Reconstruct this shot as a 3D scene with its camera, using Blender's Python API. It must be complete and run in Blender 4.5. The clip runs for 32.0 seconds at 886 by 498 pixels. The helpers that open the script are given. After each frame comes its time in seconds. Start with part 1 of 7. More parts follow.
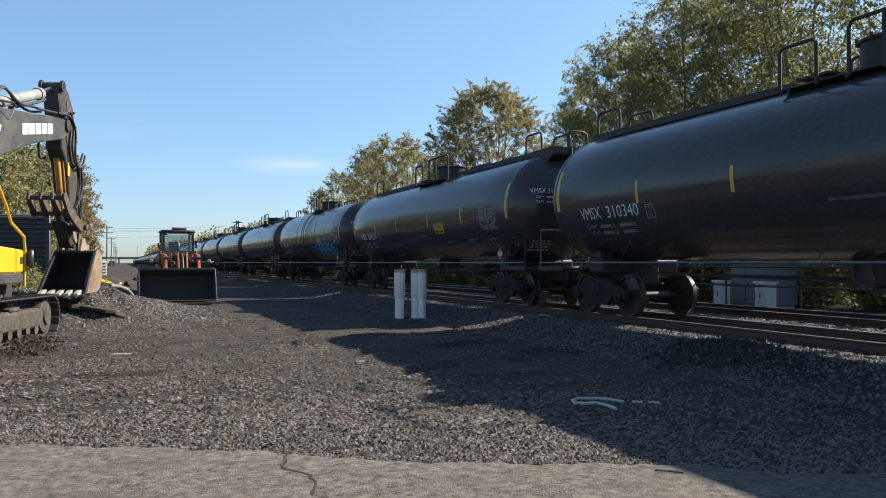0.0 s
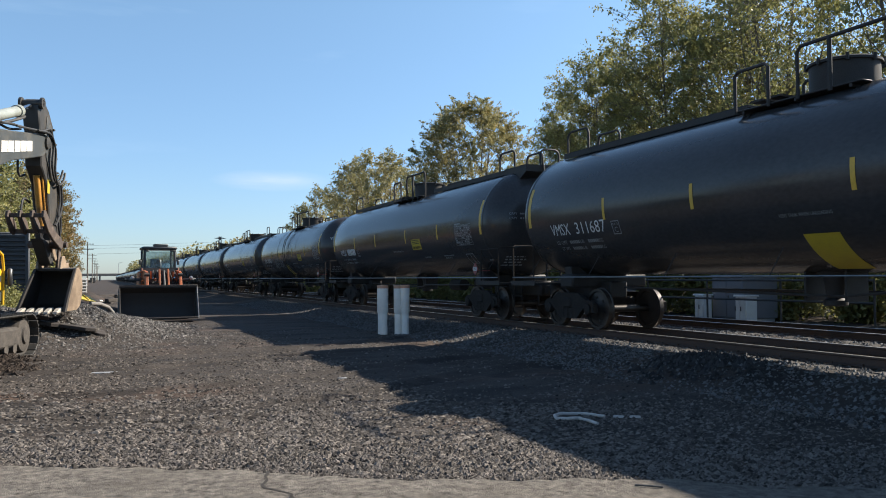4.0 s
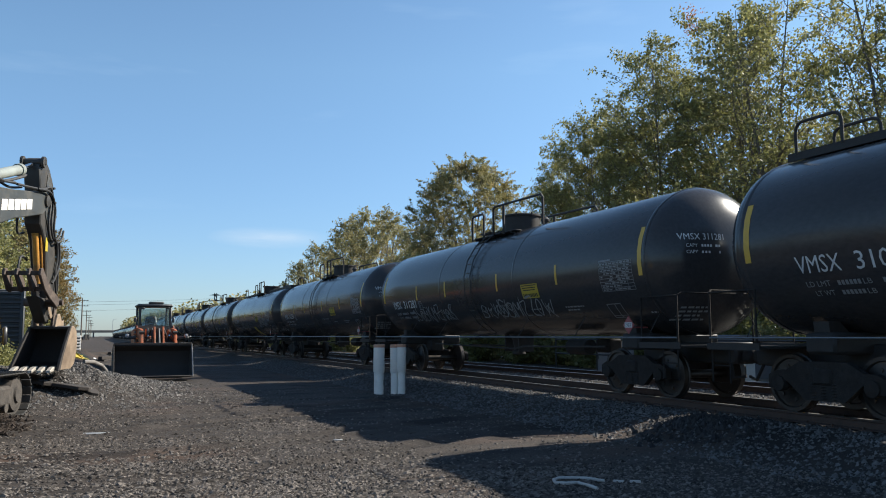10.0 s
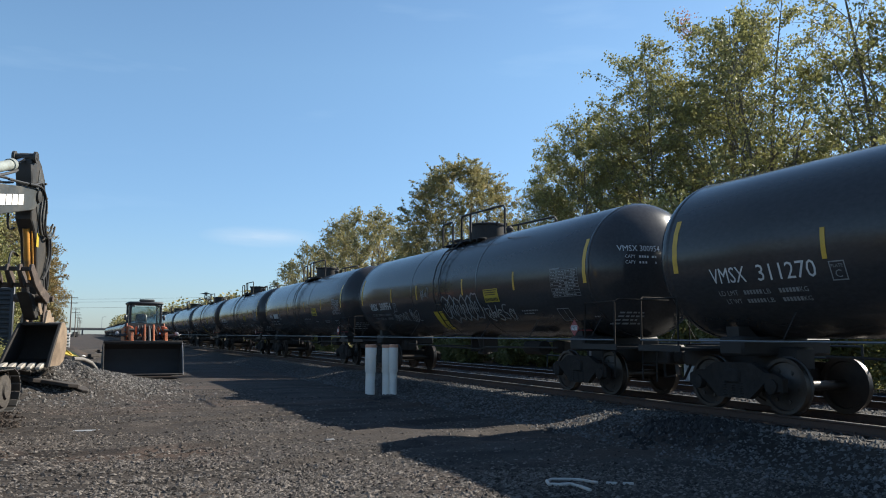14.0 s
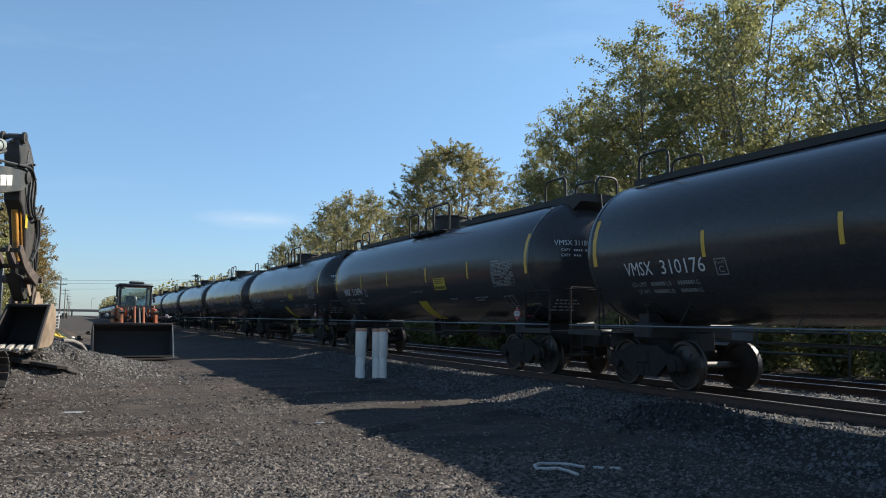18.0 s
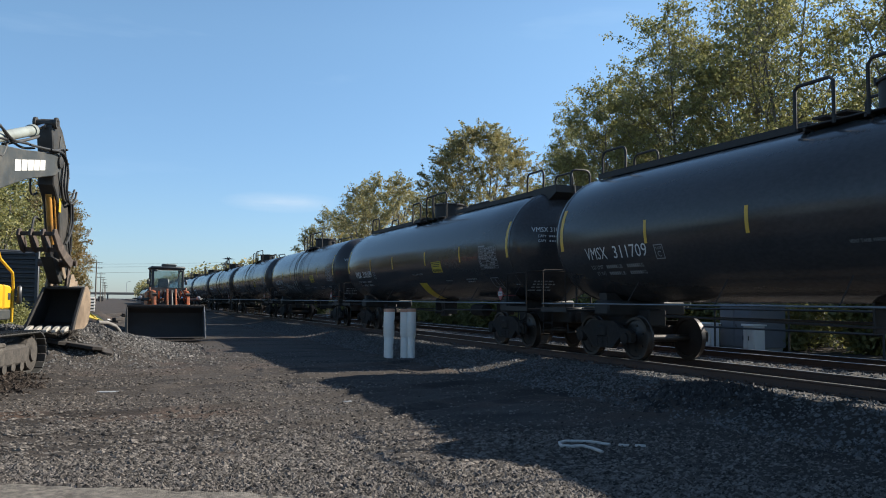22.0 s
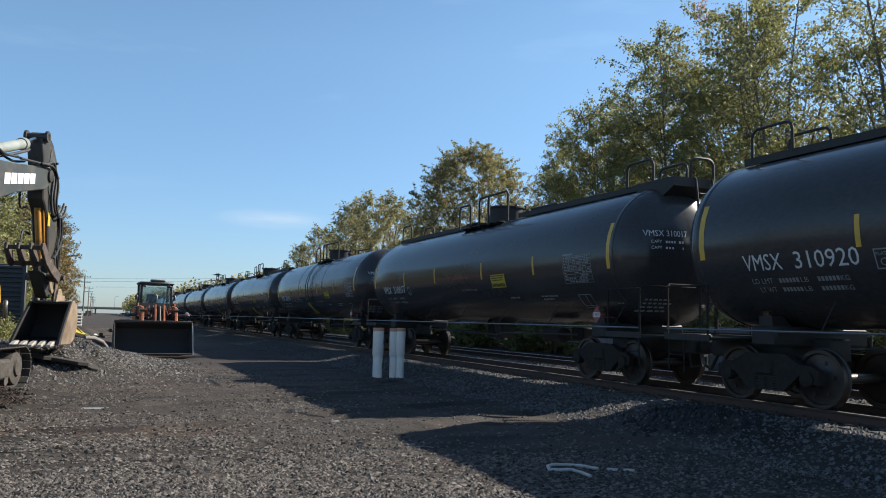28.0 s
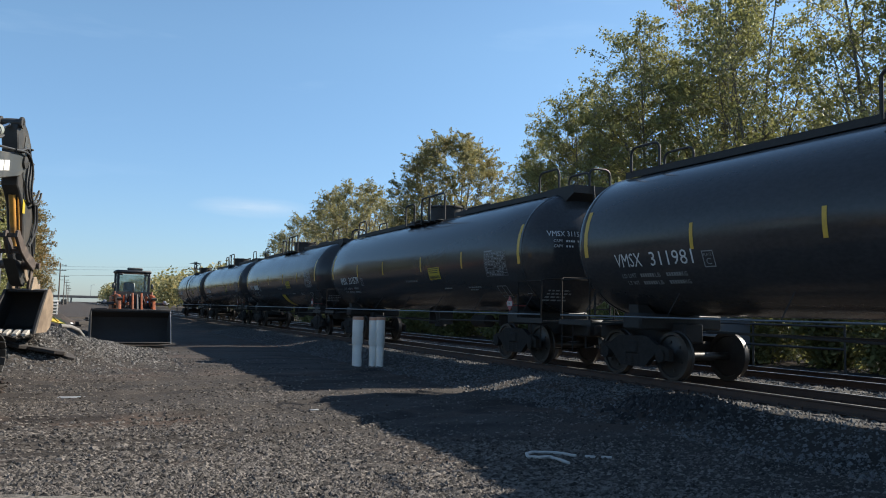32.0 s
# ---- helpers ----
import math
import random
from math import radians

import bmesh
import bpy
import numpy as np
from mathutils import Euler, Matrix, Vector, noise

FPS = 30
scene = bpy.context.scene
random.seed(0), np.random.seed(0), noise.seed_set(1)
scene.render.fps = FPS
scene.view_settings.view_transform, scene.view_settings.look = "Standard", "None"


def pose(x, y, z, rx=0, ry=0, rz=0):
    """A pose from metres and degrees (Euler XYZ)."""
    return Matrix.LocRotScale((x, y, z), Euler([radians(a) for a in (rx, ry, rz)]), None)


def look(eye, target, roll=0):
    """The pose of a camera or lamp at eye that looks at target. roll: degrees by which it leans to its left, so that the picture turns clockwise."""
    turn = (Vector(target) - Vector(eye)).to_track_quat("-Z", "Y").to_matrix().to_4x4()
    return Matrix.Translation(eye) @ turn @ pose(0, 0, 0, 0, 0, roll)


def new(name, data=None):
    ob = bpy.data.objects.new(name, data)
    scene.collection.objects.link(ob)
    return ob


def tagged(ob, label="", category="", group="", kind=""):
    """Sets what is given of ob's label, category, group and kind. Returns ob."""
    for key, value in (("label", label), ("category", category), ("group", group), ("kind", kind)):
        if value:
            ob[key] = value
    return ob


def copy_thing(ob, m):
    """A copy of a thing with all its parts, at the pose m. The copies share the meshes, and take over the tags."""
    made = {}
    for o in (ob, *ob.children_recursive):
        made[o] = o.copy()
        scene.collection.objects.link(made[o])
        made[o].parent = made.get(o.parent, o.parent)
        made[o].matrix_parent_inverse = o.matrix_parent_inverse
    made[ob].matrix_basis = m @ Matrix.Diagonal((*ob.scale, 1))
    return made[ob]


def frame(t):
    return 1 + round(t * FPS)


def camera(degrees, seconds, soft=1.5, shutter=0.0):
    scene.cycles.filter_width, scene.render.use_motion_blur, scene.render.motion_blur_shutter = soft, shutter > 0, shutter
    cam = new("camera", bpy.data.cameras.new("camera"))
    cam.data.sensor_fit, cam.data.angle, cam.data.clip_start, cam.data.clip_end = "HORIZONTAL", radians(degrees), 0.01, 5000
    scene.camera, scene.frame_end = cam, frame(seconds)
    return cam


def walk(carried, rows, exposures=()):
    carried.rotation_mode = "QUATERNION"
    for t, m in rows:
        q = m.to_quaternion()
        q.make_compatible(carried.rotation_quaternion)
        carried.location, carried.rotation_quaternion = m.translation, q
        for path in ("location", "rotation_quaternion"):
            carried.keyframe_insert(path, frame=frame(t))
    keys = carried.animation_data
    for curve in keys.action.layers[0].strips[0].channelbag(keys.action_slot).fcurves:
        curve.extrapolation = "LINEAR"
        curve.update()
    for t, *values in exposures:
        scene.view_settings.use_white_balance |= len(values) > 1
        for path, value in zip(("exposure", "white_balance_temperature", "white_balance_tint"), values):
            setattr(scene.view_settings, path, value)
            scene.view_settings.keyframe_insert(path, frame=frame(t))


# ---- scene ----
cam = camera(58.0, 32.0, soft=1.0)
# seconds, x, y, z, yaw, pitch, roll of the hand-held camera
PATH = [
    (0, 0.000, 0.000, 1.700, -21.90, 0.97, 0.00),
    (0.5, 0.004, -0.007, 1.705, -22.06, 1.44, 0.14),
    (1, -0.008, 0.012, 1.699, -22.05, 1.77, 0.04),
    (1.5, -0.004, 0.025, 1.681, -22.20, 2.19, -0.04),
    (2, 0.017, 0.021, 1.695, -21.97, 2.54, -0.28),
    (2.1, 0.016, 0.017, 1.699, -21.97, 2.75, -0.25),
    (2.2, 0.014, 0.011, 1.703, -21.93, 2.83, -0.10),
    (2.3, 0.010, 0.005, 1.708, -21.80, 2.44, 0.15),
    (2.4, 0.006, -0.001, 1.712, -22.10, 1.40, 0.50),
    (2.5, 0.002, -0.007, 1.716, -22.65, 0.67, 0.72),
    (2.6, 0.000, -0.013, 1.716, -22.74, 0.42, 0.62),
    (2.8, -0.005, -0.024, 1.715, -22.82, 0.10, 0.42),
    (3, -0.009, -0.034, 1.713, -22.81, 0.15, 0.30),
    (3.5, 0.019, -0.047, 1.714, -22.95, 1.13, -0.28),
    (5.5, -0.010, -0.039, 1.742, -23.62, 3.56, -0.11),
    (6, -0.012, -0.045, 1.734, -23.43, 4.26, -0.68),
    (6.5, -0.012, -0.052, 1.745, -23.36, 4.49, -0.67),
    (7, -0.009, -0.063, 1.729, -23.36, 4.56, -0.36),
    (7.5, -0.018, -0.043, 1.751, -23.36, 4.90, -0.10),
    (8, -0.017, -0.050, 1.749, -23.55, 5.25, -0.44),
    (8.5, -0.026, -0.058, 1.750, -23.27, 5.19, -0.38),
    (9, -0.038, -0.069, 1.762, -23.28, 5.28, -0.10),
    (9.5, -0.026, -0.051, 1.764, -23.15, 5.77, -0.24),
    (10, -0.017, -0.063, 1.759, -23.35, 6.15, -0.15),
    (10.5, -0.036, -0.027, 1.746, -23.63, 5.90, 0.28),
    (11, -0.041, -0.030, 1.752, -23.98, 5.85, -0.22),
    (11.5, -0.031, -0.005, 1.742, -23.89, 5.54, -0.41),
    (12, -0.030, -0.029, 1.736, -23.85, 5.82, 0.13),
    (12.5, -0.044, -0.013, 1.754, -23.95, 5.83, 0.43),
    (13, -0.044, -0.037, 1.747, -23.80, 6.02, 0.39),
    (13.5, -0.033, -0.027, 1.731, -23.68, 5.94, 0.36),
    (14, -0.051, -0.019, 1.743, -23.96, 6.24, 0.45),
    (14.5, -0.027, -0.061, 1.724, -23.57, 6.03, 0.41),
    (16.5, -0.022, -0.059, 1.751, -23.86, 5.12, 0.22),
    (17, -0.058, -0.046, 1.753, -24.50, 5.54, 0.86),
    (17.5, -0.015, -0.105, 1.736, -24.58, 5.75, 0.73),
    (18, -0.047, -0.034, 1.753, -24.60, 5.12, 0.88),
    (18.5, -0.042, -0.026, 1.754, -24.25, 4.82, 1.43),
    (19, -0.036, -0.033, 1.767, -23.84, 4.62, 0.92),
    (19.5, -0.020, -0.053, 1.722, -23.91, 4.75, 0.48),
    (20, -0.004, -0.132, 1.719, -23.37, 4.77, 0.94),
    (20.5, 0.003, -0.043, 1.732, -23.31, 4.84, 0.86),
    (21, -0.014, -0.089, 1.722, -23.77, 4.32, 0.40),
    (21.5, 0.010, -0.074, 1.724, -23.17, 3.85, 0.08),
    (22, 0.005, -0.084, 1.729, -22.52, 3.74, 0.56),
    (22.5, 0.020, -0.129, 1.720, -22.54, 4.24, 0.92),
    (23, 0.017, -0.059, 1.728, -21.97, 4.18, 0.95),
    (23.5, 0.017, -0.042, 1.752, -22.16, 4.28, 1.41),
    (24, 0.033, -0.084, 1.745, -21.78, 4.30, 1.10),
    (24.5, 0.034, -0.067, 1.735, -21.57, 4.22, 1.04),
    (25, 0.041, -0.076, 1.729, -21.57, 4.11, 0.62),
    (25.5, 0.039, -0.102, 1.747, -21.43, 4.60, 1.17),
    (27.5, 0.031, -0.036, 1.737, -22.60, 5.17, 1.56),
    (28, 0.015, -0.066, 1.745, -23.16, 5.13, 1.36),
    (28.5, 0.001, -0.052, 1.750, -23.66, 5.11, 1.11),
    (29, 0.036, -0.118, 1.741, -23.98, 4.94, 1.72),
    (29.5, 0.018, -0.094, 1.746, -24.31, 5.48, 2.30),
    (30, -0.008, -0.072, 1.753, -24.15, 5.64, 2.18),
    (30.5, 0.014, -0.080, 1.756, -24.14, 5.30, 1.89),
    (31, 0.007, -0.064, 1.749, -24.45, 5.15, 1.70),
    (31.5, 0.006, -0.076, 1.749, -24.48, 4.58, 1.74),
    (32, 0.005, -0.073, 1.739, -24.64, 4.39, 1.43),
]
walk(cam, [(t, pose(x, y, z, 90 + p, 0, yw) @ pose(0, 0, 0, 0, 0, r)) for t, x, y, z, yw, p, r in PATH],
     exposures=[(0, 1.25, 6400, 10), (3.5, 1.25, 6400, 10), (5.5, 1.05, 6150, 8), (32, 1.05, 6150, 8)])

# ---- world, sun ----
WISP_X, WISP_Z = 0.19, 0.119      # the low cloud: sine of its bearing from +y towards +x, and its height
SUN_EL, SUN_AZ = 35.0, 0.0      # degrees above the ground, and from +x towards +y
world = bpy.data.worlds.new("sky")
scene.world = world
world.use_nodes = True
wn, wl = world.node_tree.nodes, world.node_tree.links
sky = wn.new("ShaderNodeTexSky")
sky.sky_type, sky.sun_disc = "NISHITA", False
sky.sun_elevation, sky.sun_rotation = radians(SUN_EL), radians(90 - SUN_AZ)
sky.air_density, sky.dust_density, sky.ozone_density = 1.0, 0.35, 3.0
coord = wn.new("ShaderNodeTexCoord")
stretch = wn.new("ShaderNodeMapping")
stretch.inputs["Scale"].default_value = (2.2, 2.2, 14.0)
stretch.inputs["Location"].default_value = (0.35, 0.9, 0.0)
cloud = wn.new("ShaderNodeTexNoise")
cloud.inputs["Scale"].default_value, cloud.inputs["Detail"].default_value = 1.6, 5.0
veil = wn.new("ShaderNodeMapRange")
veil.inputs["From Min"].default_value, veil.inputs["From Max"].default_value = 0.62, 0.85
veil.inputs["To Max"].default_value = 0.1
mixc = wn.new("ShaderNodeMix")
mixc.data_type = "RGBA"
mixc.inputs["B"].default_value = (7.0, 7.6, 8.4, 1)
wl.new(coord.outputs["Generated"], stretch.inputs["Vector"])
wl.new(stretch.outputs["Vector"], cloud.inputs["Vector"])
wl.new(cloud.outputs["Fac"], veil.inputs["Value"])
wl.new(veil.outputs["Result"], mixc.inputs["Factor"])
wl.new(sky.outputs["Color"], mixc.inputs["A"])
# cooler, dimmer haze low down than the clear-air model gives, a little brighter above
axes = wn.new("ShaderNodeSeparateXYZ")
rise = wn.new("ShaderNodeMapRange")
rise.inputs["From Max"].default_value = 0.32
haze = wn.new("ShaderNodeMix")
haze.data_type = "RGBA"
haze.inputs["A"].default_value, haze.inputs["B"].default_value = (0.69, 0.79, 0.99, 1), (1.12, 1.18, 1.13, 1)
tint = wn.new("ShaderNodeMix")
tint.data_type, tint.blend_type = "RGBA", "MULTIPLY"
tint.inputs["Factor"].default_value = 1.0
wl.new(coord.outputs["Generated"], axes.inputs["Vector"])
wl.new(axes.outputs["Z"], rise.inputs["Value"])
wl.new(rise.outputs["Result"], haze.inputs["Factor"])
# one thin low cloud over the end of the line
place = wn.new("ShaderNodeMapping")
place.inputs["Scale"].default_value = (1 / 0.075, 0.0, 1 / 0.014)
place.inputs["Location"].default_value = (-WISP_X / 0.075, 0.0, -WISP_Z / 0.014)
away = wn.new("ShaderNodeVectorMath")
away.operation = "LENGTH"
soften = wn.new("ShaderNodeMapRange")
soften.inputs["From Min"].default_value, soften.inputs["From Max"].default_value = 1.0, 0.1
shred = wn.new("ShaderNodeTexNoise")
shred.inputs["Scale"].default_value, shred.inputs["Detail"].default_value = 9.0, 5.0
both = wn.new("ShaderNodeMath")
both.operation = "MULTIPLY"
thin = wn.new("ShaderNodeMath")
thin.operation = "MULTIPLY"
thin.inputs[1].default_value = 0.75
wisp = wn.new("ShaderNodeMix")
wisp.data_type = "RGBA"
wisp.inputs["B"].default_value = (6.6, 6.5, 6.3, 1)
wl.new(coord.outputs["Generated"], place.inputs["Vector"])
wl.new(place.outputs["Vector"], away.inputs[0])
wl.new(away.outputs["Value"], soften.inputs["Value"])
wl.new(stretch.outputs["Vector"], shred.inputs["Vector"])
wl.new(soften.outputs["Result"], both.inputs[0])
wl.new(shred.outputs["Fac"], both.inputs[1])
wl.new(both.outputs["Value"], thin.inputs[0])
wl.new(thin.outputs["Value"], wisp.inputs["Factor"])
wl.new(mixc.outputs["Result"], wisp.inputs["A"])
wl.new(wisp.outputs["Result"], tint.inputs["A"])
wl.new(haze.outputs["Result"], tint.inputs["B"])
wl.new(tint.outputs["Result"], wn["Background"].inputs["Color"])
wn["Background"].inputs["Strength"].default_value = 0.07

sun = new("sun", bpy.data.lights.new("sun", "SUN"))
sun.data.energy, sun.data.angle, sun.data.color = 5.0, radians(0.6), (1.0, 0.9, 0.76)
ce, se = math.cos(radians(SUN_EL)), math.sin(radians(SUN_EL))
sun.matrix_world = look((ce * math.cos(radians(SUN_AZ)) * 60, ce * math.sin(radians(SUN_AZ)) * 60, se * 60), (0, 0, 0))


# ---- materials ----
def mat(name, color, rough=0.6, metal=0.0, vary=0.25, scale=6.0, bump=0.15, fine=60.0, dirt=None, dirt_amount=0.35,
        dirt_scale=1.3, island=0.0, stretch3=(1, 1, 1), spec=0.5, translucent=0.0):
    """A painted, worn or mineral surface: colour varied at two scales, optional dirt patches and relief."""
    m = bpy.data.materials.new(name)
    m.use_nodes = True
    n, l = m.node_tree.nodes, m.node_tree.links
    b = n["Principled BSDF"]
    co = n.new("ShaderNodeTexCoord")
    mp = n.new("ShaderNodeMapping")
    mp.inputs["Scale"].default_value = stretch3
    l.new(co.outputs["Object"], mp.inputs["Vector"])
    big = n.new("ShaderNodeTexNoise")
    big.inputs["Scale"].default_value, big.inputs["Detail"].default_value = scale, 5.0
    small = n.new("ShaderNodeTexNoise")
    small.inputs["Scale"].default_value, small.inputs["Detail"].default_value = fine, 3.0
    l.new(mp.outputs["Vector"], big.inputs["Vector"])
    l.new(mp.outputs["Vector"], small.inputs["Vector"])
    add = n.new("ShaderNodeMath")
    add.operation = "ADD"
    l.new(big.outputs["Fac"], add.inputs[0])
    l.new(small.outputs["Fac"], add.inputs[1])
    val = n.new("ShaderNodeMapRange")
    val.inputs["From Min"].default_value, val.inputs["From Max"].default_value = 0.65, 1.35
    val.inputs["To Min"].default_value, val.inputs["To Max"].default_value = 1 - vary, 1 + vary
    l.new(add.outputs["Value"], val.inputs["Value"])
    hsv = n.new("ShaderNodeHueSaturation")
    hsv.inputs["Color"].default_value = (*color, 1)
    if island:
        geo = n.new("ShaderNodeNewGeometry")
        ir = n.new("ShaderNodeMapRange")
        ir.inputs["To Min"].default_value, ir.inputs["To Max"].default_value = 1 - island, 1 + island
        l.new(geo.outputs["Random Per Island"], ir.inputs["Value"])
        mul = n.new("ShaderNodeMath")
        mul.operation = "MULTIPLY"
        l.new(ir.outputs["Result"], mul.inputs[0])
        l.new(val.outputs["Result"], mul.inputs[1])
        l.new(mul.outputs["Value"], hsv.inputs["Value"])
    else:
        l.new(val.outputs["Result"], hsv.inputs["Value"])
    out = hsv.outputs["Color"]
    if dirt:
        patch = n.new("ShaderNodeTexNoise")
        patch.inputs["Scale"].default_value, patch.inputs["Detail"].default_value = dirt_scale, 8.0
        patch.inputs["Roughness"].default_value = 0.7
        l.new(mp.outputs["Vector"], patch.inputs["Vector"])
        pr = n.new("ShaderNodeMapRange")
        pr.inputs["From Min"].default_value, pr.inputs["From Max"].default_value = 0.48, 0.68
        pr.inputs["To Max"].default_value = dirt_amount * 2
        l.new(patch.outputs["Fac"], pr.inputs["Value"])
        mx = n.new("ShaderNodeMix")
        mx.data_type = "RGBA"
        mx.inputs["B"].default_value = (*dirt, 1)
        l.new(pr.outputs["Result"], mx.inputs["Factor"])
        l.new(out, mx.inputs["A"])
        out = mx.outputs["Result"]
    l.new(out, b.inputs["Base Color"])
    b.inputs["Metallic"].default_value = metal
    b.inputs["Specular IOR Level"].default_value = spec
    rr = n.new("ShaderNodeMapRange")
    rr.inputs["To Min"].default_value, rr.inputs["To Max"].default_value = max(0.02, rough - 0.12), min(1, rough + 0.12)
    l.new(big.outputs["Fac"], rr.inputs["Value"])
    l.new(rr.outputs["Result"], b.inputs["Roughness"])
    if bump:
        bu = n.new("ShaderNodeBump")
        bu.inputs["Strength"].default_value, bu.inputs["Distance"].default_value = bump, 0.02
        l.new(add.outputs["Value"], bu.inputs["Height"])
        l.new(bu.outputs["Normal"], b.inputs["Normal"])
    if translucent:
        tr = n.new("ShaderNodeBsdfTranslucent")
        ms = n.new("ShaderNodeMixShader")
        ms.inputs["Fac"].default_value = translucent
        l.new(out, tr.inputs["Color"])
        l.new(b.outputs["BSDF"], ms.inputs[1])
        l.new(tr.outputs["BSDF"], ms.inputs[2])
        l.new(ms.outputs["Shader"], n["Material Output"].inputs["Surface"])
    return m


def leaf_mat(name, a, bcol, c):
    """Leaves that vary from leaf to leaf between three colours, lit through."""
    m = bpy.data.materials.new(name)
    m.use_nodes = True
    n, l = m.node_tree.nodes, m.node_tree.links
    b = n["Principled BSDF"]
    geo = n.new("ShaderNodeNewGeometry")
    ramp = n.new("ShaderNodeValToRGB")
    ramp.color_ramp.elements[0].color, ramp.color_ramp.elements[1].color = (*a, 1), (*c, 1)
    e = ramp.color_ramp.elements.new(0.55)
    e.color = (*bcol, 1)
    co = n.new("ShaderNodeTexCoord")
    no = n.new("ShaderNodeTexNoise")
    no.inputs["Scale"].default_value, no.inputs["Detail"].default_value = 0.35, 2.0
    l.new(co.outputs["Object"], no.inputs["Vector"])
    ad = n.new("ShaderNodeMath")
    ad.operation = "MULTIPLY_ADD"
    ad.inputs[1].default_value = 0.55
    sub = n.new("ShaderNodeMapRange")
    sub.inputs["From Min"].default_value, sub.inputs["From Max"].default_value = 0.3, 0.7
    sub.inputs["To Max"].default_value = 0.5
    l.new(no.outputs["Fac"], sub.inputs["Value"])
    l.new(geo.outputs["Random Per Island"], ad.inputs[0])
    l.new(sub.outputs["Result"], ad.inputs[2])
    l.new(ad.outputs["Value"], ramp.inputs["Fac"])
    l.new(ramp.outputs["Color"], b.inputs["Base Color"])
    b.inputs["Roughness"].default_value = 0.58
    tr = n.new("ShaderNodeBsdfTranslucent")
    ms = n.new("ShaderNodeMixShader")
    ms.inputs["Fac"].default_value = 0.45
    l.new(ramp.outputs["Color"], tr.inputs["Color"])
    l.new(b.outputs["BSDF"], ms.inputs[1])
    l.new(tr.outputs["BSDF"], ms.inputs[2])
    l.new(ms.outputs["Shader"], n["Material Output"].inputs["Surface"])
    return m


def glass_mat(name, color=(0.55, 0.62, 0.6)):
    m = bpy.data.materials.new(name)
    m.use_nodes = True
    b = m.node_tree.nodes["Principled BSDF"]
    b.inputs["Base Color"].default_value = (*color, 1)
    b.inputs["Roughness"].default_value = 0.05
    b.inputs["Transmission Weight"].default_value = 0.9
    b.inputs["IOR"].default_value = 1.1
    return m


M_GROUND = mat("crushed_stone_ground", (0.046, 0.039, 0.034), 0.95, vary=0.55, scale=1.3, fine=34, bump=1.0, dirt=(0.03078, 0.02486, 0.02072), dirt_scale=0.42, dirt_amount=0.6, stretch3=(0.55, 1.5, 1), spec=0.2)
def add_patches(m, color, scale, lo, hi, shift):
    """Blends broad patches of another soil over a material's colour."""
    n, l = m.node_tree.nodes, m.node_tree.links
    base = n["Principled BSDF"].inputs["Base Color"]
    src = base.links[0].from_socket
    co, mp, no, rg, mx = n.new("ShaderNodeTexCoord"), n.new("ShaderNodeMapping"), n.new("ShaderNodeTexNoise"), n.new("ShaderNodeMapRange"), n.new("ShaderNodeMix")
    mx.data_type = "RGBA"
    mp.inputs["Scale"].default_value, mp.inputs["Location"].default_value = (0.55, 1.3, 1), (shift, shift * 0.7, 0)
    no.inputs["Scale"].default_value, no.inputs["Detail"].default_value = scale, 6.0
    rg.inputs["From Min"].default_value, rg.inputs["From Max"].default_value = lo, hi
    rg.inputs["To Max"].default_value = 0.85
    l.new(co.outputs["Object"], mp.inputs["Vector"])
    l.new(mp.outputs["Vector"], no.inputs["Vector"])
    l.new(no.outputs["Fac"], rg.inputs["Value"])
    l.new(rg.outputs["Result"], mx.inputs["Factor"])
    l.new(src, mx.inputs["A"])
    mx.inputs["B"].default_value = (*color, 1)
    l.new(mx.outputs["Result"], base)


add_patches(M_GROUND, (0.08, 0.053, 0.04), 0.3, 0.52, 0.66, 3.0)
add_patches(M_GROUND, (0.02, 0.0175, 0.016), 0.7, 0.54, 0.63, 11.0)
M_STONE = mat("gravel_stone", (0.097, 0.084, 0.073), 0.9, vary=0.25, scale=9, fine=80, bump=0.3, island=0.8, spec=0.25)
M_BALLAST = mat("ballast_stone", (0.098, 0.095, 0.093), 0.85, vary=0.2, scale=9, fine=60, bump=0.3, island=0.5, spec=0.3)
M_RUBBLE = mat("pale_rubble_stone", (0.125, 0.116, 0.107), 0.9, vary=0.25, scale=9, fine=80, bump=0.3, island=0.75, spec=0.25)
M_CLOD = mat("dark_mud", (0.04, 0.0304, 0.024), 0.95, vary=0.4, scale=9, fine=60, bump=0.5, island=0.5, spec=0.2)
M_PILE = mat("dark_asphalt_lumps", (0.03, 0.028, 0.028), 0.85, vary=0.3, scale=8, bump=0.4, island=0.5, spec=0.3)
M_PAVE = mat("worn_pale_pavement", (0.128, 0.114, 0.098), 0.92, vary=0.95, scale=14, fine=110, bump=0.9, dirt=(0.1004, 0.08856, 0.0738), dirt_scale=1.1, spec=0.2)
M_CRACK = mat("crack_filling", (0.04, 0.036, 0.032), 0.95, spec=0.2)
M_TANK = mat("black_tank_paint", (0.04, 0.038, 0.039), 0.2, spec=0.32, vary=0.25, scale=0.9, fine=18, bump=0.02, dirt=(0.045, 0.042, 0.038), dirt_amount=0.25, dirt_scale=0.7, stretch3=(1, 0.5, 1))
M_BLACK = mat("black_steel_paint", (0.03, 0.028, 0.027), 0.6, spec=0.25, vary=0.3, scale=5, bump=0.06)
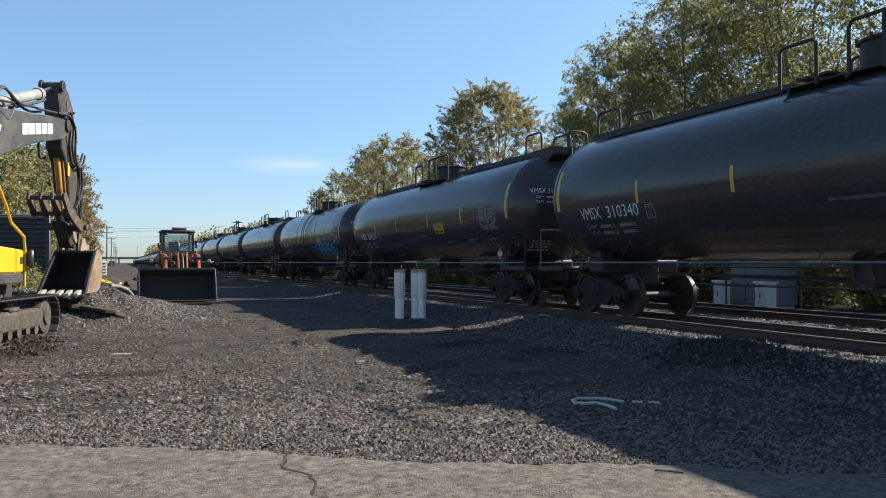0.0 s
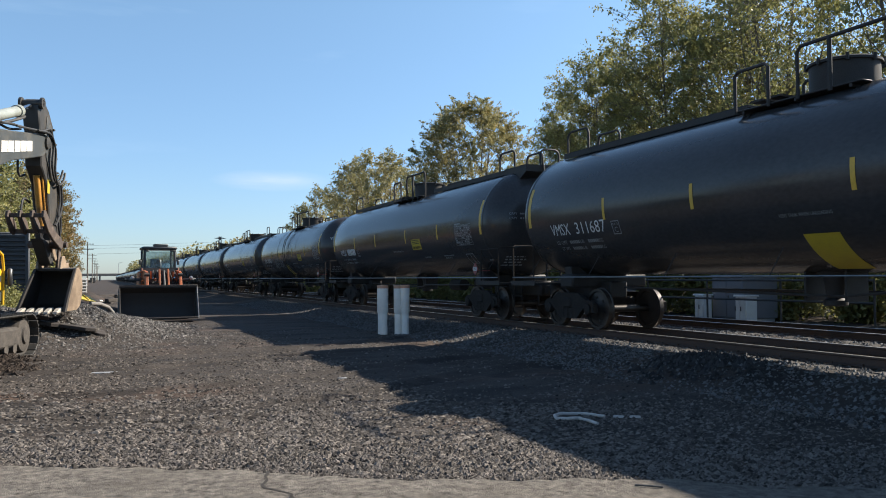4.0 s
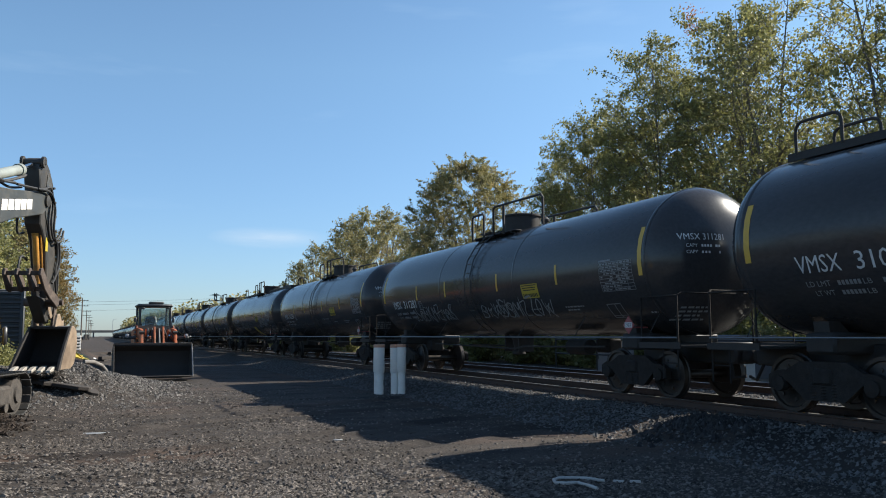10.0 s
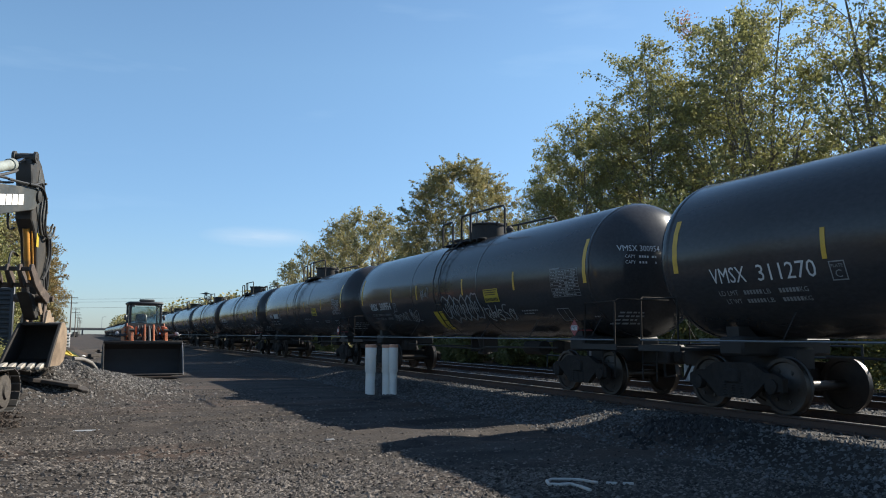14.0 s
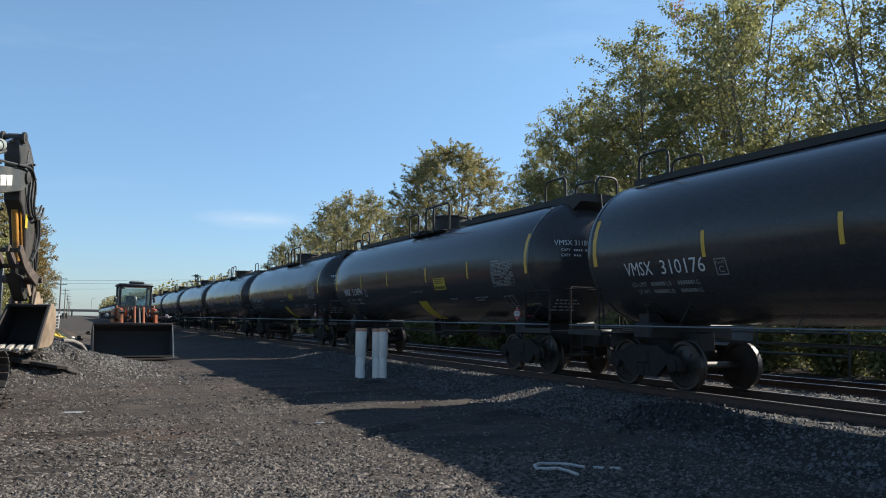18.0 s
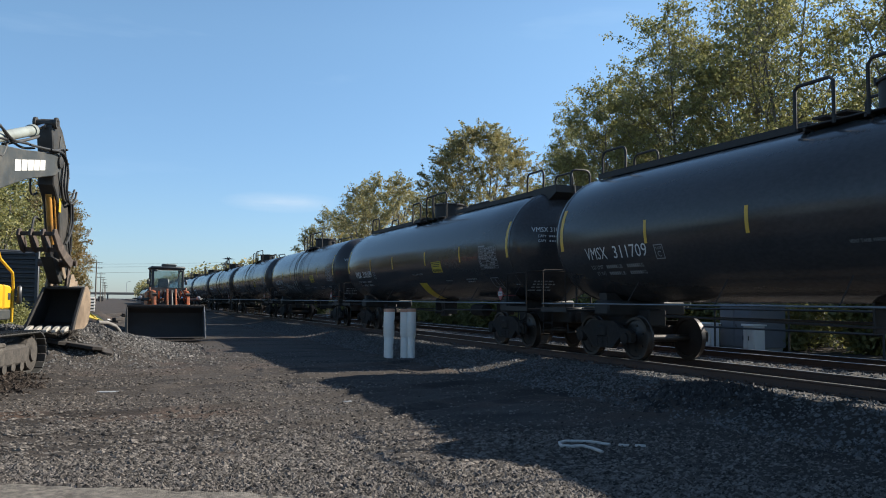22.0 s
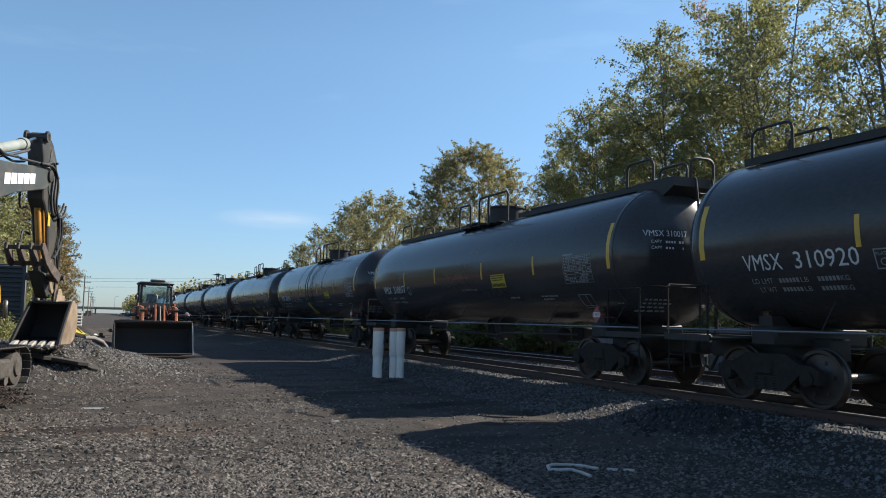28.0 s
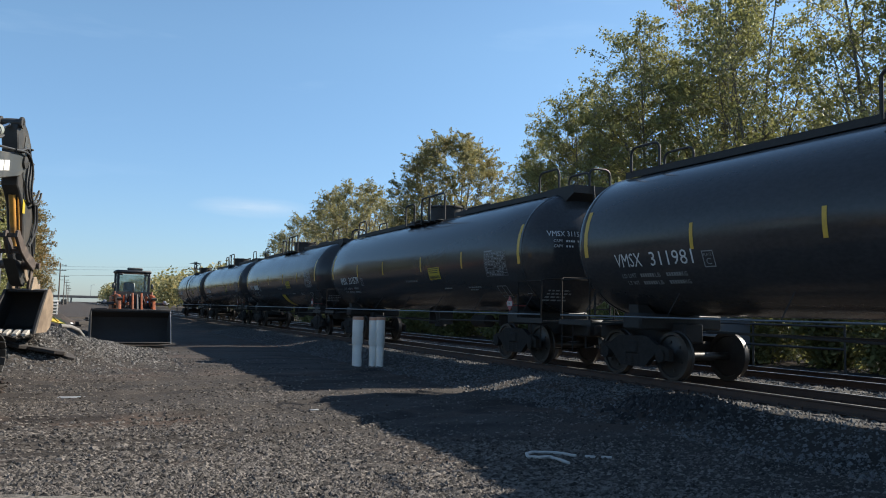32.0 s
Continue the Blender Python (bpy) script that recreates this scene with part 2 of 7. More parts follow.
M_TRUCK = mat("grimy_cast_steel", (0.03, 0.027, 0.025), 0.85, spec=0.12, vary=0.4, scale=7, bump=0.3, dirt=(0.03, 0.024, 0.02))
M_WORN = mat("worn_bare_steel", (0.2, 0.2, 0.2), 0.4, metal=0.7, vary=0.3, scale=5, bump=0.06)
M_WHEEL = mat("wheel_steel", (0.05, 0.043, 0.038), 0.45, metal=0.6, vary=0.3, scale=6, bump=0.1)
M_YEL = mat("reflective_yellow_tape", (0.527, 0.323, 0.034), 0.45, vary=0.15, scale=7, bump=0.03)
M_PLAC = mat("yellow_placard", (0.41, 0.31, 0.025), 0.5, vary=0.12, scale=6, bump=0.02)
M_WHITE = mat("white_stencil_paint", (0.52, 0.525, 0.525), 0.6, vary=0.2, scale=12, bump=0.02)
M_GREY = mat("faded_grey_stencil", (0.2, 0.205, 0.21), 0.6, vary=0.3, scale=12, bump=0.02)
M_TEAL = mat("teal_spray_paint", (0.02, 0.25, 0.42), 0.6, vary=0.3, scale=6, bump=0.0)
M_INK = mat("black_ink", (0.01, 0.01, 0.01), 0.6, vary=0.1, bump=0.0)
M_RED = mat("placard_red", (0.26, 0.05, 0.05), 0.5, vary=0.15, bump=0.0)
M_RAIL = mat("rail_steel", (0.4, 0.38, 0.36), 0.42, metal=0.9, vary=0.2, scale=9, bump=0.03)
M_RUST = mat("rusty_rail_side", (0.06, 0.036, 0.026), 0.85, vary=0.3, scale=8, bump=0.3)
M_TIE = mat("creosoted_tie_wood", (0.034, 0.028, 0.024), 0.9, vary=0.35, scale=4, fine=40, bump=0.5, stretch3=(1, 6, 6))
M_PIPE = mat("white_plastic_pipe", (0.74, 0.71, 0.66), 0.45, vary=0.07, scale=4, bump=0.02, dirt=(0.5, 0.48, 0.44), dirt_amount=0.2)
M_BAND = mat("orange_brown_cap", (0.5, 0.26, 0.16), 0.6, vary=0.15)
M_BARK = mat("grey_bark", (0.1275, 0.1125, 0.09375), 0.95, vary=0.35, scale=5, fine=30, bump=0.6, stretch3=(3, 3, 0.6))
M_LEAF = leaf_mat("green_leaves", (0.138, 0.145, 0.052), (0.235, 0.232, 0.084), (0.36, 0.325, 0.125))
M_LEAFY = leaf_mat("yellowing_leaves", (0.145, 0.15, 0.066), (0.265, 0.238, 0.098), (0.4, 0.31, 0.125))
M_LEAFR = leaf_mat("orange_leaves", (0.24, 0.096, 0.03), (0.33, 0.132, 0.036), (0.36, 0.18, 0.06))
M_LEAFO = leaf_mat("autumn_leaves", (0.09269, 0.09269, 0.03565), (0.2139, 0.1569, 0.05704), (0.328, 0.1925, 0.06417))
M_EXY = mat("machine_yellow_paint", (0.5616, 0.3384, 0.0144), 0.38, vary=0.1, scale=3, bump=0.02, dirt=(0.252, 0.1728, 0.0576), dirt_amount=0.15)
M_EXG = mat("machine_grey_paint", (0.045, 0.049, 0.049), 0.45, vary=0.2, scale=3, bump=0.04, dirt=(0.16, 0.14, 0.11), dirt_amount=0.25)
M_EXD = mat("dark_machine_steel", (0.03, 0.029, 0.027), 0.55, vary=0.35, scale=5, bump=0.1, dirt=(0.08, 0.065, 0.05), dirt_amount=0.3)
M_MUD = mat("muddy_track_steel", (0.04, 0.034, 0.029), 0.85, vary=0.6, scale=6, bump=0.4, dirt=(0.1, 0.086, 0.071), dirt_amount=0.4, dirt_scale=4.0)
M_BUCK = mat("worn_bucket_steel", (0.21, 0.155, 0.105), 0.7, metal=0.0, vary=0.5, scale=4, bump=0.15, dirt=(0.091, 0.063, 0.042), dirt_amount=0.4)
# dirty bucket steel with the shade of a bucket's inside put into its colour
M_BUCK_SHADED = mat("dirty_shaded_bucket", (0.03, 0.026, 0.024), 0.75, vary=0.4, scale=4, bump=0.2, dirt=(0.028, 0.022, 0.018))
M_CHROME = mat("polished_rod", (0.7, 0.7, 0.7), 0.15, metal=1.0, vary=0.05, bump=0.0)
M_HOSE = mat("rubber_hose", (0.02, 0.02, 0.02), 0.6, vary=0.2, bump=0.1)
M_ORANGE = mat("faded_orange_paint", (0.4, 0.104, 0.032), 0.5, vary=0.25, scale=5, bump=0.05, dirt=(0.096, 0.056, 0.032), dirt_amount=0.45, dirt_scale=3.0)
M_TYRE = mat("tyre_rubber", (0.025, 0.025, 0.026), 0.85, vary=0.3, scale=6, bump=0.3)
M_CAB = mat("dark_cab_paint", (0.028, 0.029, 0.031), 0.4, vary=0.2, bump=0.02)
M_GLASS = glass_mat("cab_glass", (0.66, 0.74, 0.74))
M_CORR = mat("dark_corrugated_steel", (0.05, 0.053, 0.058), 0.55, metal=0.3, vary=0.3, scale=3, bump=0.08)
M_SILVER = mat("galvanised_cabinet", (0.33, 0.32, 0.33), 0.45, metal=0.5, vary=0.12, scale=3, bump=0.03)
M_SHED = mat("pale_shed_panel", (0.16, 0.163, 0.175), 0.6, vary=0.1, scale=3, bump=0.03)
M_CONC = mat("weathered_concrete", (0.32, 0.31, 0.29), 0.9, vary=0.2, scale=1.0, bump=0.2)
M_POLE = mat("weathered_pole_wood", (0.13, 0.11, 0.09), 0.9, vary=0.25, scale=3, bump=0.3)
M_ROPE = mat("white_rag_rope", (0.42, 0.39, 0.36), 0.9, vary=0.15, scale=20, bump=0.3)
M_TOOTH = mat("pale_worn_tooth", (0.375, 0.345, 0.3), 0.5, metal=0.3, vary=0.2, bump=0.1)
M_DARKC = mat("stained_dark_concrete", (0.13, 0.12, 0.11), 0.9, vary=0.25, scale=0.3, bump=0.2)
M_CYL = mat("pale_cylinder_paint", (0.27, 0.29, 0.26), 0.4, vary=0.15, scale=4, bump=0.03, dirt=(0.12, 0.11, 0.09), dirt_amount=0.3)
M_THUMB = mat("dirty_orange_paint", (0.45, 0.21, 0.03), 0.5, vary=0.25, scale=5, bump=0.05, dirt=(0.105, 0.06, 0.03), dirt_amount=0.4)
M_RUSTY = mat("worn_rusty_steel", (0.06, 0.043, 0.034), 0.75, vary=0.45, scale=6, bump=0.3, dirt=(0.3, 0.23, 0.17), dirt_amount=0.35)
M_SCRAP = mat("rusted_scrap", (0.03, 0.024, 0.02), 0.85, vary=0.4, scale=5, bump=0.3)


# ---- building helpers ----
def mesh_from(name, bm, material, smooth=True):
    me = bpy.data.meshes.new(name)
    bm.normal_update()
    bm.to_mesh(me)
    bm.free()
    for mm in (material if isinstance(material, (list, tuple)) else [material]):
        me.materials.append(mm)
    if smooth:
        me.shade_smooth()
        me.set_sharp_from_angle(angle=radians(38))
    return me


def part(name, bm, material, parent=None, label="", smooth=True):
    ob = new(name, mesh_from(name, bm, material, smooth))
    if parent is not None:
        ob.parent = parent
    if label:
        ob["label"] = label
    return ob


def thing(name, label, category, group="", m=None, kind=""):
    ob = new(name)
    ob.empty_display_size = 0.2
    tagged(ob, label, category, group, kind)
    if m is not None:
        ob.matrix_basis = m
    return ob


def B():
    return bmesh.new()


def box(bm, c, s, m=None, bev=0.0):
    """A box of size s round c, its edges cut by bev."""
    geom = bmesh.ops.create_cube(bm, size=1.0)["verts"]
    for v in geom:
        v.co = Vector((v.co.x * s[0] + c[0], v.co.y * s[1] + c[1], v.co.z * s[2] + c[2]))
    if bev:
        es = list({e for v in geom for e in v.link_edges})
        r = bmesh.ops.bevel(bm, geom=es, offset=bev, segments=1, affect="EDGES", clamp_overlap=True)
        geom = list({v for f in r["faces"] for v in f.verts} | {v for v in geom if v.is_valid})
    if m is not None:
        bmesh.ops.transform(bm, matrix=m, verts=geom)
    return bm


def ring_frame(d):
    d = d.normalized()
    a = Vector((0, 0, 1)) if abs(d.z) < 0.9 else Vector((1, 0, 0))
    u = d.cross(a).normalized()
    return u, d.cross(u).normalized()


def tube(bm, pts, r, seg=6, r_end=None, caps=True):
    """A round bar along pts."""
    pts = [Vector(p) for p in pts]
    rings = []
    n = len(pts)
    u = None
    for i, p in enumerate(pts):
        d = (pts[min(i + 1, n - 1)] - pts[max(i - 1, 0)])
        if d.length < 1e-9:
            d = Vector((0, 0, 1))
        d.normalize()
        if u is None:
            u, w = ring_frame(d)
        else:
            u = (u - d * u.dot(d)).normalized()
            w = d.cross(u)
        rr = r if r_end is None else r + (r_end - r) * i / max(1, n - 1)
        rings.append([bm.verts.new(p + (u * math.cos(2 * math.pi * k / seg) + w * math.sin(2 * math.pi * k / seg)) * rr) for k in range(seg)])
    for a, b in zip(rings, rings[1:]):
        for k in range(seg):
            bm.faces.new((a[k], a[(k + 1) % seg], b[(k + 1) % seg], b[k]))
    if caps:
        bm.faces.new(rings[0][::-1])
        bm.faces.new(rings[-1])
    return bm


def lathe(bm, prof, axis="z", seg=24, c=(0, 0, 0)):
    """Turn a profile of (radius, height) about an axis."""
    rings = []
    for r, h in prof:
        ring = []
        for k in range(seg):
            a = 2 * math.pi * k / seg
            x, y = r * math.cos(a), r * math.sin(a)
            p = {"z": (x, y, h), "y": (x, h, y), "x": (h, x, y)}[axis]
            ring.append(bm.verts.new((p[0] + c[0], p[1] + c[1], p[2] + c[2])))
        rings.append(ring)
    for a, b in zip(rings, rings[1:]):
        for k in range(seg):
            bm.faces.new((a[k], a[(k + 1) % seg], b[(k + 1) % seg], b[k]))
    bm.faces.new(rings[0][::-1])
    bm.faces.new(rings[-1])
    bmesh.ops.recalc_face_normals(bm, faces=bm.faces)
    return bm


def prism(bm, outline, lo, hi, axis="x", bev=0.0):
    """An outline (two coordinates) pushed from lo to hi along an axis."""
    def at(a, b, h):
        return {"x": (h, a, b), "y": (a, h, b), "z": (a, b, h)}[axis]
    va = [bm.verts.new(at(a, b, lo)) for a, b in outline]
    vb = [bm.verts.new(at(a, b, hi)) for a, b in outline]
    fs = [bm.faces.new(va[::-1]), bm.faces.new(vb)]
    k = len(outline)
    for i in range(k):
        fs.append(bm.faces.new((va[i], va[(i + 1) % k], vb[(i + 1) % k], vb[i])))
    bmesh.ops.recalc_face_normals(bm, faces=fs)
    if bev:
        es = [e for e in fs[0].edges] + [e for e in fs[1].edges]
        bmesh.ops.bevel(bm, geom=es, offset=bev, segments=1, affect="EDGES", clamp_overlap=True)
    return bm


def arc(c, r, a0, a1, n, plane="xz"):
    out = []
    for i in range(n + 1):
        a = radians(a0 + (a1 - a0) * i / n)
        p, q2 = c[0] + r * math.cos(a), c[1] + r * math.sin(a)
        out.append((p, q2))
    return out


def fast_mesh(name, verts, faces, material, smooth=False):
    me = bpy.data.meshes.new(name)
    me.from_pydata(verts, [], faces)
    for mm in (material if isinstance(material, (list, tuple)) else [material]):
        me.materials.append(mm)
    if smooth:
        me.shade_smooth()
    return me


TEXTS = {}


def letters(text):
    """Flat faces of a line of letters, as vertices and faces, 1 wide and 1 high."""
    if text not in TEXTS:
        cu = bpy.data.curves.new("lettering", "FONT")
        cu.body, cu.resolution_u, cu.offset = text, 2, 0.0
        ob = bpy.data.objects.new("lettering", cu)
        scene.collection.objects.link(ob)
        bpy.context.view_layer.update()
        me = bpy.data.meshes.new_from_object(ob.evaluated_get(bpy.context.evaluated_depsgraph_get()))
        vs = [tuple(v.co) for v in me.vertices]
        fs = [tuple(p.vertices) for p in me.polygons]
        bpy.data.objects.remove(ob)
        bpy.data.curves.remove(cu)
        bpy.data.meshes.remove(me)
        x0, x1 = min(v[0] for v in vs), max(v[0] for v in vs)
        y0, y1 = min(v[1] for v in vs), max(v[1] for v in vs)
        TEXTS[text] = ([((v[0] - x0) / (x1 - x0), (v[1] - y0) / (y1 - y0)) for v in vs], fs)
    return TEXTS[text]


# ---- ground ----
TRACK1, TRACK2, RAIL_Z = 11.65, 15.95, 0.46


def smooth(a, b, x):
    k = np.clip((x - a) / (b - a), 0, 1)
    return k * k * (3 - 2 * k)


def rolling(x, y):
    return (np.sin(x * 1.7 + 0.6 * np.sin(y * 0.9)) * np.cos(y * 1.3 + 0.4) * 0.012 + np.sin(x * 4.1 + y * 2.3) * np.sin(y * 3.7 - x * 1.9) * 0.008
            + np.sin(x * 9.3 - y * 4.1) * np.sin(y * 8.1 + x * 3.3) * 0.005)


MOUNDS = [(-0.9, 23.6, 0.72, 1.9, 1.6), (0.1, 26.6, 0.55, 1.5, 2.2), (-2.6, 24.5, 0.6, 2.0, 2.5), (0.9, 30.0, 0.3, 1.2, 2.0),
          (-4.5, 20.0, 0.25, 2.0, 2.0), (9.25, 10.7, 0.2, 0.7, 0.9), (-1.8, 18.3, 0.12, 1.2, 0.8), (-5.2, 30.5, 0.75, 3.4, 3.0), (-0.8, 38.5, 0.75, 1.8, 3.0), (-1.5, 56, 0.9, 3.0, 6.0)]


def gz(x, y):
    """Height of the ground."""
    x, y = np.asarray(x, float), np.asarray(y, float)
    shoulder = smooth(8.2, 10.2, x) * (1 - smooth(17.6, 19.6, x)) * 0.27
    near = np.exp(-((x / 40) ** 2 + ((y - 15) / 60) ** 2))
    z = shoulder + rolling(x, y) * near * (1 - 0.6 * smooth(8.2, 9, x))
    for k, off in enumerate((0.0, 1.9, 4.6, 6.3)):
        rut = (y - 10.6 - off * 1.25) - 0.16 * x - 0.035 * (x - 1.0) ** 2 + 0.3 * np.sin(x * 0.8 + k)
        z = z - 0.055 * np.exp(-(rut / 0.22) ** 2) * near * (x < 8.2) + 0.045 * np.exp(-((np.abs(rut) - 0.42) / 0.16) ** 2) * near * (x < 8.2)
    for mx, my, h, rx, ry in MOUNDS:
        d = ((x - mx) / rx) ** 2 + ((y - my) / ry) ** 2
        z = z + h * np.exp(-d) * (1 + 0.12 * np.sin(x * 5 + y * 3))
    return z


def spaced(inner0, inner1, step, outer0, outer1):
    mid = list(np.arange(inner0, inner1 + 1e-6, step))
    s, v = step, inner0
    left = []
    while v > outer0:
        s *= 1.22
        v -= s
        left.append(max(v, outer0))
    s, v, right = step, inner1, []
    while v < outer1:
        s *= 1.22
        v += s
        right.append(min(v, outer1))
    return np.array(left[::-1] + mid + right)


gx, gy = spaced(-8, 20, 0.14, -1800, 1800), spaced(2, 42, 0.17, -700, 3200)
GX, GY = np.meshgrid(gx, gy)
gverts = np.stack([GX.ravel(), GY.ravel(), gz(GX, GY).ravel()], 1)
nx, ny = len(gx), len(gy)
gi = np.arange(nx * ny).reshape(ny, nx)
gfaces = np.stack([gi[:-1, :-1].ravel(), gi[:-1, 1:].ravel(), gi[1:, 1:].ravel(), gi[1:, :-1].ravel()], 1)
ground = new("ground", fast_mesh("ground", gverts.tolist(), gfaces.tolist(), M_GROUND, True))
tagged(ground, "grey-brown crushed stone yard with muddy patches", "ground", kind="structure")

# pale pavement where the camera stands, its edge running away to the left
EDGE = [(-30, 23.6), (-9, 12.7), (-4, 9.95), (-1.0, 8.38), (0.4, 7.66), (1.33, 7.1), (1.95, 6.55), (3.0, 6.02), (4.3, 5.47), (4.95, 4.9), (7.0, 3.9), (9.5, 2.6)]


def edge_y(x):
    return np.interp(x, [e[0] for e in EDGE], [e[1] for e in EDGE])


xs = np.concatenate([np.arange(-30, -3, 1.0), np.arange(-3, 9.5, 0.09)])
rag = 0.035 * np.sin(xs * 7.3) + 0.03 * np.sin(xs * 17.1 + 1) + 0.02 * np.sin(xs * 41)
bm = B()
cols = []
for x, dy in zip(xs, rag):
    ye = float(edge_y(x) + dy)
    cols.append([bm.verts.new((x, yy, zz)) for yy, zz in ((-30, 0.028), (ye - 1.6, 0.03), (ye - 0.05, 0.03), (ye, 0.022), (ye + 0.02, -0.06))])
for a, b in zip(cols, cols[1:]):
    for k in range(4):
        bm.faces.new((a[k], b[k], b[k + 1], a[k + 1]))
pavement = part("pavement", bm, M_PAVE)
tagged(pavement, "worn pale asphalt pavement with a ragged edge and a crack", "pavement", kind="structure")


def ribbon(bm, pts, widths, z, lift):
    prev = None
    n = len(pts)
    for i, (x, y) in enumerate(pts):
        d = Vector((pts[min(i + 1, n - 1)][0] - pts[max(i - 1, 0)][0], pts[min(i + 1, n - 1)][1] - pts[max(i - 1, 0)][1]))
        d.normalize()
        w = widths[i] if isinstance(widths, (list, tuple)) else widths
        a = bm.verts.new((x - d.y * w, y + d.x * w, z + lift))
        b = bm.verts.new((x + d.y * w, y - d.x * w, z + lift))
        if prev:
            bm.faces.new((prev[0], prev[1], b, a))
        prev = (a, b)
    return bm


rng = random.Random(4)
bm = B()
main = [(1.36, 7.05)]
while main[-1][1] > 4.2:
    x, y = main[-1]
    main.append((x + rng.uniform(-0.05, 0.075), y - 0.09))
ribbon(bm, main, [0.005 + 0.013 * rng.random() for _ in main], 0.03, 0.004)
for start, dx, dy in ((10, 0.05, 0.04), (16, -0.05, -0.03)):
    br = [main[start]]
    for _ in range(6):
        br.append((br[-1][0] + dx * rng.uniform(0.5, 1.2), br[-1][1] + dy * rng.uniform(0.2, 1.6)))
    ribbon(bm, br, [0.005] * len(br), 0.03, 0.004)
part("crack", bm, M_CRACK, pavement)


# ---- loose stones ----
def stones(name, n, place, size, material, label, category, seed, flat=0.7):
    """Broken stones of five corners each, half sunk in the ground."""
    r = np.random.RandomState(seed)
    px, py = place(r, n)
    pz = gz(px, py)
    s = size[0] + (size[1] - size[0]) * r.rand(len(px)) ** 2.2
    base = np.array([(1, 0, -0.3), (-1, 0, -0.3), (0, 1, -0.3), (0, -1, -0.3), (0, 0, 0.95)])
    v = base[None] * (0.55 + 0.75 * r.rand(len(px), 5, 1)) + 0.6 * (r.rand(len(px), 5, 3) - 0.5)
    v[:, :, 2] *= flat
    a = r.rand(len(px)) * 6.283
    c, sn = np.cos(a)[:, None], np.sin(a)[:, None]
    x, y = v[:, :, 0] * c - v[:, :, 1] * sn, v[:, :, 0] * sn + v[:, :, 1] * c
    x, y = x * 1.4, y * 0.8
    V = np.stack([x * s[:, None] + px[:, None], y * s[:, None] + py[:, None], v[:, :, 2] * s[:, None] + (pz + s * 0.2)[:, None]], 2)
    f = np.array([(0, 2, 4), (2, 1, 4), (1, 3, 4), (3, 0, 4)])
    Fc = (f[None] + (np.arange(len(px)) * 5)[:, None, None]).reshape(-1, 3)
    ob = new(name, fast_mesh(name, V.reshape(-1, 3).tolist(), Fc.tolist(), material))
    tagged(ob, label, category, kind="stuff")
    return ob


def clumpy(x, y):
    return 0.5 + 0.5 * np.sin(x * 1.3 + np.sin(y * 0.8) * 1.4) * np.sin(y * 1.1 - x * 0.4 + 0.7)


def near_yard(r, n):
    t = r.rand(n * 3) ** 1.3
    y = 4.6 + t * 22
    x = -7 + r.rand(n * 3) * 15.5
    dens = np.where(y < 11, 1.0, np.exp(-(y - 11) / 9.0)) * (0.12 + 0.88 * clumpy(x, y) ** 1.6)
    keep = (y > edge_y(x) + 0.01) & (r.rand(n * 3) < (dens + 0.05) * np.where((x > 4.5) & (y > 9.5), 0.25, 1.0)) & (x > -0.3 * y - 0.5) & (x < 8.4)
    return x[keep][:n], y[keep][:n]


def near_coarse(r, n):
    x = -6 + r.rand(n * 3) * 13.5
    d = r.rand(n * 3) ** 1.5 * 6.5
    y = edge_y(x) + 0.03 + d
    keep = r.rand(n * 3) < (1 - d / 6.5) ** 1.3 * (0.2 + 0.8 * clumpy(x * 1.4, y * 1.2)) * np.where(x > 5.2, 0.35, 1.0)
    return x[keep][:n], y[keep][:n]


def edge_band(r, n):
    x = -4 + r.rand(n) * 11
    return x, edge_y(x) + 0.02 + r.rand(n) ** 2 * 1.6


def on_pavement(r, n):
    x = -3 + r.rand(n) * 9
    return x, edge_y(x) - r.rand(n) ** 1.6 * 2.2


def shoulder1(r, n):
    y = 6 + r.rand(n) ** 1.5 * 48
    x = 7.9 + r.rand(n) ** 0.8 * 2.9
    keep = (y > 12.5) | (r.rand(n) < 0.45)
    return x[keep], y[keep]


def between(r, n):
    y = 7 + r.rand(n) ** 1.3 * 50
    return np.where(r.rand(n) < 0.5, 12.5 + r.rand(n) * 2.6, 10.5 + r.rand(n) * 8), y


def on_mounds(r, n):
    k = r.randint(0, 4, n)
    mm = np.array(MOUNDS[:4])[k]
    return mm[:, 0] + r.randn(n) * mm[:, 3] * 0.75, mm[:, 1] + r.randn(n) * mm[:, 4] * 0.75


def under_track(r, n):
    return -1.75 + r.randn(n) * 0.3 - 0.1 * r.rand(n), 17.6 + r.randn(n) * 0.8


def dark_heap(r, n):
    return 9.3 + r.randn(n) * 0.38, 10.7 + r.randn(n) * 0.55


stones("gravel", 62000, near_coarse, (0.009, 0.04), M_STONE, "coarse flat broken gravel near the pavement", "gravel", 18, 0.5)
stones("gravel", 96000, near_yard, (0.007, 0.032), M_STONE, "loose grey and tan gravel over the yard", "gravel", 11)
stones("gravel", 20000, edge_band, (0.009, 0.036), M_STONE, "coarse pale gravel along the pavement edge", "gravel", 12)
stones("gravel", 9000, on_pavement, (0.003, 0.012), M_STONE, "stray pebbles scattered on the pavement", "gravel", 13)
stones("ballast", 32000, shoulder1, (0.016, 0.043), M_BALLAST, "pale grey broken ballast beside the track", "ballast", 14, 0.85)
stones("ballast", 9000, between, (0.025, 0.06), M_BALLAST, "grey ballast between the two tracks", "ballast", 15, 0.85)
stones("gravel", 26000, on_mounds, (0.012, 0.048), M_RUBBLE, "heaped broken stone beneath the digger bucket", "gravel", 16, 0.85)
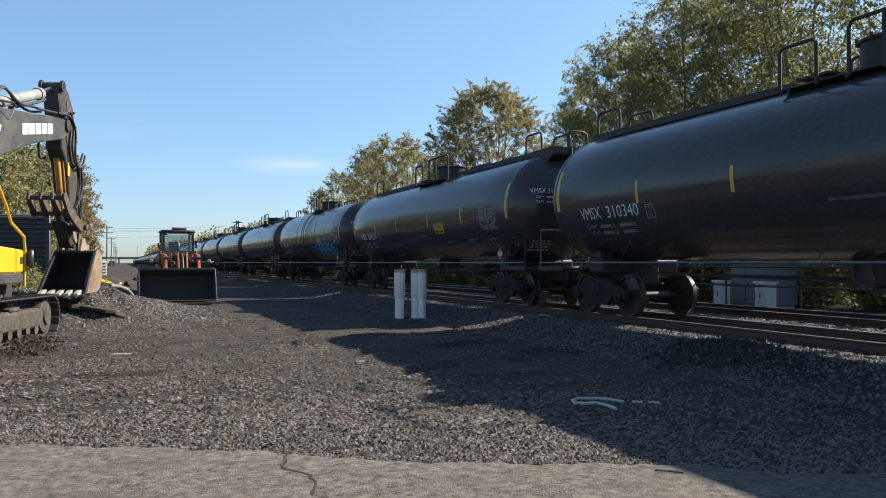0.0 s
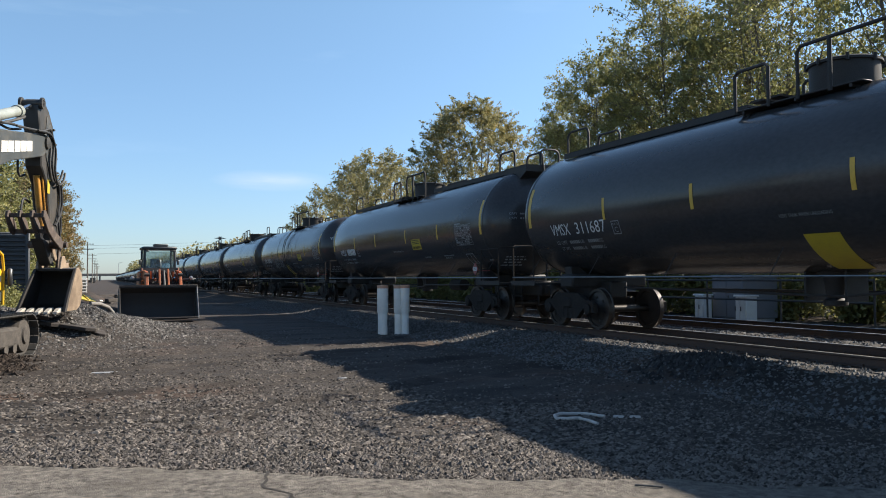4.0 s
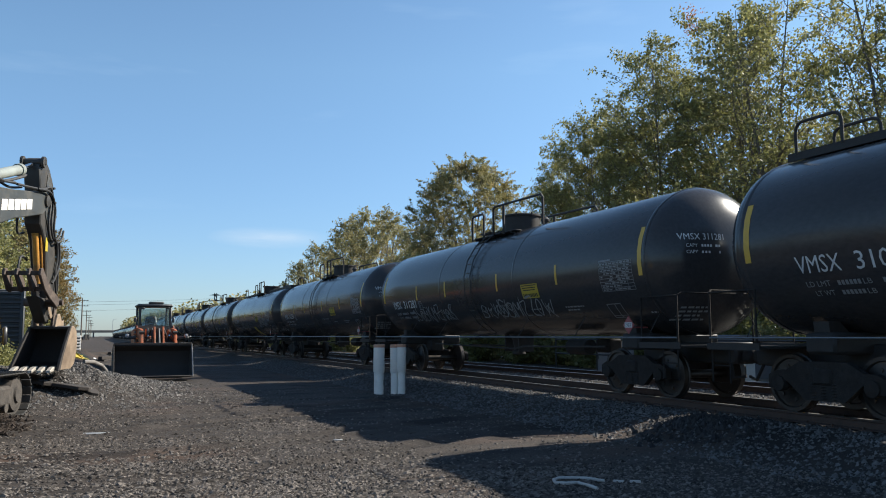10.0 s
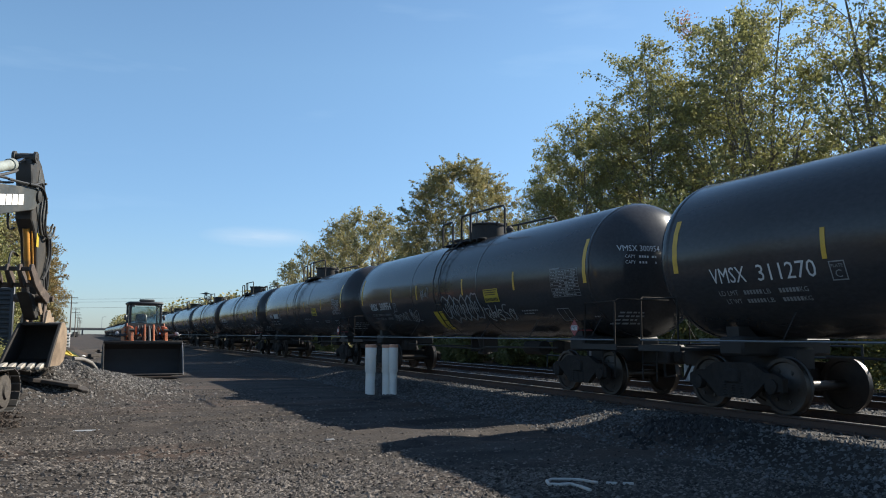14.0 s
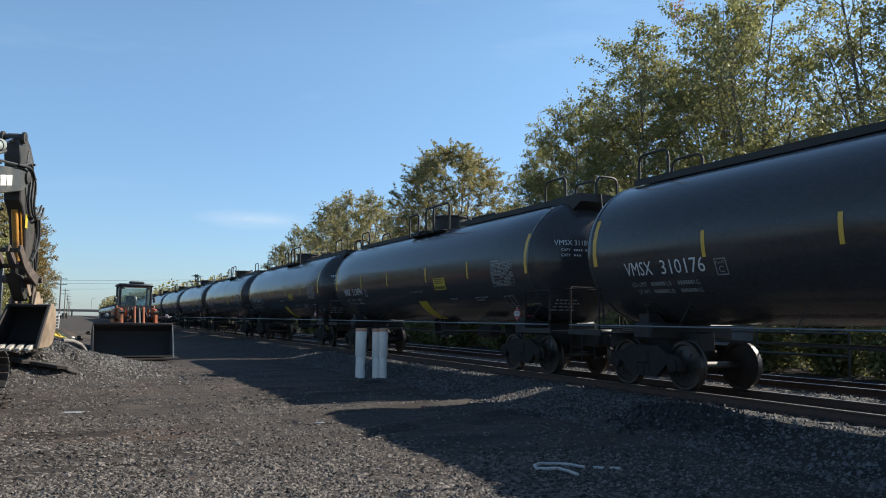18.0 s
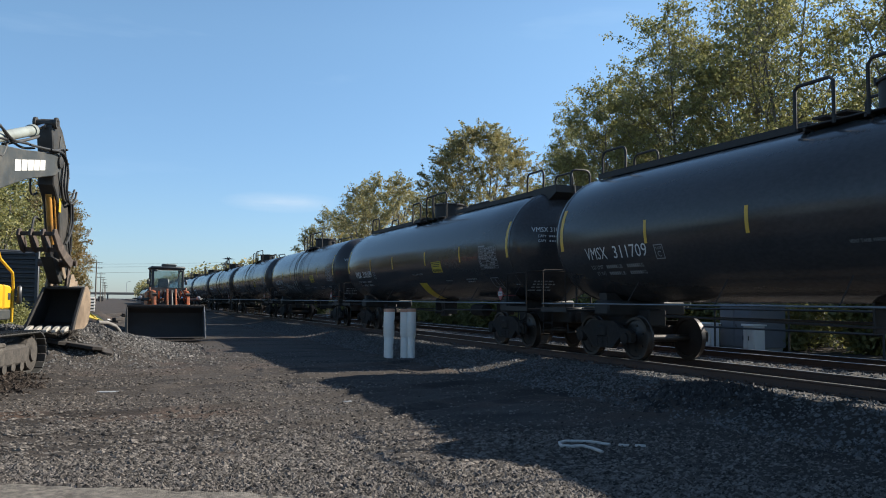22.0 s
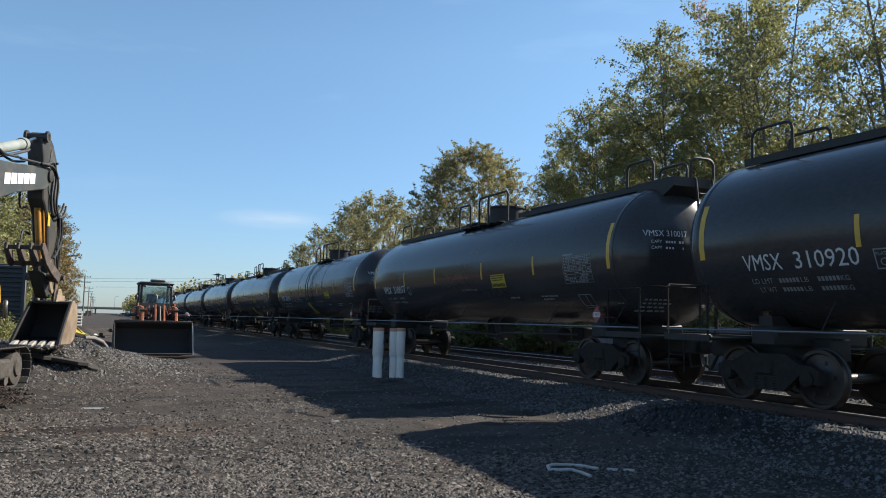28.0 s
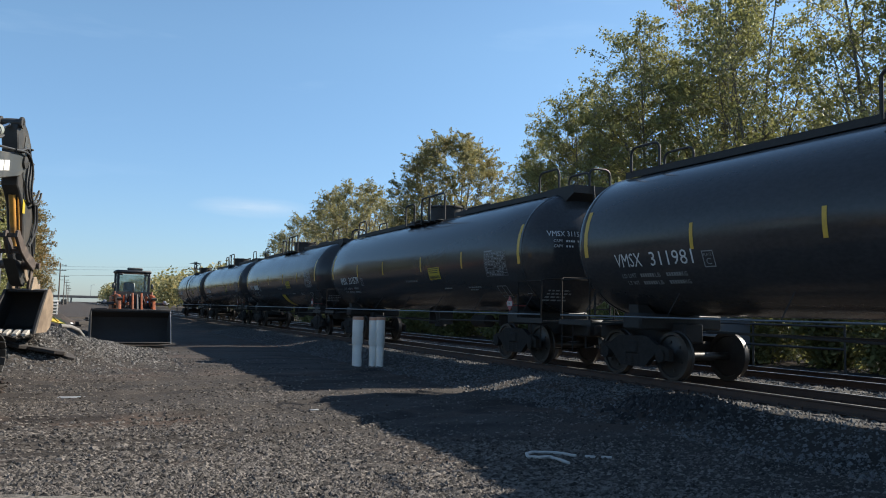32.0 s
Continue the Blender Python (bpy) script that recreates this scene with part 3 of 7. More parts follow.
stones("mud_clods", 1600, under_track, (0.015, 0.065), M_CLOD, "dark mud clods churned up by the excavator tracks", "mud", 19, 0.8)
stones("asphalt_heap", 1300, dark_heap, (0.02, 0.075), M_PILE, "low heap of black broken asphalt beside the track", "rubble", 17, 0.9)


# ---- tracks ----
RAIL_PROFILE = [(-0.07, 0.0), (0.07, 0.0), (0.07, 0.012), (0.012, 0.03), (0.009, 0.125), (0.036, 0.138), (0.036, 0.165), (0.028, 0.17), (-0.028, 0.17), (-0.036, 0.165), (-0.036, 0.138), (-0.009, 0.125), (-0.012, 0.03), (-0.07, 0.012)]


def rail(x, parent):
    bm = B()
    prism(bm, [(x + a, RAIL_Z - 0.17 + b) for a, b in RAIL_PROFILE], -60, 1500, "y")
    for f in bm.faces:
        f.material_index = 0 if f.calc_center_median().z > RAIL_Z - 0.0045 and abs(f.normal.z) > 0.5 else 1
    return part("rail", bm, [M_RAIL, M_RUST], parent, "steel rail with a bright running surface", smooth=False)


def tie_mesh():
    bm = B()
    box(bm, (0, 0, -0.09), (2.6, 0.23, 0.18), bev=0.02)
    return mesh_from("tie", bm, M_TIE, False)


def plate_mesh():
    bm = B()
    box(bm, (0, 0, 0.006), (0.36, 0.19, 0.02), bev=0.005)
    for dx in (-0.12, 0.12):
        box(bm, (dx, 0.05, 0.03), (0.03, 0.03, 0.05))
    return mesh_from("tie_plate", bm, M_RUST, False)


TIE = tie_mesh()
PLATE = plate_mesh()
for i, tx in enumerate((TRACK1, TRACK2)):
    tr = thing("railway_track", "straight railway track of steel rails on dark wooden ties", "track", "parallel railway tracks", kind="structure")
    for sx in (-1, 1):
        rail(tx + sx * 0.753, tr)
    y, far_verts = 4.0, None
    rnd = random.Random(i)
    while y < 75:
        t = new("tie", TIE)
        t.parent = tr
        t.matrix_basis = pose(tx + rnd.uniform(-0.04, 0.04), y, RAIL_Z - 0.172, 0, 0, rnd.uniform(-1, 1))
        if i == 0 or y < 30:
            for sx in (-1, 1):
                pl = new("tie_plate", PLATE)
                pl.parent = t
                pl.matrix_basis = pose(sx * 0.753, 0, 0)
        y += 0.53
    V, Fs = [], []
    while y < 700:
        k = len(V)
        for dz in (-0.19, -0.172):
            for dx, dy in ((-1.3, -0.11), (1.3, -0.11), (1.3, 0.11), (-1.3, 0.11)):
                V.append((tx + dx, y + dy, RAIL_Z + dz))
        Fs += [(k + 4, k + 5, k + 6, k + 7), (k, k + 1, k + 5, k + 4), (k + 2, k + 3, k + 7, k + 6)]
        y += 0.53
    rest = new("far_ties", fast_mesh("far_ties", V, Fs, M_TIE))
    rest.parent = tr
    rest["kind"] = "stuff"


# ---- white marker pipes ----
def marker_pipe(x, y, h, lean, seed):
    t = thing("marker_pipe", "white plastic riser pipe with a wider sleeve and rusty cap band", "pipe", "white riser pipes beside the track",
              pose(x, y, float(gz(x, y)) - 0.05, lean[0], lean[1], 18 + seed * 4))
    bm = B()
    lathe(bm, [(0.115, 0), (0.115, h * 0.5)], seg=20)
    part("lower_pipe", bm, M_PIPE, t)
    bm = B()
    lathe(bm, [(0.12, h * 0.45), (0.137, h * 0.47), (0.137, h * 0.955)], seg=20)
    part("sleeve", bm, M_PIPE, t)
    bm = B()
    lathe(bm, [(0.141, h * 0.945), (0.141, h), (0.13, h + 0.008), (0.02, h + 0.012)], seg=20)
    part("cap_band", bm, M_BAND, t, "rusty orange-brown cap band")
    bm = B()
    for zz, n, r0 in ((h * 0.78, 4, 0.14), (h * 0.3, 4, 0.118)):
        for k in range(n):
            a = radians(-62)
            box(bm, (0, 0, 0), (0.022, 0.006, 0.03), pose(r0 * math.cos(a), r0 * math.sin(a), zz - k * 0.045, 0, 0, 28))
    tagged(part("lettering", bm, M_INK, t, "small black lettering, not legible"), kind="stuff")


marker_pipe(7.84, 22.95, 1.52, (0, 0.4), 0)
marker_pipe(7.88, 23.25, 1.52, (0, 0.2), 1)
marker_pipe(8.24, 22.75, 1.52, (0, 0), 2)
marker_pipe(8.41, 22.6, 1.52, (0, -0.3), 3)

# white twisted rag rope on the gravel
bm = B()
loop = [(5.65, 8.19), (5.61, 8.25), (5.53, 8.43), (5.4, 8.54), (5.25, 8.57), (5.1, 8.47), (5.0, 8.23), (5.09, 8.14), (5.25, 8.18), (5.28, 8.05), (5.26, 7.85), (5.27, 7.77)]
fine = []
for i in range(len(loop) - 1):
    for k in range(4):
        f = k / 4
        fine.append((loop[i][0] * (1 - f) + loop[i + 1][0] * f, loop[i][1] * (1 - f) + loop[i + 1][1] * f))
rr = random.Random(3)
tube(bm, [(x + rr.uniform(-0.01, 0.01), y + rr.uniform(-0.01, 0.01), float(gz(x, y)) + 0.024) for x, y in fine], 0.02, 7)
rope = part("rag_rope", bm, M_ROPE)
tagged(rope, "dirty white twisted rag rope lying curled on gravel", "rope")
for x, y, a in ((5.77, 8.08, -40), (5.93, 7.97, -30)):
    bm = B()
    box(bm, (0, 0, 0.02), (0.13, 0.035, 0.03), bev=0.008)
    o = part("rag_scrap", bm, M_ROPE)
    o.matrix_basis = pose(x, y, float(gz(x, y)), 0, 0, a)
    tagged(o, "short white rag scrap lying on gravel", "scrap", "rag scraps on the gravel")
bm = B()
tube(bm, [(3.97, 5.33, 0.04), (4.04, 5.25, 0.045), (4.13, 5.18, 0.04)], 0.008, 5)
o = part("stick", bm, M_POLE)
tagged(o, "thin dry brown stick lying on the pavement", "stick")
for x, y, w, l, a in ((0.06, 15.85, 0.2, 0.45, -8), (3.78, 13.2, 0.07, 0.16, 10)):
    bm = B()
    box(bm, (0, 0, 0.02), (l, w, 0.02), bev=0.006)
    o = part("flat_scrap", bm, M_GREY)
    o.matrix_basis = pose(x, y, float(gz(x, y)), 0, 0, a)
    tagged(o, "pale flat scrap of plastic trodden into gravel", "scrap", "flat scraps on the gravel")


# ---- trees ----
def tree_proto(name, H, R, base, seed, leaf, leaves=20000, tips=120, lsize=0.17, label="", group="trees beside the railway", stems=1, peak=0.5, tuft=1.0):
    """Stems that rise and fork into many limbs; each limb ends in twigs that carry the leaves. R: radius of the crown, widest at peak of its height."""
    r = np.random.RandomState(seed)
    t = thing(name, label, "tree", group)
    bm = B()
    spines = []
    for st in range(stems):
        az0 = st * 6.283 / stems + r.rand()
        out = (0.42 * R if stems > 1 else 0.06 * R) * r.uniform(0.7, 1.1)
        ph = r.rand(2) * 6.28
        line = []
        for f in np.linspace(0, 1, 11):
            line.append(np.array([math.cos(az0) * out * f ** 1.4 + 0.25 * math.sin(f * 5 + ph[0]) * f, math.sin(az0) * out * f ** 1.4 + 0.25 * math.sin(f * 4 + ph[1]) * f, f * H * 0.9]))
        spines.append(np.array(line))
        tube(bm, line, 0.017 * H / stems ** 0.4, 8, 0.025)
    tw = []
    for i in range(tips):
        h = base + (1 - base) * (i + r.rand()) / tips
        g = (h - base) / (1 - base)
        wide = math.sin(math.pi * min(0.985, max(0.06, g)) ** (math.log(0.5) / math.log(peak))) ** 0.6
        rad = R * wide * (0.3 + 0.7 * r.rand() ** 0.45) * r.uniform(0.82, 1.12)
        a = i * 2.39996 + r.uniform(-0.6, 0.6)
        tip = np.array([math.cos(a) * rad, math.sin(a) * rad, h * H * r.uniform(0.97, 1.02)])
        sp = min(spines, key=lambda s: abs(np.linalg.norm(s[6][:2] - tip[:2])))
        z0 = max(base * H * 0.7, tip[2] - rad * r.uniform(0.7, 1.3) - 0.6)
        k = min(0.999, z0 / (H * 0.9)) * 10
        p0 = sp[int(k)] + (sp[min(10, int(k) + 1)] - sp[int(k)]) * (k - int(k))
        mid = (p0 + tip) / 2 + np.array([math.cos(a), math.sin(a), 0.0]) * rad * 0.1 + r.randn(3) * 0.15
        tube(bm, [p0, (p0 + mid) / 2 + r.randn(3) * 0.06, mid, (mid + tip) / 2, tip], max(0.03, 0.0055 * H * (1.1 - h)), 5, 0.01)
        for j in range(9):
            f = r.uniform(0.45, 1.0)
            q0 = mid * (1 - f) + tip * f
            d = r.randn(3) * np.array([1, 1, 0.7]) + np.array([math.cos(a), math.sin(a), 0.35]) * 0.8
            d /= np.linalg.norm(d)
            q1 = q0 + d * tuft * r.uniform(0.5, 1.5)
            tube(bm, [q0, q1], 0.016, 3, 0.005, caps=False)
            tw.append((q0, q1))
    part("trunk", bm, M_BARK, t)
    tw = np.array(tw)
    k = r.randint(0, len(tw), leaves)
    g = r.rand(leaves, 1) ** 0.6 * 1.08
    c = tw[k, 0] * (1 - g) + tw[k, 1] * g + r.randn(leaves, 3) * 0.11
    s = lsize * (0.55 + 0.75 * r.rand(leaves, 1))
    u = r.randn(leaves, 3)
    u /= np.linalg.norm(u, axis=1)[:, None]
    w = np.cross(u, r.randn(leaves, 3))
    w /= np.linalg.norm(w, axis=1)[:, None]
    V = np.stack([c - u * s * 0.5, c + w * s * 0.32, c + u * s * 0.55, c - w * s * 0.32], 1).reshape(-1, 3)
    crown = new("crown", fast_mesh("crown", V.tolist(), np.arange(leaves * 4).reshape(-1, 4).tolist(), leaf))
    crown.parent = t
    return t


def cottonwood_proto(H, R, base, seed, leaf, limbs, leaves, lsize, label, open_top=1.0):
    """Several pale stems, ascending limbs, flat side branches and twigs that carry hanging leaves."""
    r = np.random.RandomState(seed)
    t = thing("cottonwood_tree", label, "tree", "trees beside the railway")
    bm = B()
    stems = []
    for st in range(4):
        a, out, ph = st * 1.571 + r.rand(), R * r.uniform(0.2, 0.5), r.rand(2) * 6.28
        line = np.array([[math.cos(a) * out * f ** 1.3 + 0.3 * f * math.sin(5 * f + ph[0]), math.sin(a) * out * f ** 1.3 + 0.3 * f * math.sin(4 * f + ph[1]), f * H * (0.94 - 0.09 * st)] for f in np.linspace(0, 1, 11)])
        stems.append(line)
        tube(bm, line, 0.0085 * H, 7, 0.02)
    ends = []
    for i in range(limbs):
        g = (i + r.rand()) / limbs
        line = stems[i % 4]
        k = min(9.99, (base + (0.97 - base) * g) * 10)
        p0 = line[int(k)] * (1 - k % 1) + line[int(k) + 1] * (k % 1)
        a = i * 2.39996 + r.uniform(-0.5, 0.5)
        reach = R * (0.5 + 0.62 * math.sin(math.pi * min(0.97, 0.2 + 0.72 * g))) * r.uniform(0.55, 1.08) * (0.6 if g > 0.88 else 0.95)
        el = radians(r.uniform(14, 38) + 30 * g * open_top)
        d = np.array([math.cos(a) * math.cos(el), math.sin(a) * math.cos(el), math.sin(el)])
        side = np.array([-math.sin(a), math.cos(a), 0.0])
        pts = [p0 + d * reach * f + np.array([0, 0, -0.12 * reach * f * f]) + side * 0.08 * reach * math.sin(f * 4 + a) for f in np.linspace(0, 1, 6)]
        tube(bm, pts, max(0.03, 0.0034 * H * (1.15 - g)), 5, 0.012)
        for j in range(11):
            f = 0.22 + 0.78 * (j + r.rand()) / 11
            q = p0 + d * reach * f + np.array([0, 0, -0.12 * reach * f * f])
            sd = side * (1 if j % 2 else -1) * r.uniform(0.5, 1.1) + d * r.uniform(0.4, 0.9) + np.array([0, 0, r.uniform(-0.35, 0.35)])
            sd /= np.linalg.norm(sd)
            ln = reach * (0.42 - 0.2 * f) * r.uniform(0.7, 1.2) + 0.35
            tip = q + sd * ln + np.array([0, 0, -0.1 * ln])
            tube(bm, [q, (q + tip) / 2 + np.array([0, 0, 0.05 * ln]), tip], 0.022, 4, 0.006, caps=False)
            for m in range(6):
                h = r.uniform(0.25, 1.0)
                s0 = q * (1 - h) + tip * h
                tw = sd * 0.6 + r.randn(3) * np.array([0.7, 0.7, 0.55])
                tw *= r.uniform(0.45, 1.15) / np.linalg.norm(tw)
                ends.append((s0, s0 + tw))
    part("trunk", bm, M_BARK, t)
    ends = np.array(ends)
    k = r.randint(0, len(ends), leaves)
    g = r.rand(leaves, 1)
    c = ends[k, 0] * (1 - g) + ends[k, 1] * g + r.randn(leaves, 3) * 0.1 - np.array([0, 0, 0.05])
    s = lsize * (0.6 + 0.7 * r.rand(leaves, 1))
    u = r.randn(leaves, 3) * np.array([0.7, 0.7, 1.0])
    u /= np.linalg.norm(u, axis=1)[:, None]
    w = np.cross(u, r.randn(leaves, 3))
    w /= np.linalg.norm(w, axis=1)[:, None]
    V = np.stack([c - u * s * 0.5, c + w * s * 0.4, c + u * s * 0.55, c - w * s * 0.4], 1).reshape(-1, 3)
    crown = new("crown", fast_mesh("crown", V.tolist(), np.arange(leaves * 4).reshape(-1, 4).tolist(), leaf))
    crown.parent = t
    return t


def plant(proto, first, x, y, rot=0, scale=1.0):
    """The proto itself at its first place, else a copy."""
    if first:
        proto.matrix_basis = pose(x, y, float(gz(x, y)) - 0.05, 0, 0, rot)
        proto.scale = (scale,) * 3
        return proto
    o = copy_thing(proto, pose(x, y, float(gz(x, y)) - 0.05, 0, 0, rot))
    o.scale = (scale,) * 3
    return o


def place_all(proto, spots):
    return [plant(proto, i == 0, x, y, rot, sc) for i, (x, y, rot, sc) in enumerate(spots)]


big_a = cottonwood_proto(27, 7.8, 0.06, 21, M_LEAF, 104, 47000, 0.2, "tall green cottonwood with a few yellow leaves")
big_b = cottonwood_proto(29, 7.4, 0.05, 22, M_LEAF, 76, 24000, 0.2, "tall open cottonwood with pale bare limbs showing", 1.3)
yellow = tree_proto("maple_tree", 24, 9.0, 0.14, 23, M_LEAFY, 100000, 280, 0.24, "rounded tree turning yellow-green in autumn", stems=3, peak=0.58, tuft=1.6)
small = tree_proto("young_tree", 14, 4.0, 0.06, 24, M_LEAFY, 15000, 80, 0.21, "young yellow-green tree in the trackside row", stems=2, peak=0.5)
autumn = tree_proto("autumn_tree", 13, 3.6, 0.05, 25, M_LEAFO, 15000, 80, 0.18, "small tree with golden brown autumn leaves", stems=2, peak=0.45, tuft=0.8)
# row added behind the tracks to shade them; the train hides its tops
scrub = tree_proto("scrub_tree", 8.2, 2.9, 0.0, 26, M_LEAF, 10000, 60, 0.19, "dense scrubby young tree behind the tracks", "undergrowth behind the tracks", stems=3, peak=0.45, tuft=0.8)
TREES = {"scrub": (scrub, [(25.6 + (i % 3) * 0.7, 6 + i * 3.9, i * 77, 0.94 + 0.03 * (i % 4)) for i in range(17)] + [(-7.5, 66, 30, 1.25), (-9.5, 60, 200, 1.35), (-6.9, 58, 80, 1.05)]),
         "big_a": (big_a, [(44.5, 64, 20, 0.95), (44.2, 70, 310, 0.85), (46, 57, 220, 1.08), (47.5, 50, 250, 1.1), (50, 40, 300, 0.74), (50, 44, 40, 0.66), (50, 53, 170, 0.64), (51, 34, 100, 0.6)]),
         "big_b": (big_b, [(45, 43, 0, 1.05), (46, 34, 140, 1.05), (46, 27, 260, 1.0)]),
         "yellow": (yellow, [(43.3, 91.4, 0, 0.99)]),
         "small": (small, [(40, 78, 0, 0.78), (43, 110, 40, 1.25), (42, 120, 200, 1.5), (43, 130, 90, 1.62), (43, 143, 10, 1.66), (46, 154, 300, 1.6), (44, 170, 140, 1.5), (42, 102, 70, 0.95), (44, 188, 20, 1.35),
                           (-5.6, 72, 100, 0.75)]),
         "autumn": (autumn, [(-4.1, 72, 0, 0.78), (-5.6, 80, 120, 0.95), (-4.4, 95, 220, 0.7), (-6.6, 84, 60, 0.9), (-12, 70, 10, 0.9)])}
PLANTED = {key: place_all(proto, spots) for key, (proto, spots) in TREES.items()}
# a tuft of orange leaves near the top of one cottonwood
r = np.random.RandomState(77)
n = 240
c = np.array([-1.67, -2.05, 26.1]) + r.randn(n, 3) * np.array([0.35, 0.35, 0.6])
u = r.randn(n, 3)
u /= np.linalg.norm(u, axis=1)[:, None]
w = np.cross(u, r.randn(n, 3))
w /= np.linalg.norm(w, axis=1)[:, None]
V = np.stack([c - u * 0.09, c + w * 0.06, c + u * 0.1, c - w * 0.06], 1).reshape(-1, 3)
tuft_ = new("turning_leaves", fast_mesh("turning_leaves", V.tolist(), np.arange(n * 4).reshape(-1, 4).tolist(), M_LEAFR))
tuft_.parent = PLANTED["big_a"][3]
tagged(tuft_, "tuft of bright orange autumn leaves", kind="stuff")


def bush_proto():
    t = thing("bush", "dense dark green undergrowth bush behind the tracks", "bush", "undergrowth behind the tracks")
    r = np.random.RandomState(5)
    bm = B()
    tips = []
    for i in range(16):
        a = r.rand() * 6.28
        p = np.array([math.cos(a) * r.uniform(0.3, 1.6), math.sin(a) * r.uniform(0.3, 1.6), r.uniform(0.8, 2.6)])
        tube(bm, [(0, 0, 0), p * 0.5 + r.randn(3) * 0.1, p], 0.03, 4, 0.008)
        tips.append(p)
    tagged(part("stem_bundle", bm, M_BARK, t), kind="stuff")
    n = 3400
    tips = np.array(tips)
    k = r.randint(0, len(tips), n)
    c = tips[k] * r.uniform(0.25, 1.1, (n, 1)) + r.randn(n, 3) * 0.3
    c[:, 2] = np.abs(c[:, 2])
    s = 0.2 * (0.6 + 0.7 * r.rand(n, 1))
    u = r.randn(n, 3)
    u /= np.linalg.norm(u, axis=1)[:, None]
    w = np.cross(u, r.randn(n, 3))
    w /= np.linalg.norm(w, axis=1)[:, None]
    V = np.stack([c - u * s * 0.5, c + w * s * 0.35, c + u * s * 0.5, c - w * s * 0.35], 1).reshape(-1, 3)
    cr = new("foliage", fast_mesh("foliage", V.tolist(), np.arange(n * 4).reshape(-1, 4).tolist(), M_LEAF))
    cr.parent = t
    return t


bush = bush_proto()
rb = random.Random(9)
spots = []
y = 10.0
while y < 150:
    spots.append((rb.uniform(23.6, 25.5), y, rb.uniform(0, 360), rb.uniform(0.8, 1.25)))
    y += 2.6 if y < 60 else 5.0
spots += [(-2.7, 26.8, 10, 0.45), (-3.5, 26.2, 80, 0.5), (-2.2, 28.2, 150, 0.4), (-4.4, 26.6, 220, 0.5)]
spots += [(-5.5 + i * 1.1, 42 + (i % 3) * 4, i * 70, 0.5 + 0.1 * (i % 3)) for i in range(4)]
place_all(bush, spots)

# far woods on both sides of the line
r = np.random.RandomState(31)
n, trees = 56000, 230
side = r.rand(trees) < 0.62
ty_ = 190 + r.rand(trees) ** 1.6 * 760
tx_ = np.where(side, 25 + r.rand(trees) * 26, -9 - 0.024 * ty_ - r.rand(trees) * 36)
th_ = np.where(side, 9 + np.minimum(ty_, 800) * 0.012, 9.5) * (0.75 + 0.4 * r.rand(trees))
k = r.randint(0, trees, n)
ball = r.randn(n, 3)
ball *= (r.rand(n, 1) ** 0.45) / np.linalg.norm(ball, axis=1)[:, None]
fx, fy = tx_[k] + ball[:, 0] * th_[k] * 0.36, ty_[k] + ball[:, 1] * th_[k] * 0.36
fz = np.maximum(0.2, th_[k] * (0.52 + 0.48 * ball[:, 2]))
s = 0.25 + r.rand(n, 1) * 0.3 + fy[:, None] * 0.0005
u = r.randn(n, 3)
u /= np.linalg.norm(u, axis=1)[:, None]
w = np.cross(u, r.randn(n, 3))
w /= np.linalg.norm(w, axis=1)[:, None]
c = np.stack([fx, fy, fz], 1)
V = np.stack([c - u * s, c + w * s * 0.7, c + u * s, c - w * s * 0.7], 1).reshape(-1, 3)
woods = new("far_woods", fast_mesh("far_woods", V.tolist(), np.arange(n * 4).reshape(-1, 4).tolist(), M_LEAFY))
tagged(woods, "distant belt of green and yellow trees", "woods", kind="stuff")


# ---- tank cars ----
RT, ZC, HALF, HEAD = 1.55, 2.84, 8.08, 0.82      # tank radius, centre height over the rail, half length of the shell, depth of a head
PITCH, WHEEL_R = 18.85, 0.483


def on_shell(y, v, off):
    """A point of the shell's side at y along the car, v metres round from mid height."""
    a = v / RT
    return (-(RT + off) * math.cos(a), y, ZC + (RT + off) * math.sin(a))


def on_head(x, z, off, end=-1):
    q2 = max(0.0, 1 - (x * x + (z - ZC) ** 2) / RT ** 2)
    return (x, end * (HALF + HEAD * math.sqrt(q2) + off), z)


def shell_text(bm, text, y0, width, v0, height, off=0.008):
    vs, fs = letters(text)
    made = [bm.verts.new(on_shell(y0 - a * width, v0 + b * height, off)) for a, b in vs]
    for f in fs:
        if len(set(f)) > 2:
            bm.faces.new([made[i] for i in f])


def shell_patch(bm, y0, y1, v0, v1, off=0.006, n=4):
    rows_ = [[bm.verts.new(on_shell(y, v0 + (v1 - v0) * i / n, off)) for y in (y0, y1)] for i in range(n + 1)]
    for a, b in zip(rows_, rows_[1:]):
        bm.faces.new((a[0], a[1], b[1], b[0]))


def head_text(bm, text, x0, width, z0, height, off=0.008):
    vs, fs = letters(text)
    made = [bm.verts.new(on_head(x0 + a * width, z0 + b * height, off)) for a, b in vs]
    for f in fs:
        if len(set(f)) > 2:
            bm.faces.new([made[i] for i in f])


def head_bar(bm, x0, x1, z0, z1, off=0.007):
    n = 4
    c0 = [bm.verts.new(on_head(x0 + (x1 - x0) * i / n, z0, off)) for i in range(n + 1)]
    c1 = [bm.verts.new(on_head(x0 + (x1 - x0) * i / n, z1, off)) for i in range(n + 1)]
    for i in range(n):
        bm.faces.new((c0[i], c0[i + 1], c1[i + 1], c1[i]))


def vz(z):
    """Round-the-shell distance for a height over the rail."""
    return RT * math.asin(max(-1, min(1, (z - ZC) / RT)))


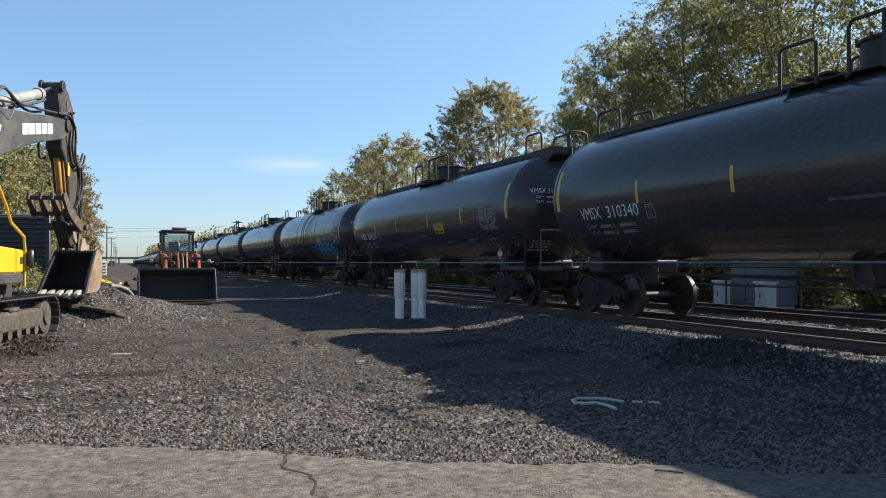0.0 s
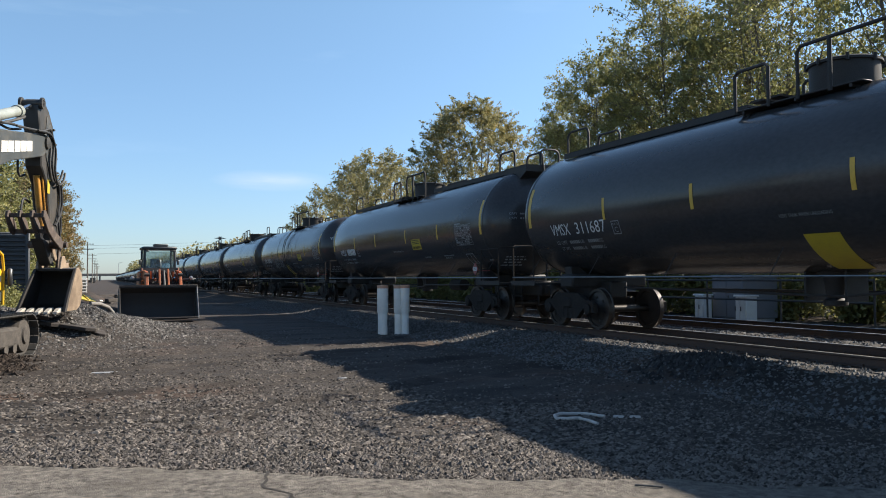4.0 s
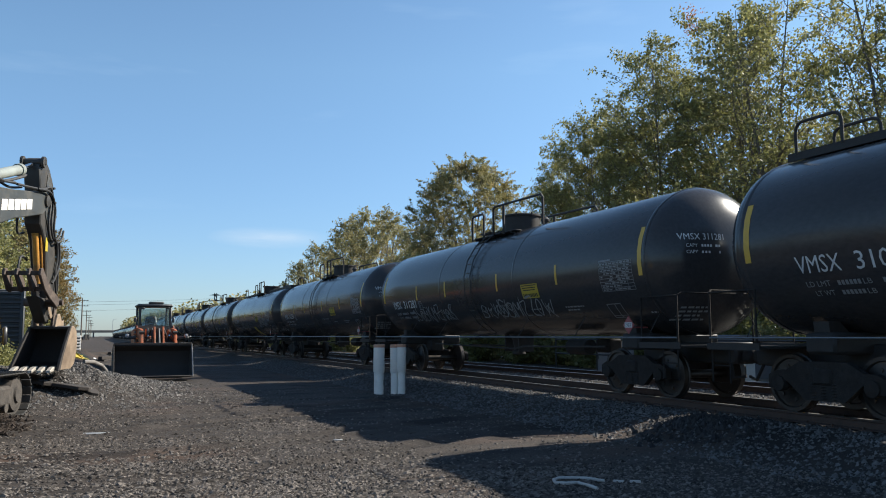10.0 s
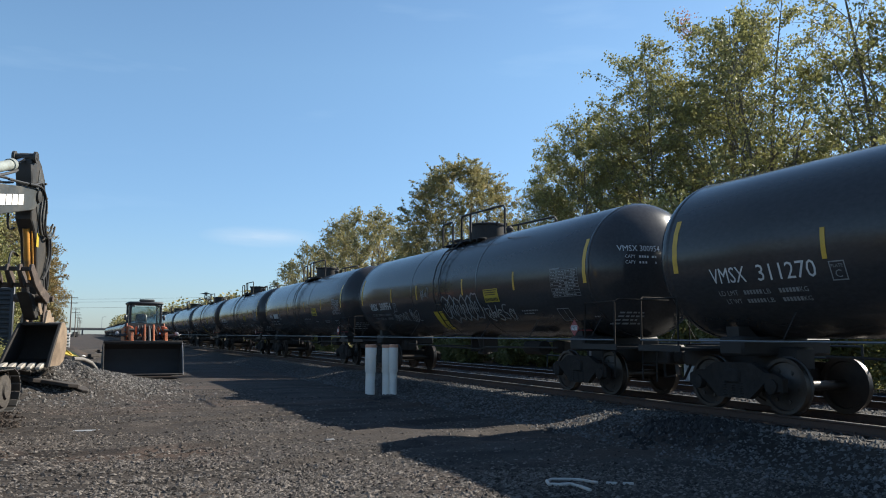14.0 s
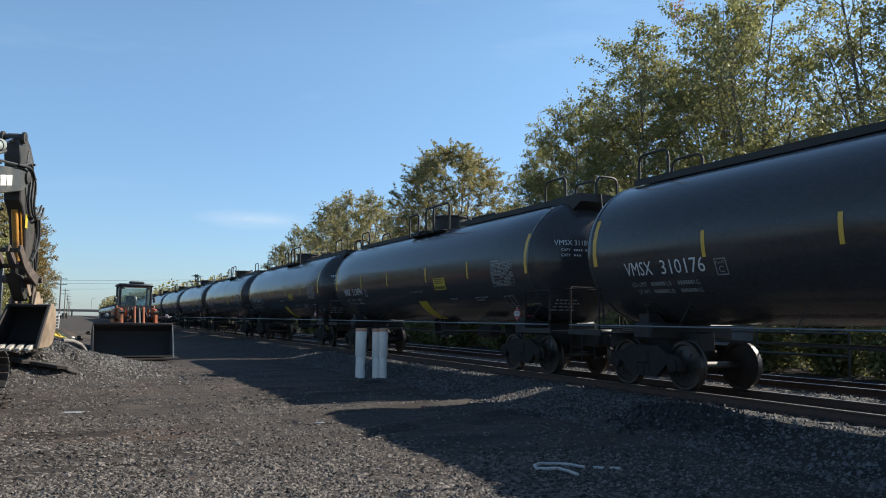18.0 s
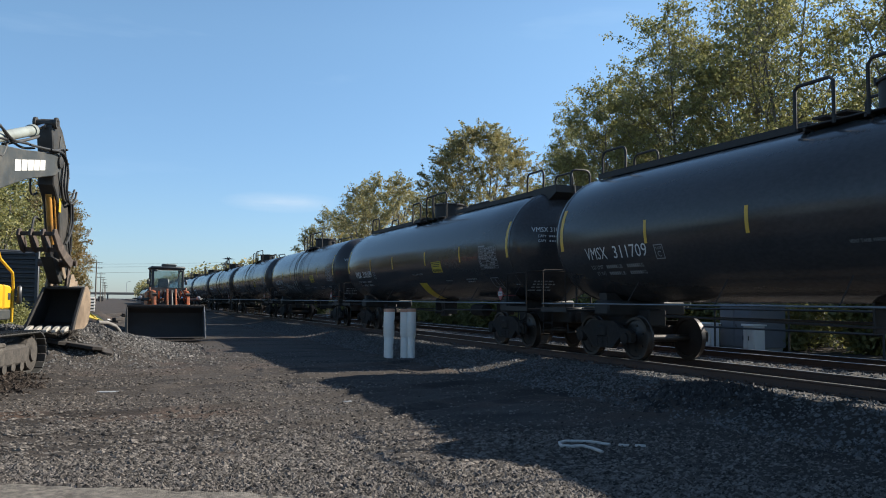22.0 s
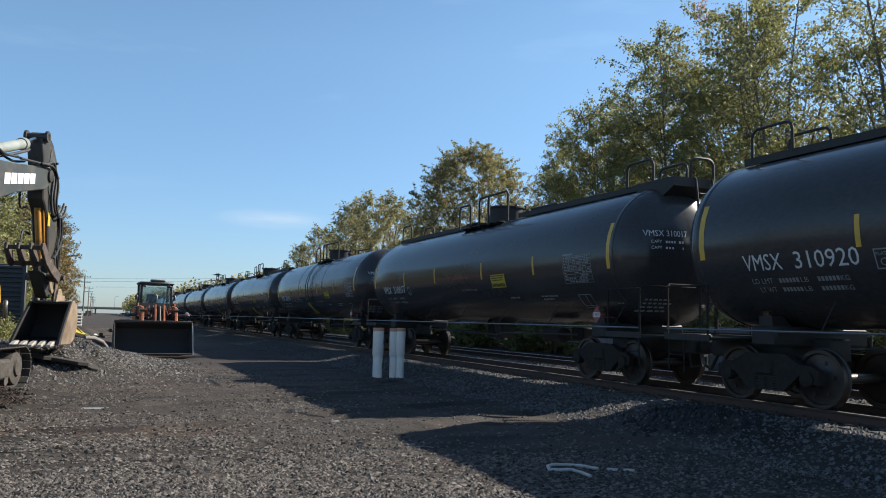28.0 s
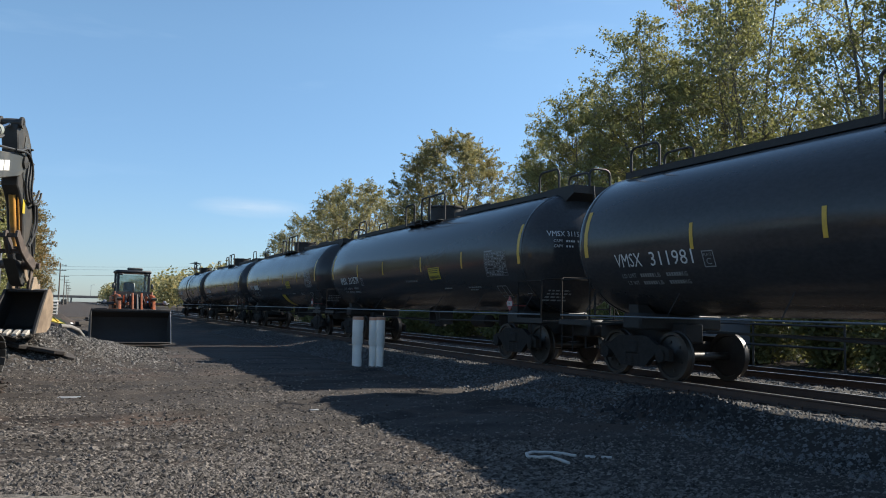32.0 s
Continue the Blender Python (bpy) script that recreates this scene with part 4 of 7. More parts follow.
def hoop(bm, p, d, w, h, r=0.03):
    """A rounded hand hoop from p, w along direction d and h high."""
    p, d = Vector(p), Vector(d).normalized()
    c = 0.16
    pts = [p, p + Vector((0, 0, h - c))]
    for a in range(0, 91, 30):
        pts.append(p + d * (c - c * math.cos(radians(a))) + Vector((0, 0, h - c + c * math.sin(radians(a)))))
    for a in range(0, 91, 30):
        pts.append(p + d * (w - c + c * math.sin(radians(a))) + Vector((0, 0, h - c + c * math.cos(radians(a)))))
    pts.append(p + d * w)
    tube(bm, pts, r, 6)


def wheelset_mesh():
    bm = B()
    for s in (-1, 1):
        x0 = s * 0.72
        prof = [(0.09, x0 - s * 0.06), (0.40, x0 - s * 0.03), (0.42, x0 - s * 0.07), (WHEEL_R + 0.026, x0 - s * 0.07), (WHEEL_R + 0.026, x0 - s * 0.045), (WHEEL_R, x0 - s * 0.03), (WHEEL_R - 0.004, x0 + s * 0.07),
                (0.42, x0 + s * 0.07), (0.40, x0 + s * 0.035), (0.17, x0 + s * 0.05), (0.12, x0 + s * 0.09), (0.03, x0 + s * 0.09)]
        lathe(bm, prof, "x", 32)
        for k in range(6):
            a = k * math.pi / 3
            box(bm, (0, 0, 0), (0.02, 0.05, 0.05), pose(x0 + s * 0.05, 0.28 * math.cos(a), 0.28 * math.sin(a)))
    lathe(bm, [(0.085, -0.72), (0.085, 0.72)], "x", 14)
    lathe(bm, [(0.08, -1.03), (0.08, 1.03)], "x", 12)
    bmesh.ops.recalc_face_normals(bm, faces=bm.faces)
    return mesh_from("wheelset", bm, M_WHEEL)


WHEELSET = wheelset_mesh()


def side_frame(bm, x):
    top = [(-1.12, 0.40), (-1.12, 0.62), (-0.95, 0.70), (-0.75, 0.70), (-0.45, 0.86), (0.45, 0.86), (0.75, 0.70), (0.95, 0.70), (1.12, 0.62), (1.12, 0.40),
           (0.98, 0.40), (0.92, 0.56), (0.72, 0.52), (0.38, 0.24), (-0.38, 0.24), (-0.72, 0.52), (-0.92, 0.56), (-0.98, 0.40)]
    prism(bm, top, x - 0.06, x + 0.06, "x")


def truck(parent, y):
    t = new("truck")
    t.parent = parent
    t.location = (0, y, 0)
    for s in (-1, 1):
        bm = B()
        side_frame(bm, s * 1.0)
        for wy in (-0.89, 0.89):
            lathe(bm, [(0.13, s * 0.96), (0.13, s * 1.10), (0.06, s * 1.12)], "x", 12, (0, wy, WHEEL_R))
        part("side_frame", bm, M_TRUCK, t)
        bm = B()
        for dy in (-0.2, 0.0, 0.2):
            for k in range(6):
                lathe(bm, [(0.075, 0.27 + k * 0.045), (0.085, 0.285 + k * 0.045), (0.075, 0.30 + k * 0.045)], "z", 8, (s * 1.0, dy, 0))
        part("coil_spring", bm, M_TRUCK, t)["kind"] = "stuff"
    bm = B()
    box(bm, (0, 0, 0.62), (2.2, 0.38, 0.26), bev=0.04)
    lathe(bm, [(0.2, 0.74), (0.2, 0.86)], "z", 14)
    part("bolster", bm, M_TRUCK, t)
    bm = B()
    for dy in (-0.40, 0.40):
        tube(bm, [(-0.75, dy, 0.36), (0, dy * 0.7, 0.36), (0.75, dy, 0.36)], 0.035, 6)
        for s in (-1, 1):
            box(bm, (s * 0.72, dy * 1.02, 0.42), (0.09, 0.06, 0.28), bev=0.01)
    part("brake_beam", bm, M_TRUCK, t)
    for wy in (-0.89, 0.89):
        w = new("wheelset", WHEELSET)
        w.parent = t
        w.location = (0, wy, WHEEL_R)
    return t


def shell_mesh():
    bm = B()
    prof = [(0.02, -HALF - HEAD)]
    for i in range(1, 11):
        a = i / 10 * math.pi / 2
        prof.append((RT * math.sin(a), -HALF - HEAD * math.cos(a)))
    for i in range(1, 8):
        prof.append((RT, -HALF + 2 * HALF * i / 8))
    for i in range(10, -1, -1):
        a = i / 10 * math.pi / 2
        prof.append((max(0.02, RT * math.sin(a)), HALF + HEAD * math.cos(a)))
    lathe(bm, prof, "y", 64, (0, 0, ZC))
    return bm


def car_proto(kind):
    """One tank car. kind: 'board' has a full-length running board and end ladder, 'plain' only a platform at the manway and a side ladder."""
    label = ("black tank car with a full-length roof walkway and end ladder" if kind == "board" else "black round-ended tank car with a manway platform and side ladder")
    car = thing("tank_car", label, "rail car", "passing tank cars of the freight train")
    shell = part("tank", shell_mesh(), M_TANK, car, "long glossy black tank shell with domed ends")
    for y in ((-HALF, HALF) if kind == "board" else (-HALF, -2.5, 2.5, HALF)):
        bm = B()
        lathe(bm, [(RT + 0.0, y - 0.05), (RT + 0.008, y - 0.03), (RT + 0.008, y + 0.03), (RT, y + 0.05)], "y", 64, (0, 0, ZC))
        part("weld_band", bm, M_TANK, shell)
    top = ZC + RT
    # manway and its fittings
    my = -0.28
    bm = B()
    lathe(bm, [(0.56, top - 0.12), (0.56, top + 0.42), (0.60, top + 0.43), (0.60, top + 0.47), (0.57, top + 0.49), (0.02, top + 0.53)], "z", 28, (0, my, 0))
    man = part("manway", bm, M_BLACK, car, "round black manway housing with a flat lid")
    bm = B()
    for k in range(8):
        a = k * math.pi / 4
        lathe(bm, [(0.03, top + 0.40), (0.03, top + 0.52)], "z", 6, (0.6 * math.cos(a), my + 0.6 * math.sin(a), 0))
    tagged(part("lid_bolts", bm, M_BLACK, man), kind="stuff")
    bm = B()
    lathe(bm, [(0.09, top - 0.1), (0.09, top + 0.2), (0.13, top + 0.21), (0.13, top + 0.26), (0.05, top + 0.34)], "z", 12, (0.25, my - 0.95, 0))
    part("relief_valve", bm, M_BLACK, car)
    # platform and railing round the manway
    bm = B()
    for s in (-1, 1):
        box(bm, (s * 0.7, my + 0.35, top - 0.1), (0.26, 2.7, 0.03), bev=0.01)
        for dy in (-0.8, 0.3, 1.5):
            box(bm, (s * 0.72, my + dy, top - 0.13), (0.2, 0.05, 0.08))
    for k in range(2):
        box(bm, (0, my + 0.85 + k * 0.4, top + 0.03), (1.5, 0.3, 0.035))
    part("platform", bm, M_BLACK, car)
    for s in (-1, 1):
        bm = B()
        x = s * 0.86
        pts = [(x, my + 1.65, top - 0.16), (x, my + 1.65, top + 0.55), (x, my + 1.58, top + 0.62), (x, my + 0.92, top + 0.62), (x, my + 0.85, top + 0.55), (x, my + 0.85, top - 0.16)]
        tube(bm, pts, 0.034, 6)
        z1 = top + (0.72 if s < 0 else 0.5)
        pts = [(x, my + 0.2, top - 0.16), (x, my + 0.2, z1 - 0.1), (x, my + 0.12, z1), (x, my - 1.6, z1), (x, my - 1.7, z1 - 0.1), (x, my - 1.7, top - 0.16)]
        if kind == "plain":
            pts = [(x, my + 0.2, top - 0.16), (x, my + 0.2, z1 - 0.1), (x, my + 0.12, z1), (x, my - 2.6, z1 - 0.05), (x, my - 2.7, z1 - 0.15), (x, my - 2.7, top - 0.16)]
        tube(bm, pts, 0.034, 6)
        tube(bm, [(x, my - 0.45, top - 0.16), (x, my - 0.45, z1)], 0.04, 6)
        part("platform_railing", bm, M_BLACK, car, "black tubular safety railing")
    if kind == "board":
        for y0, y1 in ((-HALF - 0.75, -1.9), (1.5, HALF - 0.1)):
            bm = B()
            box(bm, (0, (y0 + y1) / 2, top + 0.07), (0.92, y1 - y0, 0.05), bev=0.01)
            for s in (-1, 1):
                box(bm, (s * 0.455, (y0 + y1) / 2, top + 0.02), (0.03, y1 - y0, 0.14))
            n = int((y1 - y0) / 0.9)
            for i in range(n):
                box(bm, (0, y0 + 0.4 + i * 0.9, top + 0.01), (0.7, 0.06, 0.08))
            part("running_board", bm, M_BLACK, car, "black steel roof walkway")
        bm = B()
        prism(bm, [(-HALF - 0.78, top + 0.1), (-HALF - 0.78, top - 0.1), (-HALF - 0.25, top - 0.36), (-HALF + 0.5, top - 0.12), (-HALF + 0.5, top + 0.1)], -0.5, 0.5, "x")
        part("end_bracket", bm, M_BLACK, car)
        for y, sg in ((-HALF - 0.05, -1), (HALF - 0.3, 1)):
            for px, py, d, w, h in ((-0.47, y, (0, -sg, 0), 0.95, 0.55), (0.47, y, (0, -sg, 0), 0.95, 0.55), (0.0, y - 0.68, (1, 0, 0), 0.62, 0.5))[:3 if sg < 0 else 2]:
                bm = B()
                hoop(bm, (px, py, top + 0.06), d, w, h)
                part("end_hoop", bm, M_BLACK, car, "bent tubular hand hoop")
        bm = B()
        yl = -HALF - HEAD - 0.12
        for x in (0.05, 0.5):
            tube(bm, [(x, yl + 0.12, top + 0.1), (x, yl + 0.05, top - 0.4), (x, yl, ZC + 0.4), (x, yl, 1.25)], 0.028, 6)
        z = 1.4
        while z < top:
            tube(bm, [(0.05, yl, z), (0.5, yl, z)], 0.014, 5)
            z += 0.39
        part("end_ladder", bm, M_BLACK, car, "black steel end ladder")
    else:
        for s in (-1, 1):
            bm = B()
            for y in (-0.1, 0.32):
                pts = []
                for i in range(9):
                    a = radians(-62 + i * 17)
                    rr = RT + 0.13
                    pts.append((s * rr * math.cos(a), y, ZC + rr * math.sin(a)))
                pts.insert(0, (s * 1.5, y, 1.2))
                tube(bm, pts, 0.02, 5)
            for i in range(14):
                a = radians(-58 + i * 9.6)
                rr = RT + 0.13
                p = (s * rr * math.cos(a), -0.1, ZC + rr * math.sin(a))
                tube(bm, [p, (p[0], 0.32, p[2])], 0.013, 5)
            part("side_ladder", bm, M_TANK, car, "black side ladder curved over the tank")
    # walkways and handrails along the sides
    for s in (-1, 1):
        bm = B()
        tube(bm, [(s * 1.5, -HALF - 0.9, 1.24), (s * 1.5, HALF + 0.9, 1.24)], 0.018, 6)
        part("side_handrail", bm, M_WORN, car, "thin worn steel handrail along the side")
        for k in range(7):
            bm = B()
            y = -HALF + 2 * HALF * k / 6
            tube(bm, [(s * 1.5, y, 1.24), (s * 1.18, y, 1.72)], 0.012, 4)
            part("handrail_stay", bm, M_BLACK, car)
    for e in (-1, 1):
        yc = e * (HALF + 0.35)
        bm = B()
        box(bm, (0, yc, 1.07), (3.0, 1.25, 0.05), bev=0.01)
        for s in (-1, 1):
            box(bm, (s * 1.49, yc, 1.09), (0.03, 1.25, 0.12))
        part("end_platform", bm, M_BLACK, car, "black steel end platform")
        bm = B()
        box(bm, (0, e * (HALF - 0.35), 0.93), (0.5, 2.9, 0.42), bev=0.04)
        box(bm, (0, e * 6.95, 1.15), (2.2, 0.6, 0.35), bev=0.05)
        for s in (-1, 1):
            prism(bm, [(s * 0.2, 1.0), (s * 1.0, 1.1), (s * 1.04, 1.5), (s * 0.8, 1.5)], e * 6.95 - 0.15, e * 6.95 + 0.15, "y")
        part("stub_sill", bm, M_BLACK, car)
        bm = B()
        box(bm, (0, e * (HALF + 0.95), 0.88), (0.2, 0.55, 0.2), bev=0.04)
        box(bm, (0.03, e * (HALF + 1.2), 0.88), (0.3, 0.26, 0.28), bev=0.06)
        tube(bm, [(-0.2, e * (HALF + 0.9), 0.8), (-0.28, e * (HALF + 1.05), 0.45), (-0.2, e * (HALF + 1.3), 0.5)], 0.03, 6)
        part("coupler", bm, M_TRUCK, car, "grimy knuckle coupler with an air hose")
        bm = B()
        for s in (-1, 1):
            tube(bm, [(s * 1.48, e * (HALF + 0.9), 1.1), (s * 1.48, e * (HALF + 0.9), 2.05), (s * 1.40, e * (HALF + 0.95), 2.1), (s * 0.1, e * (HALF + 0.98), 2.1)], 0.02, 6)
            tube(bm, [(s * 1.48, e * (HALF - 0.2), 1.1), (s * 1.48, e * (HALF - 0.2), 2.05), (s * 1.48, e * (HALF + 0.9), 2.05)], 0.02, 6)
            for zz in (0.45, 0.75):
                tube(bm, [(s * 1.47, e * (HALF + 0.45), 1.05), (s * 1.47, e * (HALF + 0.45), zz), (s * 1.47, e * (HALF + 0.88), zz), (s * 1.47, e * (HALF + 0.88), 1.05)], 0.016, 5)
        part("end_handrail", bm, M_TRUCK, car, "black steel end handrails and sill steps")
        truck(car, e * 6.95)
    bm = B()
    tube(bm, [(0.9, -5.4, 0.95), (0.9, 5.4, 0.95)], 0.03, 6)
    tube(bm, [(-0.7, -5.5, 1.02), (-0.7, -1.5, 0.98), (-0.4, -0.5, 0.9), (-0.4, 5.5, 1.0)], 0.025, 6)
    part("brake_pipe", bm, M_BLACK, car)
    bm = B()
    lathe(bm, [(0.02, -4.6), (0.19, -4.55), (0.19, -3.7), (0.14, -3.65), (0.02, -3.6)], "y", 14, (-0.5, 0, 1.0))
    part("brake_cylinder", bm, M_TRUCK, car)
    bm = B()
    box(bm, (0.5, -3.9, 1.02), (0.4, 0.6, 0.35), bev=0.04)
    part("brake_valve", bm, M_TRUCK, car)
    bm = B()
    lathe(bm, [(0.16, 0.72), (0.2, 0.74), (0.2, 0.82), (0.13, 0.86), (0.2, 1.2), (0.34, 1.36)], "z", 14, (0, 0, 0))
    for s in (-1, 1):
        box(bm, (0, s * 0.42, 1.08), (0.5, 0.05, 0.55))
    part("outlet_valve", bm, M_BLACK, car)
    # reflective stripes, data panel, notices
    sy = (7.95, 4.67, 1.82, -1.68, -4.68, -7.95) if kind == "board" else (7.85, 4.5, 2.05, -1.55, -4.68, -7.95)
    for y, v0, v1, w in [(y, vz(2.5), vz(3.5) if k in (0, 5) else vz(2.98), 0.13 if k in (0, 5) else 0.09) for k, y in enumerate(sy)]:
        bm = B()
        shell_patch(bm, y + w / 2, y - w / 2, v0, v1)
        part("reflective_stripe", bm, M_YEL, car, "yellow reflective tape stripe")
    ny = -2.24 if kind == "board" else -2.9
    bm = B()
    shell_patch(bm, ny, ny - 0.85, vz(2.24), vz(2.6))
    pl = part("yellow_notice", bm, M_PLAC, car, "yellow notice with black print, number not legible")
    bm = B()
    for k, (a, b) in enumerate(((0.03, 0.8), (0.06, 0.75), (0.1, 0.72))):
        shell_patch(bm, ny - a, ny - b, vz(2.55) - k * 0.06, vz(2.55) - k * 0.06 + 0.025, 0.010, 1)
    for k in range(10):
        shell_patch(bm, ny - 0.06 - k * 0.074, ny - 0.11 - k * 0.074, vz(2.27), vz(2.27) + 0.09, 0.010, 1)
    part("notice_print", bm, M_INK, pl)
    rp = random.Random(2 if kind == "board" else 3)
    bm = B()
    ytop, yw = (-6.1 if kind == "board" else -6.5), 1.18
    v0, v1 = vz(2.24), vz(2.86)
    for k in range(10):
        v = v0 + (v1 - v0) * k / 9
        shell_patch(bm, ytop, ytop - yw, v - 0.005, v + 0.005, 0.007, 1)
        x = 0.04
        while x < yw - 0.12 and k < 9:
            w = rp.uniform(0.05, 0.14)
            if rp.random() < 0.75:
                shell_patch(bm, ytop - x, ytop - x - w, v + 0.02, v + 0.05, 0.007, 1)
            x += w + 0.03
    for a in (0, 0.48, 0.72, 0.97, yw):
        shell_patch(bm, ytop - a + 0.005, ytop - a - 0.005, v0, v1, 0.0072, 4)
    shell_patch(bm, ytop, ytop - 0.45, v1 + 0.02, v1 + 0.06, 0.007, 1)
    part("data_panel", bm, M_GREY, car, "stencilled white data table")
    bm = B()
    a0, a1, b0, b1 = -6.4, -6.92, vz(1.68), vz(1.98)
    for ya, yb, va, vb in ((a0, a1, b0, b0 + 0.02), (a0, a1, b1 - 0.02, b1), (a0, a0 - 0.02, b0, b1), (a1 + 0.02, a1, b0, b1), (-6.68, -6.7, b0, b1), (a0, a1, b0 + 0.06, b0 + 0.075)):
        shell_patch(bm, ya, yb, va, vb, 0.007, 4)
    part("stencil_box", bm, M_GREY, car, "empty stencilled white outline box")
    for y0, y1, z0 in ((-3.05, -3.57, 1.94), (-4.7, -5.5, 1.95), (-4.75, -5.25, 1.88), (-7.75, -7.98, 1.75)):
        bm = B()
        y = y0
        while y > y1:
            w = rp.uniform(0.05, 0.14)
            shell_patch(bm, y, max(y1, y - w), vz(z0), vz(z0) + 0.04, 0.007, 1)
            y -= w + 0.035
        tagged(part("small_print", bm, M_GREY, car, "small white stencilled lines, not legible"), kind="stuff")
    bm = B()
    if kind == "board":
        shell_text(bm, "VENT TANK WHEN UNLOADING", -0.16, 1.05, vz(2.2), 0.06)
    else:
        shell_text(bm, "VENT TANK WHEN UNLOADING", -1.2, 1.15, vz(2.08), 0.06)
    tagged(part("vent_notice", bm, M_GREY, car, "small white lettering VENT TANK WHEN UNLOADING"), kind="stuff")
    # hazard placard on a bracket, and one on the end
    bm = B()
    pv = vz(1.47)
    d = 0.19
    made = [bm.verts.new((-1.45, -7.4 + a, 1.5 + b)) for a, b in ((d, 0), (0, d), (-d, 0), (0, -d))]
    bm.faces.new(made)
    back = [bm.verts.new((-1.435, -7.4 + a, 1.5 + b)) for a, b in ((d, 0), (0, d), (-d, 0), (0, -d))]
    box(bm, (-1.2, -7.4, 1.45), (0.46, 0.05, 0.03))
    for k in range(4):
        bm.faces.new((made[k], made[(k + 1) % 4], back[(k + 1) % 4], back[k]))
    pc = part("hazard_placard", bm, M_RED, car, "red and white diamond hazard placard reading 1987")
    bm = B()
    box(bm, (-1.453, -7.4, 1.5), (0.004, 0.25, 0.11))
    part("placard_panel", bm, M_WHITE, pc)
    bm = B()
    vs, fs = letters("1987")
    made = [bm.verts.new((-1.457, -7.29 - a * 0.22, 1.46 + b * 0.08)) for a, b in vs]
    for f in fs:
        if len(set(f)) > 2:
            bm.faces.new([made[i] for i in f])
    part("placard_number", bm, M_INK, pc)
    bm = B()
    for z0, w in ((1.82, 0.5), (1.74, 0.55), (1.66, 0.42), (1.58, 0.5)):
        x = 0
        while x < w:
            ww = rp.uniform(0.05, 0.12)
            head_bar(bm, -0.95 + x, -0.95 + min(w, x + ww), z0, z0 + 0.035)
            x += ww + 0.03
    tagged(part("end_print", bm, M_GREY, car, "small white stencilled lines, not legible"), kind="stuff")
    return car


def stroke(bm, pts, w, lift):
    """A flat sprayed band along points (y, v) on the shell."""
    ring = []
    for i, p in enumerate(pts):
        a, b = pts[max(0, i - 1)], pts[min(len(pts) - 1, i + 1)]
        d = Vector((b[0] - a[0], b[1] - a[1]))
        n2 = (Vector((-d.y, d.x)).normalized() if d.length > 1e-6 else Vector((0, 1))) * w / 2
        ring.append([bm.verts.new(on_shell(p[0] + k * n2.x, p[1] + k * n2.y, lift)) for k in (1, -1)])
    for (a, b), (c, d) in zip(ring, ring[1:]):
        bm.faces.new((a, c, d, b))


def rounded(pts, n=4):
    """The same line with its corners cut round."""
    for _ in range(2):
        out = [pts[0]]
        for a, b in zip(pts, pts[1:]):
            out += [(a[0] * 0.75 + b[0] * 0.25, a[1] * 0.75 + b[1] * 0.25), (a[0] * 0.25 + b[0] * 0.75, a[1] * 0.25 + b[1] * 0.75)]
        pts = out + [pts[-1]]
    return pts


STROKES = [[(0.1, 0), (0.2, 1), (0.6, 0.3), (0.9, 1), (0.8, 0)], [(0.9, 0.9), (0.3, 1), (0.1, 0.6), (0.8, 0.4), (0.7, 0), (0, 0.1)], [(0, 1), (0.3, 0), (0.6, 0.8), (0.8, 0), (1.1, 1)],
           [(0.5, 0), (0.0, 0.4), (0.4, 1), (0.9, 0.6), (0.5, 0)], [(0, 0.9), (1.0, 1.0), (0.2, 0.1), (1.1, 0.0)], [(0.2, 0), (0.3, 1.1), (0.25, 0.5), (0.9, 1.0), (0.4, 0.5), (1.0, -0.1)], [(0.1, 1.2), (0.15, -0.2)], [(-0.1, 0.5), (1.1, 0.65)]]


def tag(bm, y0, width, v0, height, seed, w=0.025, n=6):
    """A row of sharp sprayed shapes that cannot be read."""
    r = random.Random(seed)
    cw = width / n
    for k in range(n):
        h = height * r.uniform(0.7, 1.1)
        for st in range(r.choice((1, 2, 2))):
            sh = STROKES[r.randrange(len(STROKES) - (2 if st == 0 else 0))]
            pts = [(y0 - cw * (k + x * 1.05 + 0.15 * z) + r.uniform(-0.03, 0.03), v0 + h * z + r.uniform(-0.04, 0.04)) for x, z in sh]
            stroke(bm, rounded(pts), w * r.uniform(0.7, 1.2), 0.006 + 0.0006 * (2 * k + st))


def bubble(bm, y0, width, v0, height, seed, w=0.03, n=6):
    """Swollen outlined shapes, side by side and overlapping."""
    r = random.Random(seed)
    cw = width / n
    for k in range(n):
        cy, cv, ph = y0 - cw * (k + 0.5), v0 + height * (0.5 + r.uniform(-0.06, 0.06)), r.uniform(0, 6)
        a, b = cw * r.uniform(0.55, 0.72), height * r.uniform(0.42, 0.56)
        lobes = r.choice((3, 4, 5))
        ringp = [(cy - a * math.cos(f) * (1 + 0.16 * math.sin(lobes * f + ph)), cv + b * math.sin(f) * (1 + 0.14 * math.cos(lobes * f - ph))) for f in [i * 6.2832 / 30 for i in range(31)]]
        stroke(bm, ringp, w, 0.006 + 0.001 * k)
        stroke(bm, rounded([(cy + a * 0.3, cv - b * 0.4), (cy + a * 0.1, cv + b * 0.5), (cy - a * 0.35, cv + b * 0.1), (cy - a * 0.1, cv - b * 0.45)]), w * 0.8, 0.0066 + 0.001 * k)


